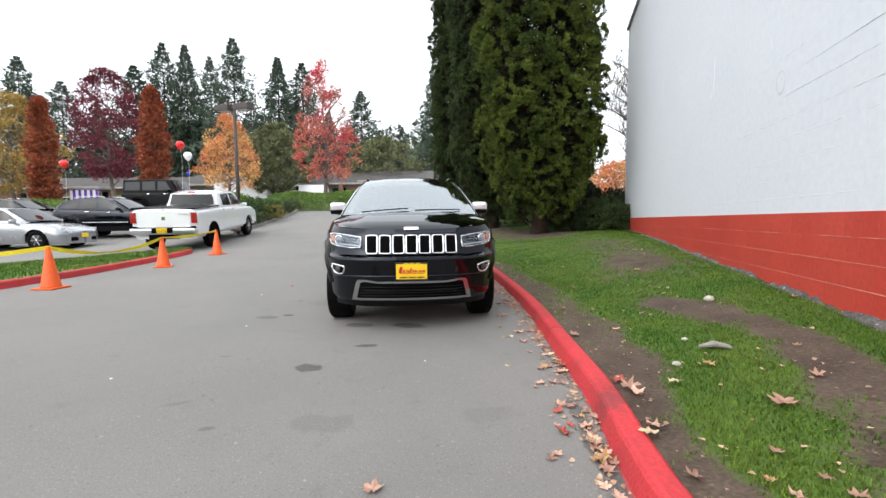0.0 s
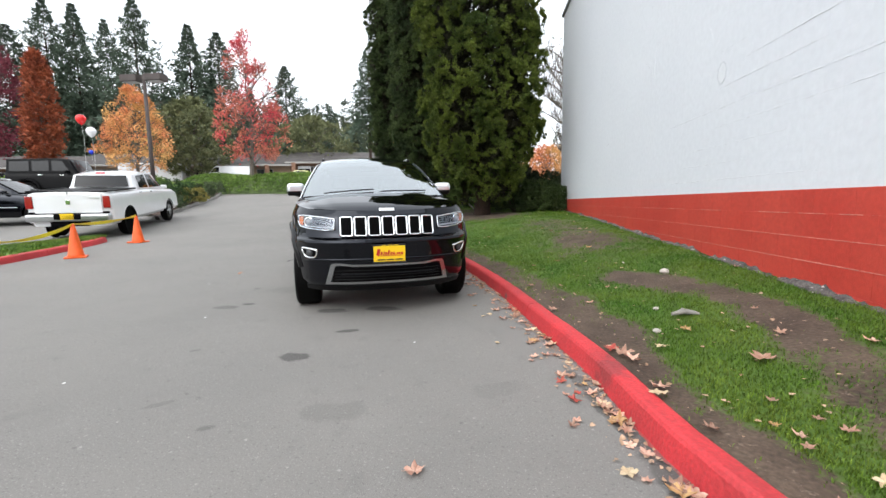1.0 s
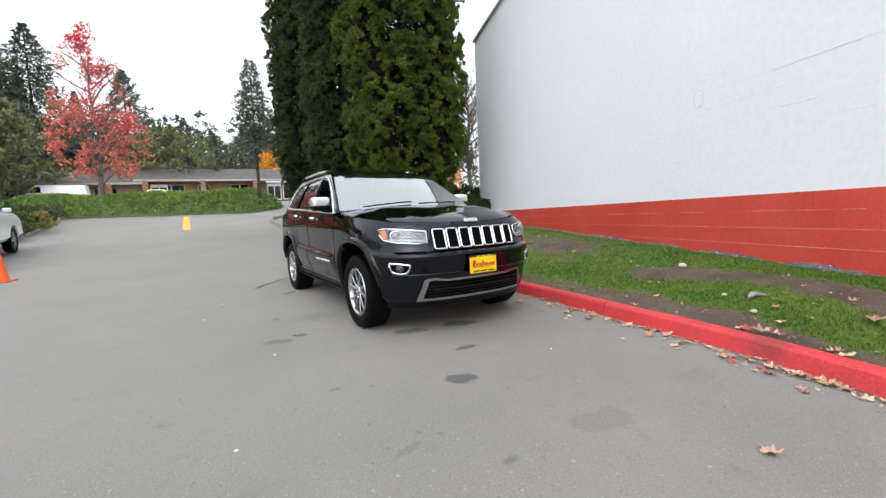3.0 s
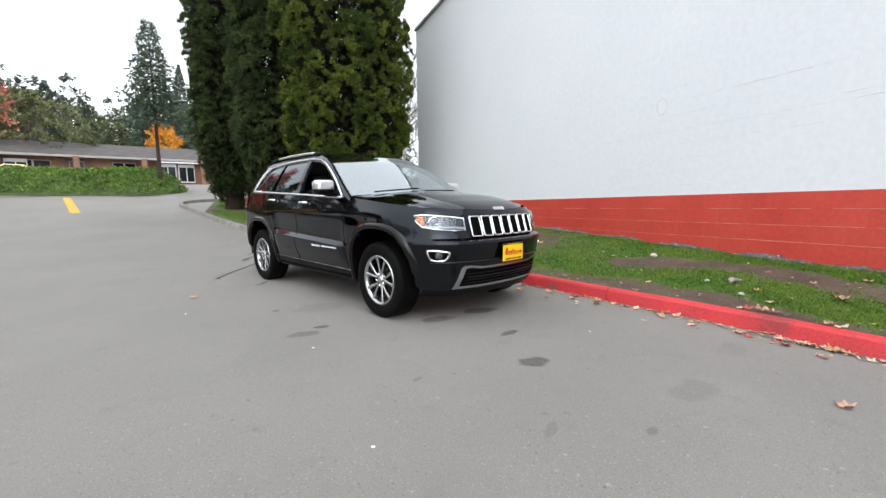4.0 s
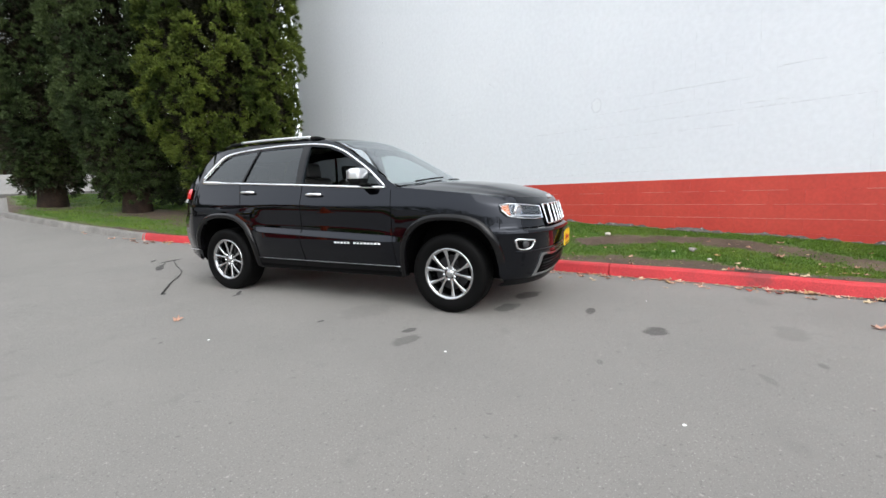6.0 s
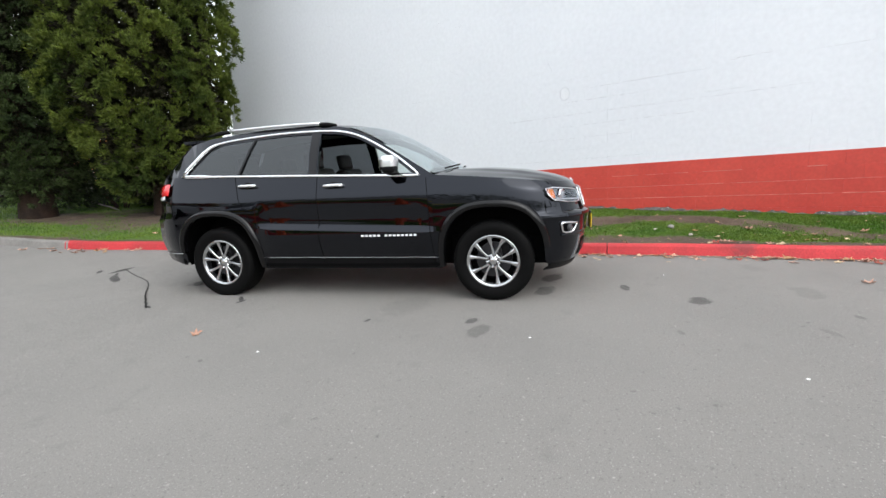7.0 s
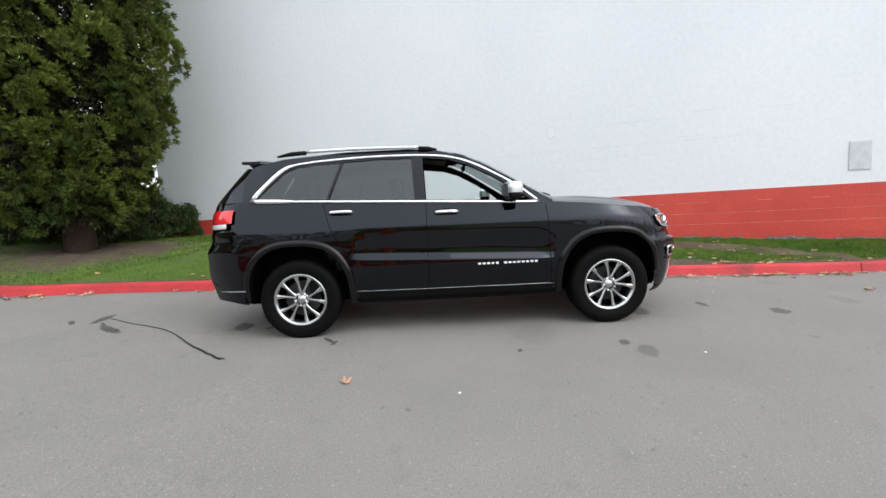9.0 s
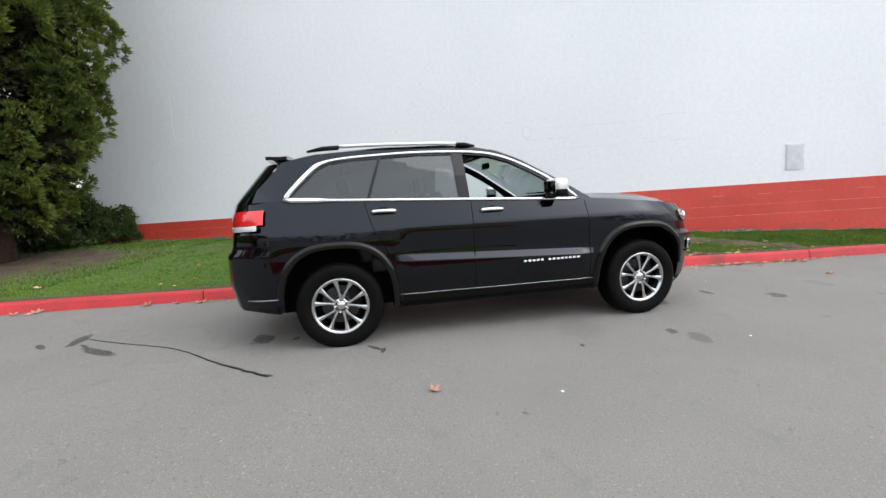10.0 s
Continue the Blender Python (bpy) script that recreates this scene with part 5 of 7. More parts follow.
for q in ([(a * -1, b) for a, b in LEG],
          [(-0.37, 0.532), (0.37, 0.532), (0.37, 0.513), (-0.37, 0.513)], [(-0.57, 0.358), (0.57, 0.358), (0.58, 0.334), (-0.58, 0.334)]):
    join(bm, panel_on_nose(q, 0.0075, 0.006, 0.05))
part("lower_trim", bm, plain("brushed_trim", (0.40, 0.41, 0.42), 0.22, 1.0), suv, "satin chrome frame round the lower intake")
part("bumper_step", tube([nose(y, 0.585, 0.0) for y in np.linspace(-0.80, 0.80, 31)], 0.012, 6), PAINT, suv, smooth=True)
part("chin", panel_on_nose([(-0.80, 0.262), (0.80, 0.262), (0.80, 0.318), (-0.80, 0.318)], 0.004, 0.01), CLAD, suv)

plate = part("plate", box(0.010, 0.305, 0.150, 2.384, -0.005, 0.640, 0.004), YELLOW, suv, "yellow dealer plate with plain bars")
part("plate_frame", box(0.012, 0.325, 0.020, 2.380, -0.005, 0.722, 0.003), INK, plate)
part("plate_frame", box(0.012, 0.325, 0.014, 2.380, -0.005, 0.559, 0.003), INK, plate)
# the script on it, as plain slanted bars
for k, (y, wd, h) in enumerate(((-0.112, 0.030, 0.062), (-0.082, 0.018, 0.030), (-0.058, 0.010, 0.034), (-0.038, 0.018, 0.028), (-0.014, 0.018, 0.046), (0.012, 0.018, 0.028), (0.036, 0.018, 0.026), (0.054, 0.006, 0.010), (0.070, 0.014, 0.024), (0.090, 0.016, 0.024), (0.114, 0.022, 0.024))):
    part("lettering", box(0.002, wd, h, 0, 0, 0, 0.0006, seg=1), PLATE_RED, plate, "dark red bar", at=Matrix.Translation((2.3905, y, 0.632 + h * 0.4)) @ Matrix.Rotation(radians(-14), 4, "X"))
part("lettering", box(0.002, 0.235, 0.006, 2.3905, 0.0, 0.622, 0.0006), PLATE_RED, plate)
for y, wd in ((-0.085, 0.075), (0.0, 0.07), (0.085, 0.07)):
    part("lettering", box(0.002, wd, 0.012, 2.3905, y, 0.583, 0.0006), INK, plate, "black bar")
for y in (-0.06, 0.0, 0.06):
    part("lettering", box(0.002, 0.045, 0.007, 2.3875, y, 0.722, 0.0006), YELLOW, plate, "yellow bar")

# flank: wheel arch mouldings, handles, shut lines, sill strip, side lettering, mirrors, tail lamps
for s in (-1, 1):
    for xa in (AXLE, -AXLE):
        rows = []
        for k in range(37):
            a = radians((12 if xa > 0 else -6) + 174 * k / 36)
            row = []
            for r, o in ((-0.006, -0.04), (-0.005, 0.016), (0.004, 0.024), (0.026, 0.026), (0.040, 0.022), (0.052, 0.010), (0.058, -0.004)):
                dx, dz = arch_at(a, r)
                x, z = xa + dx, max(HUB_Z + dz, 0.31)
                p = flank(x, z, s, o)
                row.append(p)
            rows.append(row)
        part("wheel_arch", soften(sheet(rows, flip=s > 0), 70), FLARE, suv)
        rows = []
        for k in range(37):
            a = radians(-4 + 188 * k / 36)
            dx, dz = arch_at(a, -0.002)
            x, z = xa + dx, HUB_Z + dz
            w = max(half_width(x, max(z, 0.32)) - 0.012, 0.60)
            rows.append([Vector((x, s * w, z)), Vector((x, s * 0.58, z)), Vector((xa + 0.02 * math.cos(a), s * 0.575, HUB_Z + 0.02 * math.sin(a)))])
        part("arch_liner", sheet(rows), BLACKHOLE, suv)
    for x, z in ((-0.065, 1.130), (-1.035, 1.168)):
        h = part("door_handle", tube([flank(x + d, z + 0.004 * math.cos(d * 20), s, o) for d, o in ((-0.105, 0.004), (-0.09, 0.026), (-0.05, 0.034), (0.05, 0.034), (0.09, 0.026), (0.105, 0.004))], 0.016, 8), CHROME, suv, "chrome door handle", smooth=True)
        part("handle_recess", turned([(0.0, 0), (0.045, 0.001), (0.05, -0.004)], 20, m=Matrix.Translation(flank(x, z, s, 0.001)) @ Matrix.Diagonal((1.2, 1, 0.7, 1)) @ Matrix.Rotation(radians(90 * -s), 4, "X")), GLOSSBLACK, suv)
    for xs_, z0, z1 in (([0.905, 0.895, 0.88, 0.88, 0.86], 0.36, 1.16), ([-0.25] * 5, 0.36, 1.235), ([-0.945, -0.95, -1.02, -1.14, -1.20], 0.36, 1.26)):
        pts = []
        for k in range(22):
            z = z0 + (z1 - z0) * k / 21
            x = float(np.interp(k / 21, np.linspace(0, 1, 5), xs_))
            if abs(x + AXLE) < ARCH + 0.07 and z < HUB_Z + math.sqrt((ARCH + 0.07) ** 2 - (x + AXLE) ** 2):
                continue
            pts.append(flank(x, z, s, 0.0005))
        part("shut_line", tube(pts, 0.0032, 5), BLACKHOLE, suv)
    part("shut_line", tube([flank(x, 0.928, s, 0.0005) for x in np.linspace(-1.93, -2.2, 8)], 0.003, 5), BLACKHOLE, suv)
    part("shut_line", tube([flank(x, z, s, 0.0005) for x, z in ((1.925, 0.90), (1.93, 0.86), (1.935, 0.80), (1.93, 0.72), (1.915, 0.62))], 0.003, 5), BLACKHOLE, suv)
    part("sill_strip", tube([flank(x, 0.418 - 0.006 * x, s, 0.002) for x in np.linspace(-0.94, 0.94, 25)], 0.0024, 6), DULL, suv, "thin bright sill strip", smooth=True)
    part("bumper_strip", tube([flank(x, 0.475, s, 0.001) for x in np.linspace(-1.96, -2.22, 8)], 0.004, 6), DULL, suv, smooth=True)
    at = 0.14
    for word in ((0.029,) * 8, (0.029,) * 5):
        for wl_ in word:
            x = at + wl_ / 2
            if s < 0:
                bm = box(wl_ - 0.002, 0.004, 0.018, 0, 0, 0, 0.001)
                part("lettering", bm, WHITE_PLASTIC, suv, at=Matrix.Translation(flank(0.90 - x, 0.640, s, 0.002)))
            at += wl_ + 0.012
        at += 0.035
    # mirror
    mx = 0.545
    base = flank(mx, 1.235, s)
    mir = part("mirror", box(0.12, 0.205, 0.09, 0, 0, 0, 0.036, seg=4), CLAD, suv, "door mirror with a chrome cap", smooth=True, at=Matrix.Translation((mx, s * 0.985, 1.262)) @ Matrix.Rotation(radians(-8 * s), 4, "Z"))
    bm = box(0.138, 0.215, 0.135, 0, 0, 0.048, 0.05, seg=5)
    bmesh.ops.delete(bm, geom=[v for v in bm.verts if v.co.z < 0.005], context="VERTS")
    part("cap", bm, SATIN, mir, "chrome cap", smooth=True)
    part("mirror_glass", box(0.004, 0.185, 0.105, -0.075, 0, 0.04, 0.0015), plain("mirror_silver", (0.9, 0.9, 0.9), 0.02, 1.0), mir)
    part("arm", tube([Vector((0.02, -s * 0.18, -0.055)), Vector((0.01, -s * 0.10, -0.045)), Vector((0, 0, -0.02))], 0.032, 8), CLAD, mir, smooth=True)
    # tail lamp round the corner
    def rear_pt(a, z, out=0.0, s=s):
        th = radians(a)
        c_, s_ = math.cos(th) ** (2 / NR), math.sin(th) ** (2 / NR)
        p = Vector((lerp(XR, z) + AR - AR * c_, s * lerp(WZ, z) * s_, z))
        return p + Vector((-math.cos(th), s * math.sin(th), 0)) * out
    def lamp_rows(z0, z1, a0=22, a1=79, out=0.010):
        return [[rear_pt(a0 + (a1 - a0) * i / 16, z0 + (z1 - z0) * j / 4 + 0.012 * (i / 16), out * (0.2 if i in (0, 16) or j in (0, 4) else 1)) for j in range(5)] for i in range(17)]
    tl_ = part("tail_lamp", soften(sheet(lamp_rows(1.098, 1.218), flip=s < 0), 60), RED_LENS, suv, "red tail lamp with a clear lower band")
    part("clear_band", soften(sheet(lamp_rows(1.050, 1.094, 28, 74), flip=s < 0), 60), WHITE_LENS, tl_)
    # roof rail: silver bar on black feet
    rail = part("roof_rail", tube([Vector((x, s * (0.640 - 0.006 * abs(x + 0.8)), 1.772 - 0.004 - 0.05 * ((x + 0.85) / 1.0) ** 2 * 0.55)) for x in np.linspace(-1.38, -0.30, 20)], 0.016, 8), SATIN, suv, "silver roof rail", smooth=True)
    for xa, xb in ((-1.38, -1.66), (-0.30, -0.12)):
        part("rail_foot", tube([Vector((xa, s * 0.637, 1.750)), Vector(((xa + xb) / 2, s * 0.637, 1.744)), Vector((xb, s * 0.630, 1.722 if xb < -1 else 1.732))], 0.021, 8, radii=[0.021, 0.022, 0.010]), CLAD, rail, smooth=True)

# under the body
part("underbody", box(4.1, 1.20, 0.30, -0.02, 0, 0.43, 0.03), BLACKHOLE, suv)
for s in (-1, 1):
    part("bumper_return", box(0.02, 0.34, 0.26, -1.968, s * 0.73, 0.49), BLACKHOLE, suv)
part("floor_pan", box(1.9, 1.80, 0.20, 0.0, 0, 0.42, 0.02), BLACKHOLE, suv)
part("engine_block", box(1.0, 1.15, 0.45, 1.45, 0, 0.75), BLACKHOLE, suv)


def wheel(name, x, s, suv_):
    """Tyre, ten-spoke rim, disc and nuts; its outer face looks along s * y."""
    hub = new(name)
    hub.parent = suv_
    hub.matrix_basis = Matrix.Translation((x, s * 0.812, HUB_Z)) @ Matrix.Rotation(radians(-90 * s), 4, "X") @ Matrix.Rotation(radians(9), 4, "Z")
    tyre = [(0.236, -0.115), (0.30, -0.132), (0.345, -0.128), (0.364, -0.112), (0.371, -0.085), (0.3725, -0.04), (0.3725, 0.04), (0.371, 0.085), (0.364, 0.112), (0.345, 0.128), (0.30, 0.132), (0.262, 0.120), (0.243, 0.112), (0.236, 0.105)]
    part("tyre", turned(tyre, 56, closed=True), RUBBER, hub, "black road tyre", smooth=True)
    bm = bmesh.new()
    for k in range(60):
        a = 2 * math.pi * k / 60
        for zz in (-0.085, -0.045, 0.045, 0.085):
            box(0.006, 0.022, 0.030, 0, 0, 0, bm=bm, m=Matrix.Rotation(a + zz * 0.3, 4, "Z") @ Matrix.Translation((0.3698, 0, zz)))
    part("tread", bm, RUBBER, hub)["kind"] = "stuff"
    bm = turned([(0.246, 0.112), (0.244, 0.120), (0.236, 0.121), (0.222, 0.113), (0.214, 0.098), (0.212, 0.02), (0.212, -0.10), (0.236, -0.112)], 56)
    bmesh.ops.delete(bm, geom=[f for f in bm.faces if len(f.verts) > 4], context="FACES")
    part("rim", bm, ALLOY, hub, "bright machined alloy rim", smooth=True)
    for k in range(5):
        for d in (-1, 1):
            a = 2 * math.pi * k / 5
            rows = []
            for i in range(7):
                u = i / 6
                r = 0.050 + 0.174 * u
                ang = a + d * (0.25 - 0.10 * (1 - u) ** 2 + 0.05 * u)
                w = 0.0125 - 0.002 * math.sin(math.pi * u) + 0.010 * u ** 4
                c = Vector((r * math.cos(ang), r * math.sin(ang), 0.092 + 0.016 * u))
                tdir = Vector((-math.sin(ang), math.cos(ang), 0))
                rows.append([c - tdir * w + Vector((0, 0, -0.035)), c - tdir * w, c - tdir * w * 0.6 + Vector((0, 0, 0.005)), c + tdir * w * 0.6 + Vector((0, 0, 0.005)), c + tdir * w, c + tdir * w + Vector((0, 0, -0.035))])
            part("spoke", soften(sheet(rows), 40), ALLOY, hub)
    part("hub_cap", turned([(0.070, 0.04), (0.070, 0.078), (0.062, 0.086), (0.040, 0.090), (0.034, 0.102), (0.030, 0.105), (0.0, 0.107)], 30), ALLOY, hub, smooth=True)
    for k in range(5):
        a = 2 * math.pi * (k + 0.5) / 5
        part("wheel_nut", turned([(0.012, 0.075), (0.012, 0.100), (0.007, 0.106), (0, 0.107)], 6, m=Matrix.Translation((0.0585 * math.cos(a), 0.0585 * math.sin(a), 0))), CHROME, hub)
    part("brake_disc", turned([(0.165, 0.0), (0.165, 0.02), (0.08, 0.022), (0.08, 0.05), (0.0, 0.052)], 40), plain("disc_steel", (0.05, 0.05, 0.053), 0.45, 1.0), hub, smooth=False)
    part("caliper", box(0.09, 0.17, 0.07, 0.13, 0.06, 0.02, 0.015), CLAD, hub)
    part("wheel_back", turned([(0.214, -0.06), (0.0, -0.055)], 32), BLACKHOLE, hub)
    return hub


for xa in (AXLE, -AXLE):
    for s in (-1, 1):
        wheel("wheel", xa, s, suv)

# inside: dash, wheel, seats
dash_rows = [[Vector((0.86 - 0.42 * u + 0.08 * (1 - (j / 8) ** 2), j / 8 * 0.80, 1.165 - 0.03 * math.sin(u * 2.2) - (0.16 * max(0, u - 0.8) / 0.2))) for j in range(-8, 9)] for u in np.linspace(0, 1, 8)]
part("dashboard", soften(sheet(dash_rows, thick=0.03), 60), LEATHER, suv)
part("dash_front", box(0.16, 1.56, 0.40, 0.45, 0, 0.90, 0.05), LEATHER, suv)
part("steering_wheel", tube([Vector((0.30 + 0.075 * math.sin(a), 0.38 + 0.185 * math.cos(a), 1.02 + 0.17 * math.sin(a))) for a in np.linspace(0, 2 * math.pi, 29)[:-1]], 0.016, 8, closed=True), LEATHER, suv, smooth=True)
part("steering_hub", box(0.06, 0.17, 0.10, 0.31, 0.38, 1.01, 0.02), LEATHER, suv)
for x, y in ((-0.20, 0.38), (-0.20, -0.38), (-1.02, 0.40), (-1.02, -0.40)):
    seat = new("seat")
    seat.parent = suv
    seat.matrix_basis = Matrix.Translation((x, y, 0.55))
    part("cushion", box(0.52, 0.52, 0.17, 0.10, 0, 0.12, 0.06, seg=3), LEATHER, seat, smooth=True)
    part("backrest", box(0.16, 0.50, 0.64, -0.22, 0, 0.44, 0.06, seg=3, m=Matrix.Translation((-0.24, 0, 0.45)) @ Matrix.Rotation(radians(-16), 4, "Y")), LEATHER, seat, smooth=True)
    part("headrest", box(0.10, 0.26, 0.18, 0, 0, 0, 0.04, seg=3, m=Matrix.Translation((-0.36, 0, 0.85)) @ Matrix.Rotation(radians(-10), 4, "Y")), LEATHER, seat, smooth=True)
    for d in (-0.05, 0.05):
        part("headrest_post", tube([(-0.345, d, 0.70), (-0.36, d, 0.80)], 0.007, 6), SATIN, seat)
part("rear_view_mirror", box(0.03, 0.24, 0.065, 0.18, 0, 1.585, 0.02), BLACKHOLE, suv)
part("headlining", soften(sheet([[Vector((x, t * 0.62, lerp(REDGE, x) - 0.005)) for t in np.linspace(-1, 1, 7)] for x in np.linspace(0.0, -1.95, 16)], thick=0.01), 60), mat("headlining_cloth", (0.30, 0.29, 0.27), rough=0.9, vary=0.1), suv)
part("door_lining", box(1.1, 0.05, 0.62, 0.32, -0.80, 0.88, 0.015), LEATHER, suv)
part("door_lining", box(1.1, 0.05, 0.62, 0.32, 0.80, 0.88, 0.015), LEATHER, suv)
part("door_lining", box(0.62, 0.05, 0.56, -0.62, -0.80, 0.95, 0.015), LEATHER, suv)
part("door_lining", box(0.62, 0.05, 0.56, -0.62, 0.80, 0.95, 0.015), LEATHER, suv)
part("cargo_cover", box(0.9, 1.5, 0.03, -1.75, 0, 1.20, 0.01), LEATHER, suv)

# ---- parked vehicles ----
SILVER = mat("silver_car_paint", (0.36, 0.37, 0.39), rough=0.25, vary=0.05, metal=0.6, coat=0.8)
WHITE_CAR = mat("white_car_paint", (0.78, 0.79, 0.80), rough=0.15, vary=0.03, coat=0.6)
DARKGLASS = plain("dark_glass", (0.012, 0.013, 0.014), 0.03)
DEALER = YELLOW


def road_wheel(parent, x, y, s, r, rim=0.62, width=0.22):
    w = new("wheel")
    w.parent = parent
    w.matrix_basis = Matrix.Translation((x, y, r)) @ Matrix.Rotation(radians(-90 * s), 4, "X")
    h = width / 2
    part("tyre", turned([(r * rim, -h * 0.9), (r * 0.94, -h), (r, -h * 0.7), (r, h * 0.7), (r * 0.94, h), (r * rim, h * 0.9)], 28, closed=True), RUBBER, w, smooth=True)
    part("rim", turned([(r * rim, h * 0.85), (r * rim * 0.9, h * 0.8), (r * rim * 0.85, h * 0.3), (0, h * 0.2)], 28), plain("rim_dark", (0.05, 0.05, 0.05), 0.5), w, smooth=True)
    for k in range(6):
        a = 2 * math.pi * k / 6
        part("spoke", box(r * rim * 0.95, r * 0.10, 0.03, 0, 0, 0, 0.006, seg=1, m=Matrix.Rotation(a, 4, "Z") @ Matrix.Translation((r * rim * 0.48, 0, h * 0.8))), ALLOY, w)
    part("hub_cap", turned([(r * 0.16, h * 0.6), (r * 0.15, h * 0.95), (0, h)], 16), ALLOY, w, smooth=True)


def parked_car(name, x, y, turn, label, paint, length, width, top, roof, sides, axles, r=0.33, belt=None, screens=(), low=0.2, nose_n=3.0, corner=0.45, plates=(), lamps=(), group="cars in the lot", lift=0.0, slope=0.0, lean=0.21):
    """A parked car: lower body under the line top, cabin under the line roof, panes from sides; lines are (x, z) pairs."""
    car = thing(name, pose(x, y, ground_z(y) + lift, 0, -slope, turn), label, "car", group)
    L2, W2 = length / 2, width / 2

    def plan(px):
        d = max(0, abs(px) - (L2 - corner)) / corner
        return W2 * max(0.0, 1 - min(d, 1) ** nose_n) ** (1 / nose_n)

    def lower(px, q):
        z = lerp(top, px)
        w = max(plan(px), 0.02)
        prof = [(0.90, low), (0.97, low + 0.14), (1.0, 0.52), (0.995, z - 0.22), (0.975, z - 0.08), (0.93, z - 0.015), (0.78, z + 0.012), (0.4, z + 0.03), (0.0, z + 0.035)]
        return Vector((px, w * prof[q][0], max(prof[q][1], low)))
    stations = [-L2 + length * (0.5 - 0.5 * math.cos(math.pi * k / 48)) for k in range(49)]
    for a in axles:
        stations += [a + (r + 0.06) * math.cos(math.pi * k / 10) for k in range(11)]
    stations = sorted(stations)
    rows = []
    for px in stations:
        row = []
        for s in (-1, 1):
            half = []
            for q in range(9):
                p = lower(px, q)
                for a in axles:
                    d = abs(px - a)
                    if d < r + 0.06:
                        p.z = max(p.z, r + math.sqrt(max((r + 0.06) ** 2 - d * d, 0))) if q < 4 else p.z
                half.append(Vector((p.x, s * p.y, p.z)))
            row += half if s < 0 else half[::-1][1:]
        rows.append(row)
    part("body", soften(sheet(rows, flip=True), 55), paint, car)
    part("underbody", box(length * 0.86, width * 0.74, 0.25, 0, 0, low + 0.18), BLACKHOLE, car)
    x0, x1 = roof[0][0], roof[-1][0]

    def cab(px, u):
        zb, zr = lerp(top, px) - 0.01, lerp(roof, px)
        w = plan(px)
        f = u
        return Vector((px, w * (0.93 - lean * f ** 1.2), zb + (zr - zb) * f))
    st = [x0 + (x1 - x0) * k / 30 for k in range(31)]
    rows = []
    for px in st:
        side_pts = [cab(px, u) for u in (0, 0.3, 0.6, 0.85, 0.96)]
        w = side_pts[-1].y
        zr = lerp(roof, px)
        over = [Vector((px, w * 0.88, zr)), Vector((px, w * 0.5, zr + 0.018)), Vector((px, 0, zr + 0.025))]
        half = side_pts + over
        rows.append([Vector((p.x, -p.y, p.z)) for p in half] + [p for p in half[::-1][1:]])
    part("cabin", soften(sheet(rows, flip=True), 45), paint, car)
    for poly in sides:
        for s in (-1, 1):
            def on(px, pz, s=s):
                zb, zr = lerp(top, px) - 0.01, lerp(roof, px)
                p = cab(px, min(max((pz - zb) / max(zr - zb, 0.05), 0), 1))
                return Vector((px, s * (p.y + 0.006), pz))
            part("side_window", pane(poly, on, s > 0, 0.08), DARKGLASS, car)
    for (xa, za), (xb, zb_), w0, w1 in screens:
        rows = [[Vector((xa + (xb - xa) * i / 4 + (0.05 if xa > 0 else -0.05) * (1 - (j / 6) ** 2), j / 6 * (w0 + (w1 - w0) * i / 4), za + (zb_ - za) * i / 4 + 0.02)) for j in range(-6, 7)] for i in range(5)]
        part("windscreen" if xa > 0 else "rear_window", soften(sheet(rows), 60), DARKGLASS, car)
    for a in axles:
        for s in (-1, 1):
            road_wheel(car, a, s * (W2 - 0.13), s, r)
    for s in (-1, 1):
        mx = x1 - 0.35
        part("mirror", box(0.12, 0.20, 0.13, mx, s * (W2 + 0.04), lerp(top, mx) + 0.06, 0.04), paint, car, smooth=True)
        for px, pz in ((0.15, -0.10), (-0.75, -0.10)):
            part("door_handle", box(0.18, 0.03, 0.03, px, s * (W2 * 0.985), lerp(top, px) + pz, 0.01), CHROME, car)
    for end, z in plates:
        part("plate", box(0.02, 0.30, 0.15, end * (L2 + 0.006), 0, z, 0.004), DEALER, car, "yellow dealer plate")
    for px, py, pz, sx, sy, sz, m_ in lamps:
        for s in (-1, 1):
            part("lamp", box(sx, sy, sz, px, s * py, pz, 0.02), m_, car)
    return car


silver = parked_car("sedan", -18.75, 11.0, 17, "silver compact sedan parked beyond the grass island", SILVER, 4.67, 1.83,
           [(-2.34, 0.95), (-1.7, 1.04), (-1.2, 0.98), (0.9, 0.93), (1.6, 0.86), (2.1, 0.74), (2.34, 0.60)], [(-1.75, 1.04), (-1.0, 1.38), (-0.3, 1.47), (0.2, 1.43), (1.05, 0.97)],
           [[(-0.95, 1.03), (-0.85, 1.32), (-0.15, 1.40), (-0.1, 1.02)], [(-0.02, 1.02), (-0.07, 1.40), (0.2, 1.37), (0.72, 1.02)]], (1.38, -1.32),
           screens=(((1.0, 1.0), (0.22, 1.42), 0.72, 0.58), ((-1.6, 1.07), (-1.0, 1.38), 0.66, 0.56)), plates=((1, 0.48),), lamps=((2.02, 0.66, 0.70, 0.30, 0.26, 0.10, WHITE_LENS),))
part("lower_grille", box(0.06, 1.1, 0.14, 2.30, 0, 0.36, 0.02), BLACKHOLE, silver)
part("upper_grille", box(0.06, 0.9, 0.07, 2.27, 0, 0.60, 0.02), BLACKHOLE, silver)
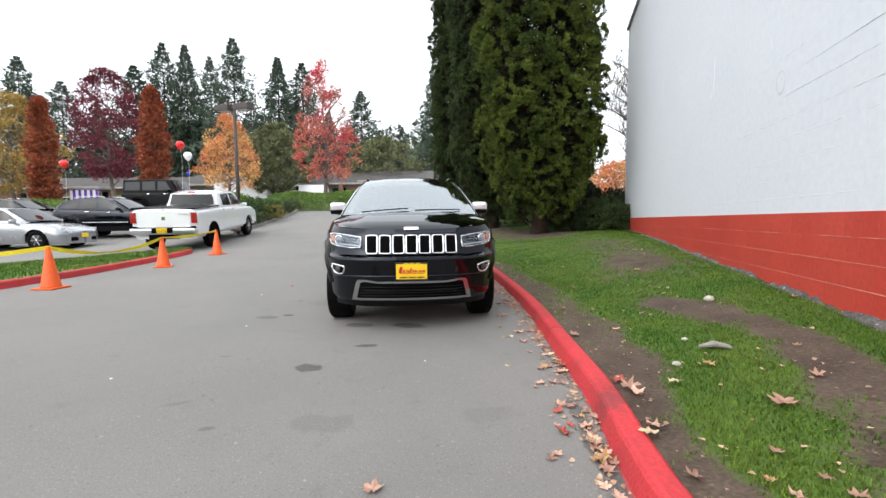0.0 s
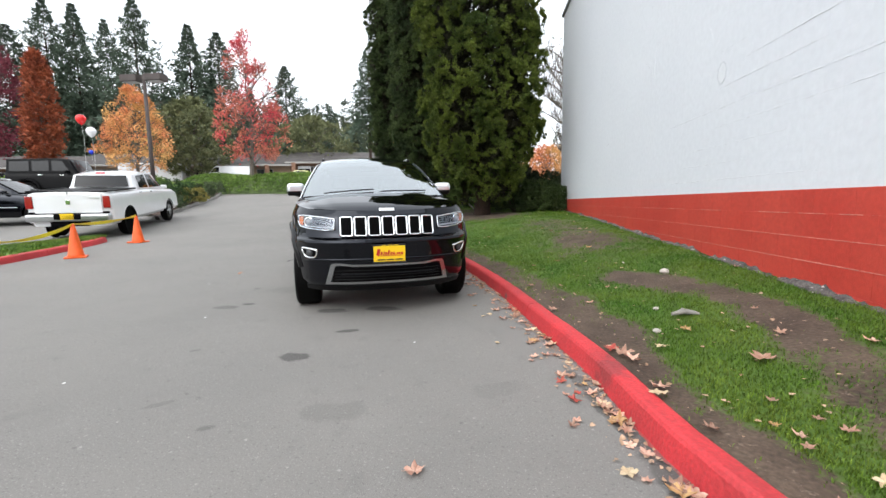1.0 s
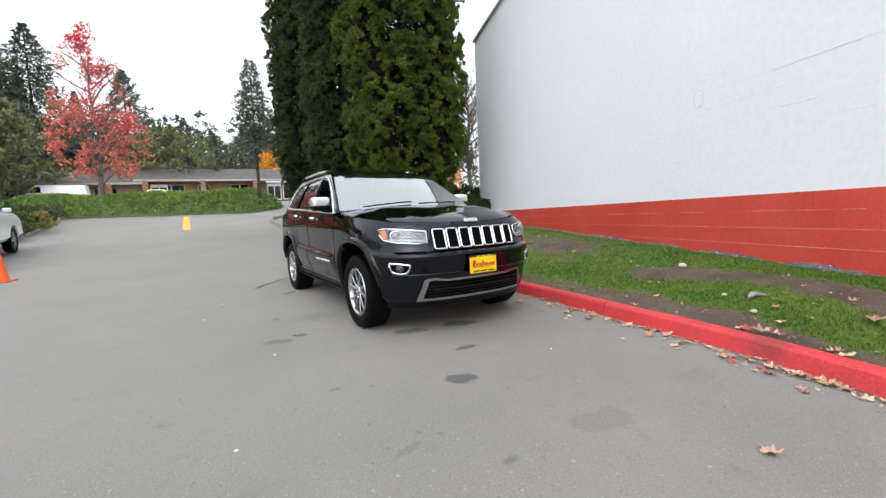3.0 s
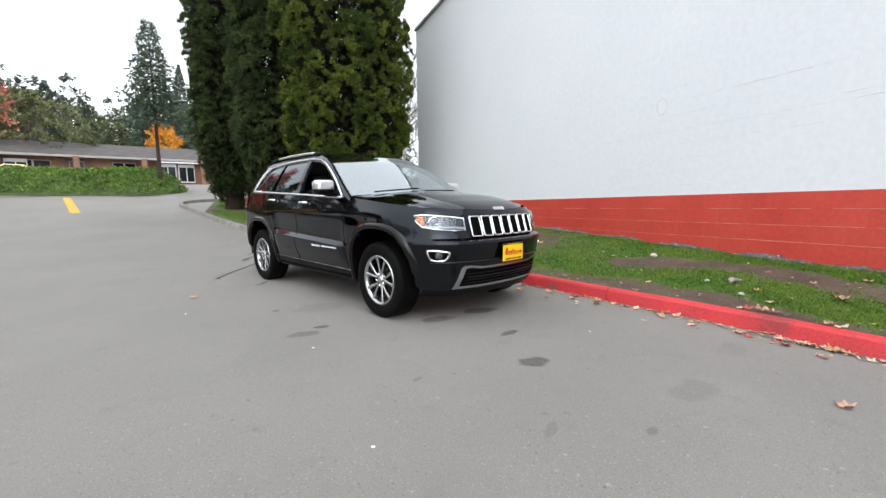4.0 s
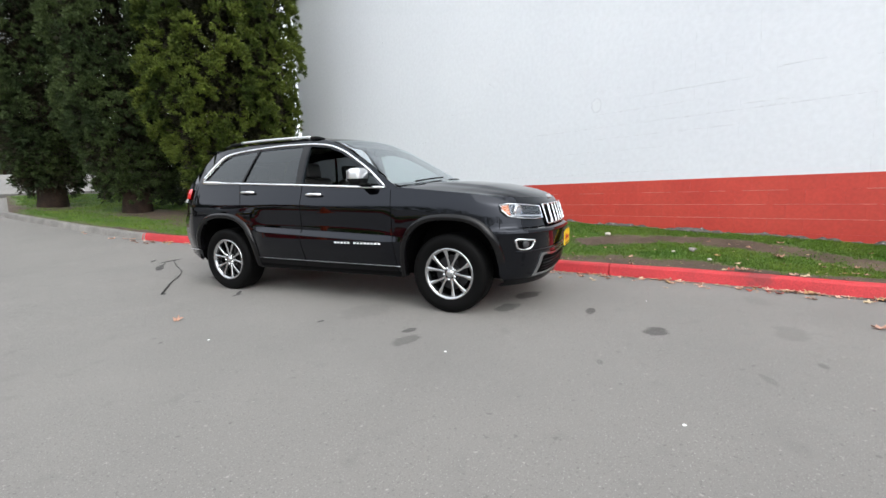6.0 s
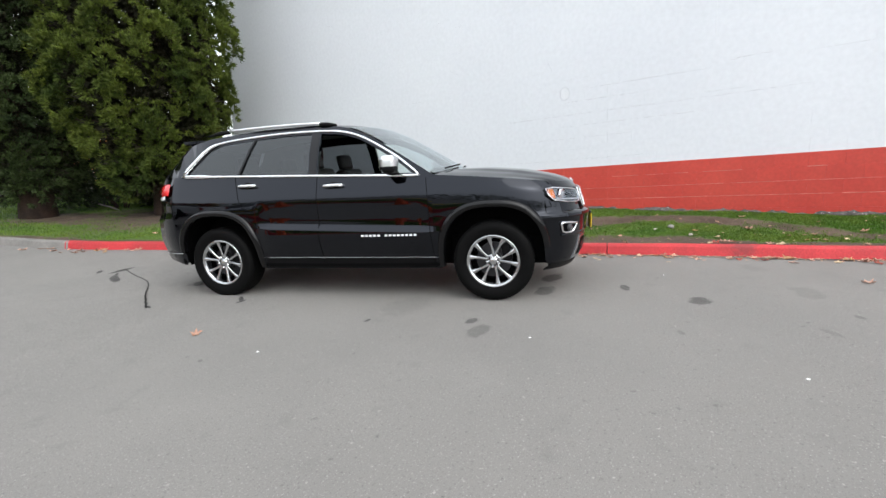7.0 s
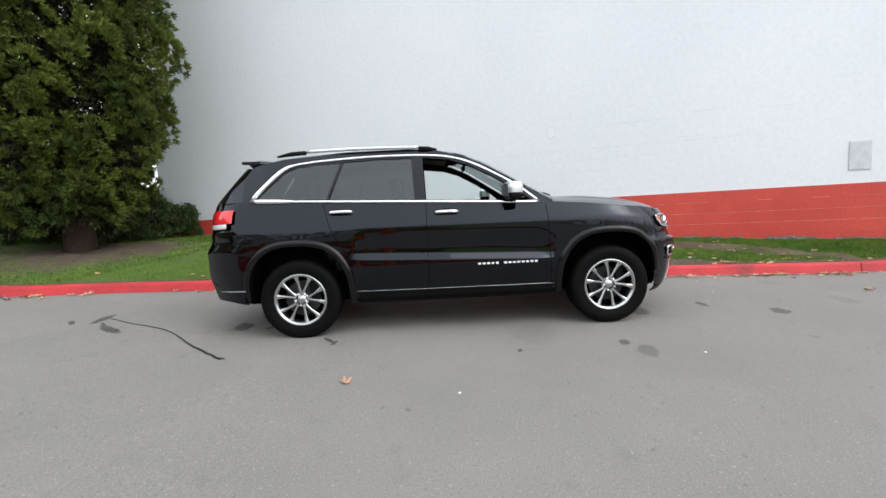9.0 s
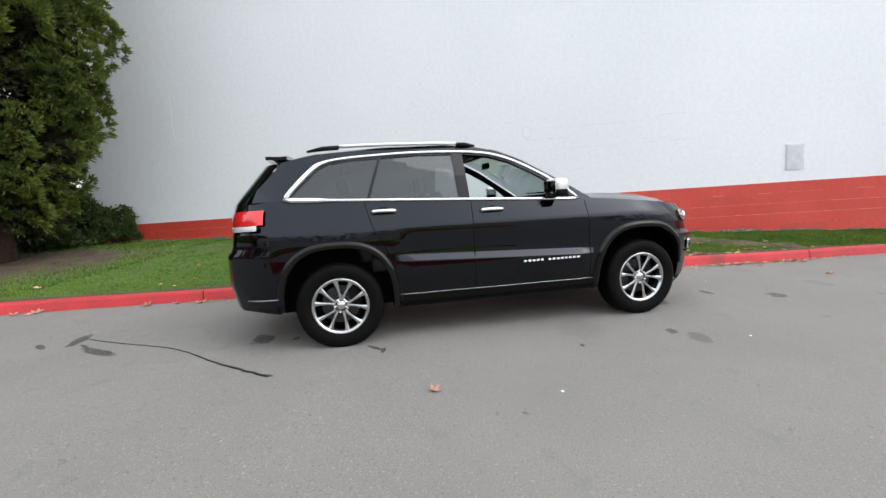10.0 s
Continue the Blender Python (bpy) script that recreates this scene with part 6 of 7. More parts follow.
suv2 = parked_car("suv", -18.9, 14.9, 17, "black sport utility car parked beside a white pickup", PAINT, 4.82, 1.94,
           [(-2.4, 1.15), (-1.9, 1.26), (0.9, 1.16), (1.8, 1.07), (2.2, 1.0), (2.41, 0.85)], [(-2.2, 1.25), (-1.95, 1.55), (-1.2, 1.70), (-0.3, 1.74), (0.1, 1.66), (0.95, 1.18)],
           [[(-1.8, 1.30), (-1.5, 1.58), (-1.1, 1.62), (-1.2, 1.28)], [(-1.12, 1.28), (-1.02, 1.62), (-0.4, 1.66), (-0.38, 1.25)], [(-0.28, 1.25), (-0.30, 1.66), (0.0, 1.62), (0.70, 1.21)]], (1.46, -1.46), r=0.37,
           screens=(((0.95, 1.20), (0.12, 1.66), 0.78, 0.62),), low=0.28, lean=0.14)
for s in (-1, 1):
    part("door_strip", box(1.9, 0.012, 0.03, 0, s * 0.972, 0.66, 0.004), SATIN, suv2)
    part("roof_rail", tube([(-1.5, s * 0.62, 1.70), (-1.3, s * 0.62, 1.77), (-0.4, s * 0.62, 1.79), (-0.2, s * 0.62, 1.74)], 0.018, 6), SATIN, suv2)
parked_car("sedan", -24.2, 14.2, 17, "black low sedan parked behind a silver one", PAINT, 4.8, 1.85,
           [(-2.4, 1.0), (-1.7, 1.08), (0.9, 0.98), (1.7, 0.90), (2.4, 0.66)], [(-2.0, 1.06), (-1.1, 1.42), (-0.2, 1.50), (0.3, 1.44), (1.15, 1.0)],
           [[(-1.25, 1.10), (-0.95, 1.36), (-0.2, 1.42), (-0.15, 1.07)], [(-0.05, 1.07), (-0.1, 1.42), (0.3, 1.38), (0.85, 1.04)]], (1.42, -1.40), screens=(((1.1, 1.03), (0.32, 1.43), 0.74, 0.58),), lift=0.30)
jeep = parked_car("off_roader", -20.6, 19.2, 17, "boxy black off-road car with a hard top in the lot", CLAD, 4.5, 1.85,
           [(-2.2, 1.22), (0.6, 1.20), (0.75, 1.16), (2.0, 1.12), (2.25, 1.0)], [(-2.18, 1.22), (-2.1, 1.86), (-0.2, 1.90), (0.35, 1.86), (0.72, 1.18)],
           [[(-2.0, 1.30), (-1.98, 1.74), (-1.2, 1.76), (-1.2, 1.30)], [(-1.08, 1.30), (-1.08, 1.76), (-0.40, 1.78), (-0.40, 1.30)], [(-0.28, 1.30), (-0.28, 1.78), (0.15, 1.77), (0.42, 1.30)]], (1.40, -1.30), r=0.40,
           screens=(((0.74, 1.22), (0.40, 1.84), 0.72, 0.64),), low=0.42, corner=0.18, nose_n=4, lift=0.62, lean=0.07)
for a in (1.40, -1.30):
    for s in (-1, 1):
        rows = [[Vector((a + rr * math.cos(t), s * yy, 0.42 + rr * math.sin(t))) for rr, yy in ((0.50, 0.80), (0.50, 1.02), (0.56, 1.02), (0.58, 0.85))] for t in np.linspace(0.2, math.pi - 0.2, 14)]
        part("fender_flare", sheet(rows, thick=0.02), CLAD, jeep)

DEEP_RED = plain("deep_red_lens", (0.30, 0.008, 0.010), 0.15, coat=1.0)
# the white pickup, its tail to the drive
px_, py_ = -12.93, 13.55
pick = parked_car("pickup", px_, py_, 111.5, "white crew-cab pickup truck parked tail to the drive", WHITE_CAR, 5.82, 2.0,
           [(-2.91, 1.33), (0.0, 1.33), (0.6, 1.30), (1.5, 1.26), (2.4, 1.20), (2.75, 1.10), (2.91, 0.95)], [(-0.92, 1.33), (-0.80, 1.80), (-0.2, 1.90), (0.6, 1.88), (1.0, 1.78), (1.62, 1.28)],
           [[(-0.62, 1.38), (-0.56, 1.76), (0.12, 1.80), (0.12, 1.36)], [(0.22, 1.36), (0.22, 1.80), (0.7, 1.79), (1.25, 1.34)]], (1.85, -1.72), r=0.40,
           screens=(((1.60, 1.32), (1.02, 1.80), 0.84, 0.70), ((-0.95, 1.40), (-0.86, 1.76), 0.74, 0.68)), low=0.42, corner=0.16, nose_n=4, slope=4.0, lift=0.05, lean=0.15)
part("bed_floor", box(1.85, 1.56, 0.03, -1.90, 0, 1.372, 0.005), CLAD, pick)
for s in (-1, 1):
    part("bed_rail", box(1.95, 0.10, 0.05, -1.93, s * 0.90, 1.375, 0.015), CLAD, pick)
    part("tail_light", box(0.05, 0.17, 0.34, -2.90, s * 0.90, 1.08, 0.02), DEEP_RED, pick, "red tail light")
    part("wheel_opening", turned([(0.47, 0), (0.47, 0.02), (0.40, 0.022), (0.40, 0.0)], 30, m=Matrix.Translation((-1.72, s * 0.985, 0.42)) @ Matrix.Rotation(radians(90 * -s), 4, "X")), BLACKHOLE, pick)
part("tailgate", box(0.05, 1.58, 0.52, -2.905, 0, 1.04, 0.015), WHITE_CAR, pick)
part("tailgate_badge", box(0.02, 0.11, 0.13, -2.935, 0, 1.08, 0.008), CHROME, pick, "plain chrome badge")
part("tailgate_letter_bar", box(0.012, 0.26, 0.05, -2.933, -0.62, 1.20, 0.004), SATIN, pick)
part("rear_bumper", box(0.26, 1.96, 0.20, -2.94, 0, 0.66, 0.07, seg=4), DULL, pick, "chrome step bumper")
part("bumper_step", box(0.22, 0.62, 0.15, -2.985, 0, 0.69, 0.02), BLACKHOLE, pick)
part("bumper_gap", box(0.06, 1.86, 0.06, -2.89, 0, 0.785), BLACKHOLE, pick)
part("tow_bar", box(0.5, 0.9, 0.16, -2.75, 0, 0.50, 0.03), BLACKHOLE, pick)
part("plate", box(0.02, 0.32, 0.16, -3.085, 0, 0.70, 0.004), YELLOW, pick, "yellow dealer plate")
part("brake_light", box(0.06, 0.24, 0.05, -0.90, 0, 1.85, 0.01), RED_LENS, pick)

# ---- traffic cones and tape ----
ORANGE = mat("cone_orange", (0.85, 0.115, 0.012), rough=0.5, vary=0.14, scale=5, fine=60)
CONES = [(-8.2, 5.33, 12), (-8.93, 8.12, 40), (-9.6, 10.5, 5)]
for x, y, a in CONES:
    cone = thing("traffic_cone", pose(x, y, ground_z(y), 0, 0, a), "orange plastic traffic cone standing on the asphalt by a kerb", "traffic cone", "cones along the drive")
    part("cone_body", turned([(0.150, 0.028), (0.140, 0.05), (0.030, 0.70), (0.024, 0.715), (0.018, 0.70), (0.018, 0.60)], 28), ORANGE, cone, smooth=True)
    part("base_plate", box(0.37, 0.37, 0.030, 0, 0, 0.016, 0.012), ORANGE, cone)
TAPE = mat("caution_tape", (0.80, 0.66, 0.02), rough=0.35, vary=0.12, scale=6, fine=20)
tops = [Vector((-11.5, 1.6, 0.60)), Vector((-8.2, 5.33, 0.70)), Vector((-8.93, 8.12, 0.72)), Vector((-9.6, 10.5, 0.80))]
for a, b, sag in ((tops[0], tops[1], 0.16), (tops[1], tops[2], 0.20), (tops[2], tops[3], 0.05)):
    rows = []
    for k in range(31):
        t = k / 30
        p = a.lerp(b, t) - Vector((0, 0, sag * 4 * t * (1 - t)))
        tw = 0.5 + 0.6 * math.sin(9 * t + sag * 20)
        rows.append([p + Vector((0.02 * math.sin(tw), 0, 0.036 * math.cos(tw))), p - Vector((0.02 * math.sin(tw), 0, 0.036 * math.cos(tw)))])
    tagged(part("caution_tape", sheet(rows, thick=0.002), TAPE, None), "yellow plastic barrier tape strung between cones", "tape", "tape along the cones")

# ---- balloons ----
STRING = plain("balloon_string", (0.7, 0.7, 0.7), 0.6)
for x, y, z, col, word, foot in ((-15.36, 14.89, 4.24, (0.75, 0.02, 0.02), "red", 2.2), (-15.04, 14.94, 3.78, (0.85, 0.85, 0.86), "white", 2.2), (-17.6, 17.41, 3.35, (0.03, 0.06, 0.55), "blue", 2.2), (-20.19, 13.6, 3.5, (0.75, 0.03, 0.02), "red", 1.9)):
    ball = thing("balloon", pose(x, y, z) @ Matrix.Scale(0.55 if word == "blue" else 1.0, 4), word + " party balloon floating on a string over parked cars", "balloon", "balloons over the lot")
    part("skin", turned([(0.0, -0.22), (0.02, -0.20), (0.11, -0.12), (0.165, 0.0), (0.16, 0.07), (0.11, 0.15), (0.0, 0.185)], 24), plain(word + "_balloon", col, 0.2, coat=0.3), ball, smooth=True)
    part("string", tube([(0, 0, -0.21), (0.03, 0.02, -0.6), (0.02, -0.02, foot - z)], 0.004, 5), STRING, ball)

# ---- lamp standard ----
DARKMETAL = mat("brown_metal", (0.065, 0.050, 0.045), rough=0.6, vary=0.2)
lamp = thing("street_lamp", pose(-16.6, 19.6, ground_z(19.6) + 0.1), "brown metal lamp standard with two box heads", "street lamp")
part("pole", tube([(0, 0, -0.2), (0, 0, 3), (0, 0, 6.3)], 0.085, 10, radii=[0.10, 0.09, 0.075]), DARKMETAL, lamp, smooth=True)
part("arm", box(1.3, 0.08, 0.10, 0, 0, 6.15, 0.01), DARKMETAL, lamp)
for s in (-1, 1):
    head_ = part("lamp_head", box(0.85, 0.55, 0.32, s * 0.62, 0, 6.12, 0.03), DARKMETAL, lamp)
    part("diffuser", box(0.6, 0.4, 0.02, s * 0.62, 0, 5.955, 0.004), WHITE_LENS, head_)

# ---- banks of ground cover ----
IVY = leafmat("ivy_leaf", (0.165, 0.255, 0.050), (0.100, 0.175, 0.034), 0.45, 0.7)
SOILBANK = mat("bank_soil", (0.070, 0.105, 0.028), rough=0.95, vary=0.4, scale=3, fine=30, bump=0.9)


def bank(name, line, half, height, label, seed, leaves, leaf=0.13):
    """A planted bank along a line, rounded at its ends, thick with leaves."""
    rnd = random.Random(seed)
    pts = [Vector((p.x, p.y, 0)) for p in curve_at([(x, y, 0) for x, y in line], 50)]

    def place(k, u):
        a, b = pts[max(k - 1, 0)], pts[min(k + 1, 49)]
        d = (b - a).normalized()
        n_ = Vector((-d.y, d.x, 0))
        end = min(1.0, min(k, 49 - k) / 5) ** 0.5
        p = pts[k] + n_ * u * half * (0.4 + 0.6 * end)
        rise = height * end * max(0, 1 - abs(u) ** 2.2) * (1 + 0.25 * noise.noise(Vector((p.x * 0.35, p.y * 0.35, seed))))
        return Vector((p.x, p.y, ground_z(p.y) + 0.02 + rise + 0.05 * noise.noise(Vector((p.x * 1.6, p.y * 1.6, seed)))))
    ob = thing(name, Matrix(), label, "ground cover", kind="structure")
    rows = [[place(k, j / 8) for j in range(-8, 9)] for k in range(50)]
    part("bank_soil", sheet(rows, flip=False), SOILBANK, ob, smooth=True)
    v, f = [], []
    for _ in range(leaves):
        p = place(rnd.randrange(50), rnd.uniform(-0.98, 0.98)) + Vector((rnd.uniform(-.3, .3), rnd.uniform(-.2, .2), 0))
        tuft(v, f, p, Vector((0, -0.3, 0.8)), 0.16, 5, rnd, leaf)
    raw("leaves", v, f, IVY, ob)["kind"] = "stuff"
    return ob


bank("ivy_bank", [(-7.7, 30.6), (-11, 30.8), (-15, 31.2), (-20, 31.5), (-24, 31.0)], 2.7, 1.15, "green ivy-covered bank at the end of the drive", 2, 5200)
bank("hedge_bank", [(-20.5, 26.6), (-24, 24.2), (-30, 20.5), (-38, 17.5), (-48, 15.5)], 2.2, 1.45, "low green planted bank behind the parked cars", 6, 4200)

# shrubs of the planting bed
GREYGREEN = leafmat("grey_green_leaf", (0.095, 0.125, 0.060), (0.060, 0.085, 0.040), 0.4)
MIDGREEN = leafmat("mid_green_leaf", (0.050, 0.100, 0.028), (0.033, 0.065, 0.022), 0.4)
YELLOWISH = leafmat("yellow_green_leaf", (0.26, 0.22, 0.06), (0.16, 0.17, 0.05), 0.4)
for k, (x, y, r, h, m_, w) in enumerate(((-14.9, 18.3, 0.55, 0.6, GREYGREEN, "grey-green"), (-15.7, 19.3, 0.75, 0.95, MIDGREEN, "mid green"), (-15.6, 20.9, 0.6, 0.7, YELLOWISH, "yellowing"), (-16.6, 20.4, 0.95, 1.2, MIDGREEN, "mid green"),
                                         (-16.6, 22.4, 0.6, 0.6, GREYGREEN, "grey-green"), (-17.6, 22.6, 0.9, 1.0, MIDGREEN, "mid green"), (-17.6, 24.6, 0.7, 0.7, GREYGREEN, "grey-green"), (-18.8, 25.2, 0.8, 0.8, IVY, "bright green"), (-18.9, 27.5, 0.7, 0.7, GREYGREEN, "grey-green"), (-17.9, 19.7, 0.9, 1.0, GREYGREEN, "grey-green"))):
    shrub("shrub", pose(x, y, ground_z(y) + 0.14), r, h, m_, w + " rounded shrub in a planting bed", 40 + k, 0.09, 70, 26)

# ---- road paint ----
ROADYELLOW = mat("road_yellow", (0.62, 0.40, 0.06), rough=0.8, vary=0.3, scale=6, fine=40)
ROADWHITE = mat("road_white", (0.62, 0.62, 0.60), rough=0.8, vary=0.3, scale=6, fine=40)


def stripe(pts, width, material, label):
    rows = []
    for k, p in enumerate(pts):
        a, b = Vector(pts[max(k - 1, 0)]), Vector(pts[min(k + 1, len(pts) - 1)])
        d = (b - a).normalized()
        q = Vector((-d.y, d.x)) * width / 2
        rows.append([Vector((p[0] + s * q.x, p[1] + s * q.y, ground_z(p[1]) + 0.008)) for s in (1, -1)])
    tagged(part("road_marking", sheet(rows), material), label, "road marking", kind="structure")


stripe([(-9.45 - 2.45 * k / 12, 20.0 + 7.0 * k / 12) for k in range(13)], 0.30, ROADYELLOW, "faded yellow centre line on the asphalt")
stripe([(-14.6 + 1.6 * k / 4, 27.5 + 0.1 * k) for k in range(5)], 0.30, ROADWHITE, "worn white paint on the asphalt")
stripe([(-9.7 + 1.6 * k / 4, 27.7 + 0.05 * k) for k in range(5)], 0.30, ROADWHITE, "worn white paint on the asphalt")

# ---- broadleaf and fir trees of the distance ----
def broadleaf(name, x, y, height, radius, low, material, label, seed, clumps=260, per=26, leaf=0.3, shape=1.0, bark=PALE_TRUNK, size=0.55, sparse=0.0, twigs=0):
    rnd = random.Random(seed)
    tree = thing(name, pose(x, y, ground_z(y) - 0.05), label, "tree")
    bm = bmesh.new()
    tr = 0.012 * height + 0.05
    tube([Vector((0.1 * math.sin(k * 1.3 + seed), 0.1 * math.cos(k + seed), height * 0.9 * k / 8)) for k in range(9)], tr, 9, bm, radii=[tr * (1.4 if k == 0 else 1) * (1 - 0.9 * k / 8) for k in range(9)])
    part("trunk", bm, bark, tree, smooth=True)
    tips = []
    bm = bmesh.new()
    for k in range(26):
        z = low * 0.8 + (height - low) * (k / 26) * 0.8
        a = k * 2.4 + rnd.uniform(-.4, .4)
        u = (z - low) / (height - low)
        r = radius * (math.sin(math.pi * min(max(0.15 + 0.85 * u, 0), 1)) ** 0.7) * rnd.uniform(0.65, 0.95)
        tip = Vector((r * math.cos(a), r * math.sin(a), z + r * 0.7))
        limb(bm, (0, 0, z), tip, 0.02 + tr * 0.25, 0.08, 5, 4, rnd)
        tips.append(tip)
    for k in range(twigs):
        tip = tips[k % 26]
        foot = Vector((0, 0, tip.z * 0.75)).lerp(tip, rnd.uniform(0.25, 0.95))
        limb(bm, foot, foot + Vector((rnd.uniform(-1, 1) * 0.7, rnd.uniform(-1, 1) * 0.7, rnd.uniform(0.5, 1.6))) * radius * 0.45, 0.013, 0.05, 3, 3, rnd)
    part("branchwork", bm, bark, tree)["kind"] = "stuff"
    v, f = [], []
    for _ in range(clumps):
        u = rnd.random()
        a = rnd.uniform(0, 6.283)
        env = radius * (math.sin(math.pi * (0.10 + 0.87 * u)) ** 0.75 if shape == 1.0 else (1.75 * (u + 0.02) ** 0.45 * (1 - u) ** 0.75 if shape == 4 else (1 - u) ** 0.62 * min(1.0, 0.45 + 3 * u)))
        env *= 1 + 0.35 * noise.noise(Vector((math.cos(a) * 1.3, math.sin(a) * 1.3, u * 5 + seed)))
        r = env * rnd.random() ** 0.45
        if sparse and noise.noise(Vector((r * math.cos(a) * 0.9, r * math.sin(a) * 0.9, u * 6 + seed))) < sparse - 0.5:
            continue
        tuft(v, f, Vector((r * math.cos(a), r * math.sin(a), low + u * (height - low))), Vector((math.cos(a) * 0.5, math.sin(a) * 0.5, 0.3)), size, per, rnd, leaf)
    raw("crown", v, f, material, tree)
    return tree


RUST = leafmat("rust_leaf", (0.38, 0.110, 0.050), (0.24, 0.066, 0.036), 0.45)
PURPLE = leafmat("purple_leaf", (0.215, 0.046, 0.062), (0.140, 0.032, 0.048), 0.45)
ORANGE_LEAF = leafmat("orange_leaf", (0.72, 0.46, 0.17), (0.68, 0.27, 0.13), 0.4, 0.5)
GOLD_LEAF = leafmat("yellow_leaf", (0.44, 0.32, 0.10), (0.34, 0.22, 0.07), 0.4, 0.5)
RED_LEAF = leafmat("red_leaf", (0.58, 0.060, 0.085), (0.60, 0.25, 0.16), 0.45, 0.5)
# olive and fir below: distance haze is mixed into these paler leaf colours
OLIVE = leafmat("hazed_olive_leaf", (0.170, 0.180, 0.085), (0.120, 0.135, 0.065), 0.4)
FIR = leafmat("fir_needles", (0.100, 0.135, 0.092), (0.068, 0.100, 0.072), 0.4)
broadleaf("autumn_tree", -35.5, 22.4, 8.6, 0.95, 1.0, RUST, "narrow upright tree in rust-brown autumn leaf", 61, 330, 34, 0.19, shape=4, size=0.36)
broadleaf("autumn_tree", -27.9, 24.6, 9.0, 1.0, 1.2, RUST, "narrow upright tree in rust-brown autumn leaf", 62, 340, 34, 0.19, shape=4, size=0.36)
broadleaf("autumn_tree", -39.2, 30.0, 12.4, 2.7, 3.0, PURPLE, "dark purple-leaved tree behind the lot", 63, 620, 28, 0.22, sparse=0.46)
broadleaf("autumn_tree", -52.7, 30.4, 11.5, 4.0, 2.2, GOLD_LEAF, "broad tree in dull yellow autumn leaf", 64, 420, 24, 0.34, sparse=0.30)
broadleaf("autumn_tree", -33.1, 37.7, 9.2, 3.6, 2.0, ORANGE_LEAF, "broad tree in pale orange autumn leaf", 65, 900, 24, 0.20, sparse=0.50, shape=3)
broadleaf("autumn_tree", -18.1, 31.3, 11.6, 3.0, 2.4, RED_LEAF, "half-bare maple in red autumn leaf by an ivy bank", 66, 1100, 20, 0.155, sparse=0.57, shape=3, size=0.40, twigs=150)
broadleaf("broadleaf_tree", -33.5, 46.0, 9.5, 4.6, 1.5, OLIVE, "rounded olive-green tree by a low building", 67, 360, 24, 0.4)
broadleaf("broadleaf_tree", -25.0, 60.0, 9.0, 6.2, 1.5, OLIVE, "wide thinning willow behind a low building", 68, 430, 22, 0.42, sparse=0.3)
broadleaf("autumn_tree", -15.6, 77.5, 9.4, 2.3, 1.5, leafmat("golden_leaf", (0.78, 0.42, 0.06), (0.70, 0.30, 0.05), 0.4), "tree in orange autumn leaf beyond a low building", 69, 260, 22, 0.42)
broadleaf("broadleaf_tree", 4.2, 24.5, 8.5, 2.6, 2.2, OLIVE, "nearly bare tree behind the building corner", 70, 40, 12, 0.14, sparse=0.55, twigs=1000)
broadleaf("autumn_tree", 3.9, 32.0, 2.6, 1.5, 0.4, ORANGE_LEAF, "small tree in orange autumn leaf behind the building corner", 71, 200, 20, 0.16)


def fir(x, y, height, radius, low, label, seed, material=FIR, tiers=40, leaf=0.70, name="fir_tree", per=56):
    """A fir: a straight trunk with drooping whorls of branches, thin and ragged towards the top."""
    rnd = random.Random(seed)
    tree = thing(name, pose(x, y, ground_z(y) - 0.05), label, "tree", "firs behind the lot" if height > 12 else "")
    bm = bmesh.new()
    tr = 0.011 * height + 0.03
    tube([Vector((0, 0, height * k / 6)) for k in range(7)], tr, 8, bm, radii=[tr * (1 - 0.94 * k / 6) for k in range(7)])
    part("trunk", bm, TRUNK, tree, smooth=True)
    v, f = [], []
    bm = bmesh.new()
    for k in range(tiers):
        u = k / (tiers - 1)
        z = low + (height - low) * u
        r = 1.75 * radius * (1 - u) ** 0.80 * rnd.uniform(0.45, 1.15) + 0.10
        for b in range(6):
            a = b * 1.047 + k * 0.7 + rnd.uniform(-.3, .3)
            rr = r * rnd.uniform(0.6, 1.15)
            tip = Vector((rr * math.cos(a), rr * math.sin(a), z - 0.18 * rr))
            if rr > 0.6:
                limb(bm, (0, 0, z), tip, 0.03, 0.03, 4, 2, rnd)
            for q in (0.35, 0.68, 0.95):
                tuft(v, f, Vector((0, 0, z)).lerp(tip, q), Vector((math.cos(a), math.sin(a), -0.25)), 0.18 * r + 0.18, max(4, int(per * (0.35 + 0.3 * q) / 2.2)), rnd, leaf * (0.45 + 0.55 * (1 - u)), 0.35)
    part("branchwork", bm, TRUNK, tree)["kind"] = "stuff"
    raw("needles", v, f, material, tree)
    return tree


FIRS = [(-92.5, 55.2, 26.5), (-85, 56.9, 22), (-72.6, 60.5, 24.5), (-67.9, 62.1, 28.4), (-64, 63.1, 28), (-65.2, 70, 28.5), (-52.1, 61, 27), (-46.2, 64.5, 24.5), (-43.8, 68, 24.5),
        (-30.5, 82, 15.5), (-9.4, 78.8, 22.5), (-15.2, 95, 23), (-5, 84, 19), (1, 88, 20), (-36, 75, 21),
        (-98, 60, 22), (-89, 66, 20), (-81, 60, 19), (-49, 74, 20), (-41, 72, 17), (-104, 52, 21), (-27, 86, 13), (-21, 92, 14), (-35, 88, 14), (-12, 88, 17)]
firs = [fir(*FIRS[k], r, lo, "tall dark fir against the sky", 100 + k) for k, r, lo in ((0, 5.0, 4), (3, 4.4, 5), (4, 3.2, 6), (6, 4.4, 4))]
base = [FIRS[k][2] for k in (0, 3, 4, 6)]
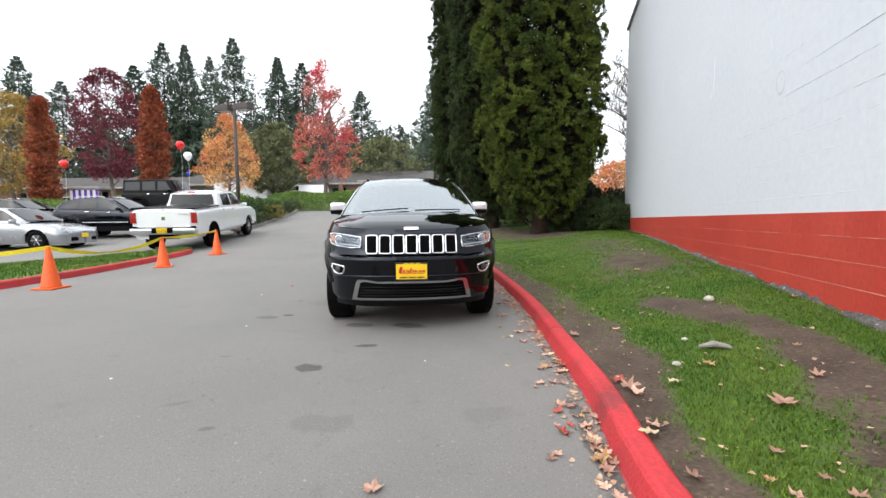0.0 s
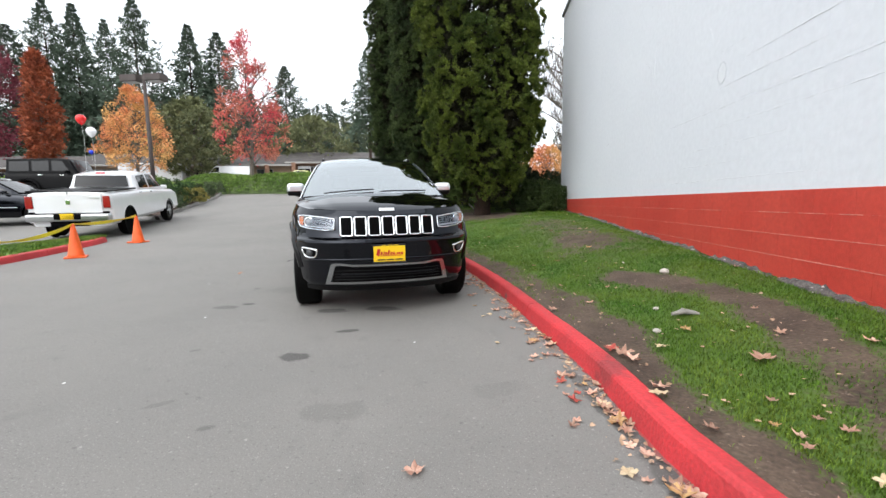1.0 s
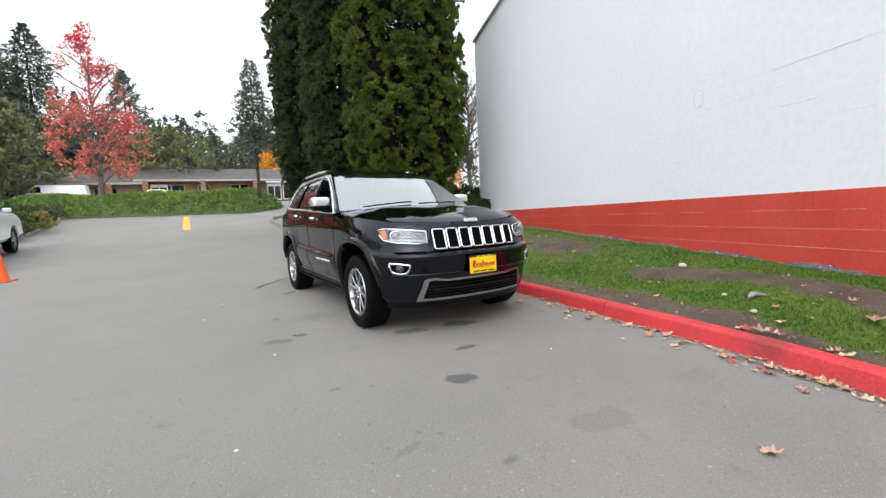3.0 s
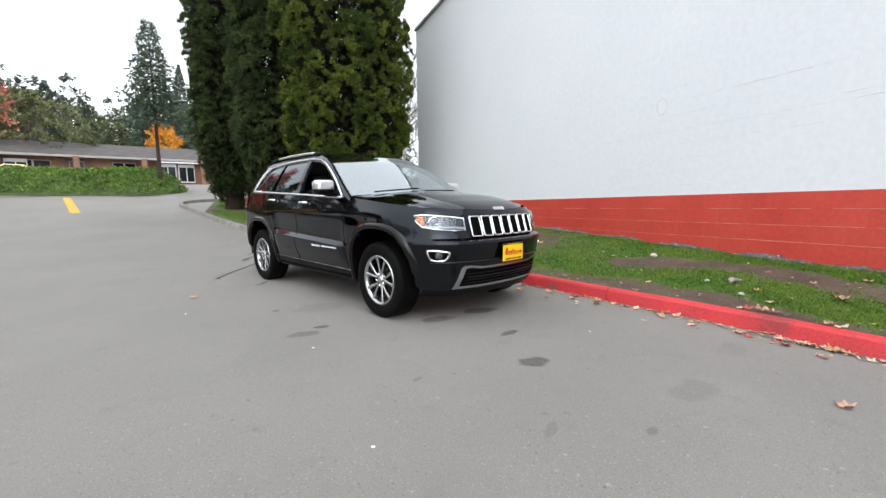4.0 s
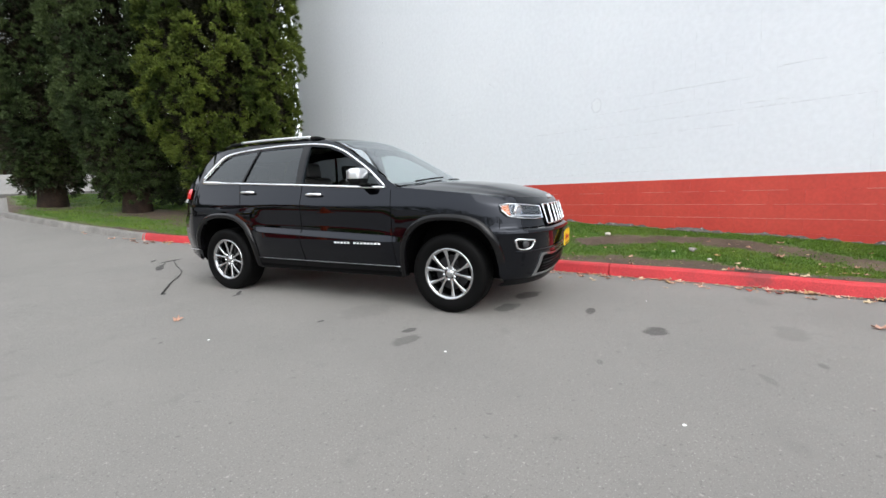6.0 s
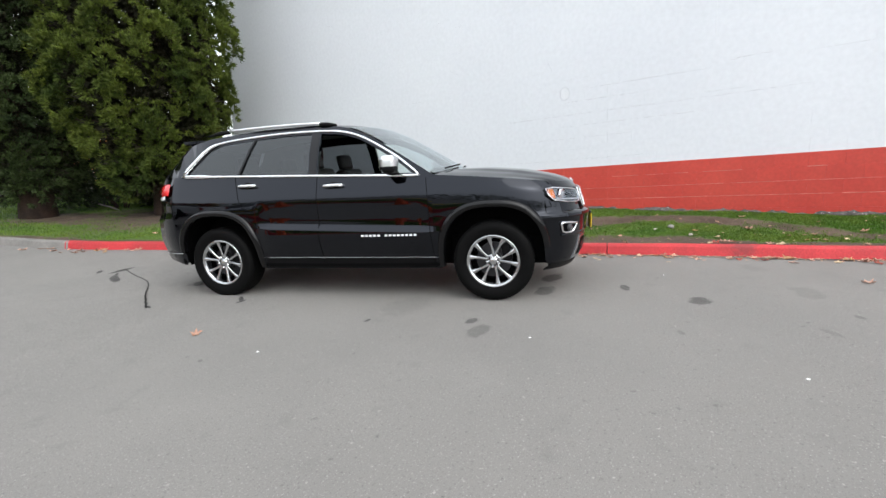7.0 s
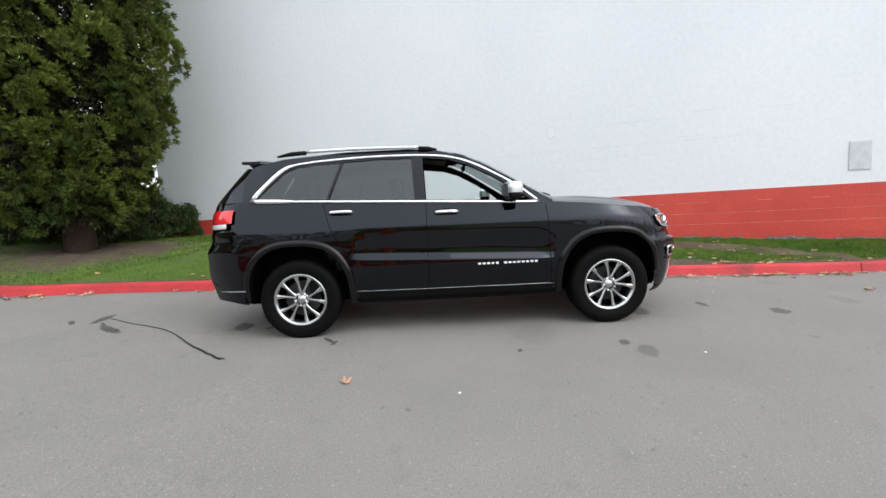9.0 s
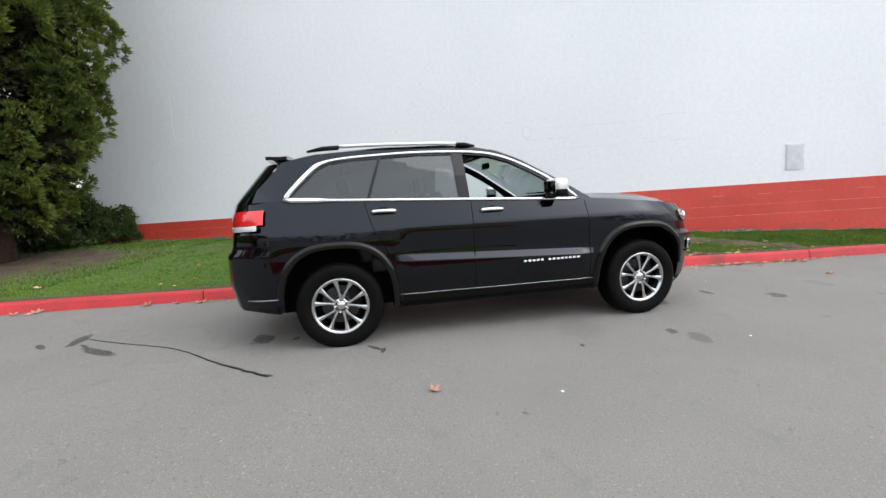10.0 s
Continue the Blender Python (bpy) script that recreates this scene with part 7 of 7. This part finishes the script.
for k, (x, y, h) in enumerate(FIRS):
    if k not in (0, 3, 4, 6):
        j = (k * 7 + 1) % 4
        s = h / base[j]
        copy_thing(firs[j], pose(x, y, ground_z(y) - 0.05, 0, 0, 67 * k) @ Matrix.Diagonal((s * (1.0 + 0.25 * math.sin(k)), s * (1.0 + 0.25 * math.sin(k)), s, 1)))
fir(-8.35, 29.3, 9.3, 0.82, 4.2, "slender fir with a long bare trunk by a bank", 140, tiers=28, leaf=0.26, per=40)

# needle colour lightened to carry the haze of distance
HAZED_FIR = leafmat("far_hazed_needles", (0.105, 0.130, 0.095), (0.075, 0.098, 0.072), 0.4, 0.15)
# far woods: a ragged belt of firs and broadleaf crowns all round
rnd = random.Random(9)
v, f, v2, f2 = [], [], [], []
for k in range(520):
    a = math.radians(360 * k / 330 + rnd.uniform(-.5, .5))
    d = rnd.uniform(98, 128)
    if k >= 330:
        a, d = math.radians(80 + 62 * (k - 330) / 190), rnd.uniform(80, 104)
    x, y = -12 + d * math.cos(a), 12 + d * math.sin(a)
    if x > 30 and y < 40:
        continue
    h = rnd.uniform(9, 15) if k < 330 else rnd.uniform(13, 18)
    r = rnd.uniform(2.2, 4.0)
    z0 = ground_z(y)
    soft = rnd.random() < 0.35
    for t in range(11):
        u = t / 10
        rr = r * ((1 - u) ** 0.9 if not soft else math.sin(math.pi * (0.15 + 0.8 * u)) ** 0.6)
        for b in range(4):
            q = rnd.uniform(0, 6.283)
            tuft(v2 if soft else v, f2 if soft else f, Vector((x + rr * math.cos(q) * 0.8, y + rr * math.sin(q) * 0.8, z0 + 0.6 + (h * (0.8 if soft else 1)) * u)), Vector((math.cos(q), math.sin(q), 0.1)), 0.9, 4 if k < 330 else 13, rnd, 1.1 if soft and k < 330 else (0.65 if k >= 330 else 1.0))
tagged(raw("far_firs", v, f, HAZED_FIR), "belt of dark firs round the place", "woods", kind="stuff")
tagged(raw("far_broadleaves", v2, f2, OLIVE), "olive broadleaf trees among the far firs", "woods", kind="stuff")

# ---- the long low building ----
SHINGLE = mat("roof_shingle", (0.095, 0.085, 0.080), rough=0.9, vary=0.3, scale=1.5, fine=20, bump=0.5)
BRICK = mat("brick_wall", (0.26, 0.145, 0.095), rough=0.9, vary=0.25, scale=2, fine=30, bump=0.4)
TAN = mat("tan_siding", (0.36, 0.27, 0.19), rough=0.85, vary=0.15, scale=1, fine=12)
FASCIA = mat("white_fascia", (0.36, 0.345, 0.325), rough=0.6, vary=0.1)
hx = math.degrees(math.atan2(16, 58))
HALL = pose(-66, 42, 0, 0, 0, hx)
hall = thing("low_building", HALL, "long single-storey brick building with a low dark roof and white fascia", "building")
L = 60.2
# base and eaves follow the rising site in steps
for k, (a, b, z) in enumerate(((-25, 18, 2.6), (18, 42, 2.9), (42, L, 3.2))):
    wall_ = part("wall", box(b - a, 9, 2.75, (a + b) / 2, 4.5, z + 1.37), BRICK if k != 1 else TAN, hall)
    rows = [[Vector((x, y, z + zz)) for y, zz in ((-1.1, 2.62), (-1.1, 2.74), (4.5, 4.45), (10.1, 2.74))] for x in (a - 0.5, b + 0.4)]
    part("roof", sheet(rows, thick=0.12, flip=True), SHINGLE, hall)
    part("fascia", box(b - a + 0.9, 0.05, 0.22, (a + b) / 2, -1.14, z + 2.60, 0.005), FASCIA, hall)
    x = a + 1.6
    j = 0
    while x < (b - 2.0 if k < 2 else 52.0):
        wide = (2.6, 1.2, 2.0)[j % 3]
        win = part("window", box(wide, 0.08, 1.5, x + wide / 2, -0.03, z + 1.45, 0.01), FASCIA, hall)
        n_ = 2 if wide > 1.5 else 1
        for i in range(n_):
            part("pane", box(wide / n_ - 0.16, 0.03, 1.32, x + (i + 0.5) * wide / n_, -0.075, z + 1.45), DARKGLASS, win)
        x += wide + (1.3, 2.2, 1.7)[j % 3]
        j += 1
    for x in np.arange(a + 0.6, b, 5.2 if k < 2 else 5.5):
        part("pier", box(0.5, 0.5, 2.6, x, -0.95, z + 1.3), BRICK, hall)

# white-framed glazed bays near the end of the hall and one further along
for x0 in (54.95, 56.75, 42.95):
    bay = part("window", box(1.6, 0.14, 2.0, x0 + 0.8, -0.12, 4.42, 0.01), WHITE_CAR, hall, "white-framed glazed bay")
    for i in range(2):
        part("pane", box(0.66, 0.03, 1.55, x0 + 0.42 + 0.76 * i, -0.20, 4.32), DARKGLASS, bay)
part("bay_eave", box(3.9, 1.0, 0.16, 56.7, -0.6, 5.55, 0.02), WHITE_CAR, hall)
# vehicles by the building
van = parked_car("van", -30.6, 47.6, 196, "white delivery van parked by a low building", WHITE_CAR, 5.6, 2.0, [(-2.8, 1.3), (1.2, 1.3), (2.4, 1.15), (2.8, 0.8)], [(-2.75, 1.3), (-2.7, 2.1), (1.0, 2.15), (1.9, 1.28)],
           [[(0.6, 1.4), (0.6, 1.95), (1.0, 1.95), (1.5, 1.4)]], (1.75, -1.75), r=0.36, screens=(((1.85, 1.34), (1.15, 2.0), 0.8, 0.7),), low=0.3, corner=0.25, nose_n=4, group="cars by the building", lift=0.25)
box_ = thing("box_trailer", pose(-38.0, 45.6, ground_z(45.6) + 0.3, 0, 0, hx), "white box trailer parked by a low building", "trailer")
part("box", box(6.5, 2.3, 2.0, 0, 0, 1.5, 0.08), WHITE_CAR, box_)
for s in (-1, 1):
    for x in (-0.45, 0.45):
        road_wheel(box_, x, s * 1.0, s, 0.34)
parked_car("sedan", -22.3, 48.3, 196, "pale yellow car parked by a low building", mat("pale_yellow_paint", (0.72, 0.70, 0.28), rough=0.25, vary=0.05, coat=0.6), 4.6, 1.8,
           [(-2.3, 0.95), (-1.2, 1.0), (0.9, 0.95), (1.7, 0.86), (2.3, 0.62)], [(-1.8, 1.0), (-1.0, 1.40), (0.2, 1.43), (1.05, 0.97)], [[(-0.95, 1.05), (-0.85, 1.32), (0.1, 1.36), (0.7, 1.02)]], (1.35, -1.3), screens=(((1.0, 1.0), (0.22, 1.42), 0.72, 0.58),), group="cars by the building", lift=0.3)
for k, x in enumerate((-46, -52, -58)):
    parked_car("sedan", x, 36.5 - k * 1.2, 17, "pale sedan half hidden behind a planted bank", SILVER if k != 1 else WHITE_CAR, 4.6, 1.8,
               [(-2.3, 0.95), (-1.2, 1.0), (0.9, 0.95), (1.7, 0.86), (2.3, 0.62)], [(-1.8, 1.0), (-1.0, 1.40), (0.2, 1.43), (1.05, 0.97)], [[(-0.95, 1.05), (-0.85, 1.32), (0.1, 1.36), (0.7, 1.02)]], (1.35, -1.3), screens=(((1.0, 1.0), (0.22, 1.42), 0.72, 0.58),), group="cars behind the bank")
tent = thing("canopy_tent", pose(-49.5, 35.5, ground_z(35.5), 0, 0, 17), "small stall with a purple and white striped front", "stall")
for k in range(10):
    part("stripe", box(0.3, 0.05, 1.2, -1.35 + 0.3 * k, -1.0, 1.5), plain("purple_cloth" if k % 2 else "white_cloth", (0.12, 0.03, 0.35) if k % 2 else (0.75, 0.75, 0.75), 0.8), tent)
part("roof", box(3.4, 2.4, 0.25, 0, 0, 2.35, 0.05), FASCIA, tent)
for x in (-1.5, 1.5):
    for y in (-1, 1):
        part("post", tube([(x, y, 0), (x, y, 2.3)], 0.04, 6), FASCIA, tent)

# ---- small things on the ground ----
def leaf_mesh(name, material, seed):
    """A dry maple leaf: five lobes, cupped, with a stalk."""
    rnd = random.Random(seed)
    bm = bmesh.new()
    rim = []
    for k in range(20):
        a = 2 * math.pi * k / 20
        r = (0.054 if k % 4 == 0 else (0.030 if k % 4 == 2 else 0.040)) * (1.1 if k in (4, 8) else 1.0) * rnd.uniform(0.85, 1.15)
        rim.append(bm.verts.new((r * math.cos(a), r * math.sin(a), 0.010 + 0.026 * rnd.uniform(-0.3, 1.0) * (r / 0.05) ** 2)))
    c = bm.verts.new((0, 0, 0.004))
    for k in range(20):
        bm.faces.new((c, rim[k], rim[(k + 1) % 20]))
    tube([(0, 0, 0.006), (-0.03, 0.004, 0.012), (-0.065, 0.0, 0.020)], 0.0012, 4, bm)
    return mesh_of(name, bm, material)


LEAFS = []
for k, (col, hue, word) in enumerate((((0.40, 0.245, 0.17), (0.31, 0.16, 0.11), "tan-brown"), ((0.56, 0.36, 0.16), (0.46, 0.26, 0.12), "yellow-ochre"), ((0.45, 0.06, 0.05), (0.36, 0.10, 0.06), "red"), ((0.64, 0.42, 0.32), (0.54, 0.28, 0.20), "pale pinkish"), ((0.66, 0.52, 0.34), (0.56, 0.42, 0.26), "bleached straw"))):
    LEAFS.append((leaf_mesh("leaf", mat("dry_leaf_" + word.split("-")[0].split(" ")[0], col, rough=0.7, vary=0.25, scale=30, fine=120, hue=hue, obvary=0.2), 30 + k), word))


def drop_leaf(x, y, z, kind, size, where):
    me, word = LEAFS[kind]
    ob = new("fallen_leaf", me)
    ob.matrix_basis = pose(x, y, z, rnd.uniform(-12, 12), rnd.uniform(-12, 12), rnd.uniform(0, 360)) @ Matrix.Diagonal((size, size, size, 1))
    return tagged(ob, f"{word} dry fallen maple leaf lying {where}", "leaf", "fallen leaves")


rnd = random.Random(21)
for _ in range(190):
    y = 1.2 + 7.5 * rnd.random()
    off = abs(rnd.gauss(0, 0.075 + 0.02 * min(y, 5))) + 0.015
    drop_leaf(kerb_x(y) - off, y, ground_z(y) + 0.004, rnd.choice((0, 0, 3, 3, 3, 3, 1, 4, 2, 0)), rnd.uniform(0.35, 0.85), "in the gutter")
for _ in range(24):
    y = 9.8 + 5 * rnd.random()
    drop_leaf(kerb_x(y) - abs(rnd.gauss(0, 0.2)) - 0.03, y, ground_z(y) + 0.004, rnd.choice((0, 3, 1)), rnd.uniform(0.6, 1.2), "in the gutter")
for _ in range(46):
    y = 0.8 + 12 * rnd.random()
    a = kerb_x(y) + 0.18
    x = a + (WALL_X - a - 0.1) * rnd.random() ** 1.5
    drop_leaf(x, y, lawn_z(x, y) + 0.012, rnd.choice((0, 0, 4, 1, 3)), rnd.uniform(0.4, 0.9), "on the lawn")
for x, y, k, s in ((1.26, 2.61, 0, 1.25), (0.57, 2.88, 0, 1.1), (0.60, 2.80, 3, 1.0), (0.52, 2.97, 2, 0.9), (0.58, 2.31, 4, 0.9), (1.05, 2.19, 0, 0.6), (1.14, 2.03, 0, 0.5), (0.98, 1.85, 0, 0.5), (1.19, 1.93, 0, 0.6), (0.84, 2.96, 4, 0.8), (1.11, 3.23, 1, 0.8), (-4.243, 6.429, 0, 0.8), (-0.617, 1.766, 3, 0.9), (0.36, 2.25, 1, 1.1), (0.45, 1.72, 1, 1.1), (0.40, 1.6, 0, 1.0), (0.35, 1.50, 2, 0.9)):
    drop_leaf(x, y, (lawn_z(x, y) + 0.02) if x > kerb_x(y) + 0.1 else 0.004, k, s, "on the lawn" if x > kerb_x(y) + 0.1 else "on the asphalt")
# crumbled leaf litter along the gutter and over the worn turf
v, f = [], []
for k in range(1500):
    y = 0.6 + 9.5 * rnd.random()
    if k < 1000:
        x = kerb_x(y) - abs(rnd.gauss(0, 0.09)) - 0.01
        z = ground_z(y) + 0.006
    else:
        a = kerb_x(y) + 0.18
        x = a + (WALL_X - a - 0.05) * rnd.random() ** 1.6
        z = lawn_z(x, y) + 0.014
    s, a, t = rnd.uniform(0.005, 0.018), rnd.uniform(0, 6.283), rnd.uniform(-0.6, 0.6)
    i = len(v)
    for q, w in ((0, 1.0), (1.2, 0.6), (2.2, 1.1), (3.3, 0.55), (4.4, 1.0), (5.3, 0.7)):
        v.append((x + s * w * math.cos(a + q), y + s * w * math.sin(a + q), z + s * (0.3 + t * math.cos(q)) * 0.8))
    f += [(i, i + 1, i + 2), (i, i + 2, i + 3), (i, i + 3, i + 4), (i, i + 4, i + 5)]
tagged(raw("leaf_litter", v, f, mat("crumbled_leaf", (0.36, 0.22, 0.13), rough=0.8, vary=0.3, scale=9, fine=60, island=0.35, hue=(0.46, 0.32, 0.22))), "crumbled pale brown leaf bits along gutter and lawn", "leaf litter", kind="stuff")
# stones and a torn scrap on the grass
STONE = mat("pale_stone", (0.55, 0.50, 0.44), rough=0.9, vary=0.25, scale=20, fine=90, bump=0.5)
for x, y, r in ((1.598, 4.879, 0.05), (0.928, 3.271, 0.028), (1.098, 3.746, 0.024), (1.39, 5.618, 0.02)):
    bm = bmesh.new()
    bmesh.ops.create_icosphere(bm, subdivisions=3, radius=r)
    for q in bm.verts:
        q.co *= 1 + 0.3 * noise.noise(q.co * 12 + Vector((x, y, 0)))
        q.co.z *= 0.6
    tagged(part("stone", bm, STONE, None, smooth=True, at=Matrix.Translation((x, y, lawn_z(x, y) + r * 0.4))), "small pale stone lying in the grass", "stone", "stones on the lawn")
BARKBIT = mat("grey_driftwood", (0.34, 0.32, 0.29), rough=0.9, vary=0.3, scale=15, fine=80, bump=0.6)
bit = thing("wood_chunk", Matrix.Translation((1.226, 3.541, lawn_z(1.226, 3.541) + 0.02)), "weathered grey chunk of wood on the grass", "wood chunk")
bm = bmesh.new()
for k in range(4):
    tube([(-0.10 + 0.03 * k, -0.03 + 0.025 * k, 0.01), (0, 0.01 * k, 0.025), (0.11, -0.02 + 0.02 * k, 0.012)], 0.018, 7, bm, radii=[0.012, 0.022, 0.008])
part("chunk", bm, BARKBIT, bit)
stick = tagged(part("stick", tube([Vector((-0.82, 17.1, 0.64)), Vector((-0.98, 17.45, 0.80)), Vector((-1.14, 17.8, 0.90)), Vector((-1.30, 18.1, 1.03))], 0.02, 7, radii=[0.026, 0.024, 0.020, 0.012]), BARKBIT, None, smooth=True), "pale broken branch leaning among dark shrubs", "stick")
# a ragged black line of tar on the asphalt, with specks of litter
TAR = plain("tar", (0.012, 0.012, 0.012), 0.55)
line = curve_at([(-3.42, 9.97, 0), (-3.50, 9.44, 0), (-3.56, 8.98, 0), (-3.70, 8.62, 0), (-3.86, 8.29, 0), (-3.99, 7.96, 0), (-4.09, 7.70, 0)], 60)
rows = []
for k, p in enumerate(line):
    w = 0.004 + 0.008 * smoothstep(0.3, 1.0, k / 59) + 0.004 * noise.noise(Vector((k * 0.7, 0, 0)))
    j = 0.012 * noise.noise(Vector((k * 0.35, 5, 0)))
    rows.append([Vector((p.x + s * w + j, p.y, ground_z(p.y) + 0.005)) for s in (-1, 1)])
tagged(part("tar_line", sheet(rows, thick=0.003), TAR), "ragged black tar streak on grey asphalt", "tar streak", kind="structure")
LITTER = plain("white_litter", (0.8, 0.8, 0.78), 0.6)
for x, y, r in ((-3.14, 4.0, 0.009), (-4.22, 5.62, 0.012), (-3.05, 2.47, 0.009), (-0.9, 3.4, 0.007)):
    bm = bmesh.new()
    bmesh.ops.create_icosphere(bm, subdivisions=2, radius=r)
    for q in bm.verts:
        q.co *= 1 + 0.5 * noise.noise(q.co * 40 + Vector((x, y, 0)))
        q.co.z *= 0.35
    tagged(part("litter_scrap", bm, LITTER, None, at=Matrix.Translation((x, y, r * 0.3))), "tiny white scrap of litter on the asphalt", "litter", "scraps on the drive")
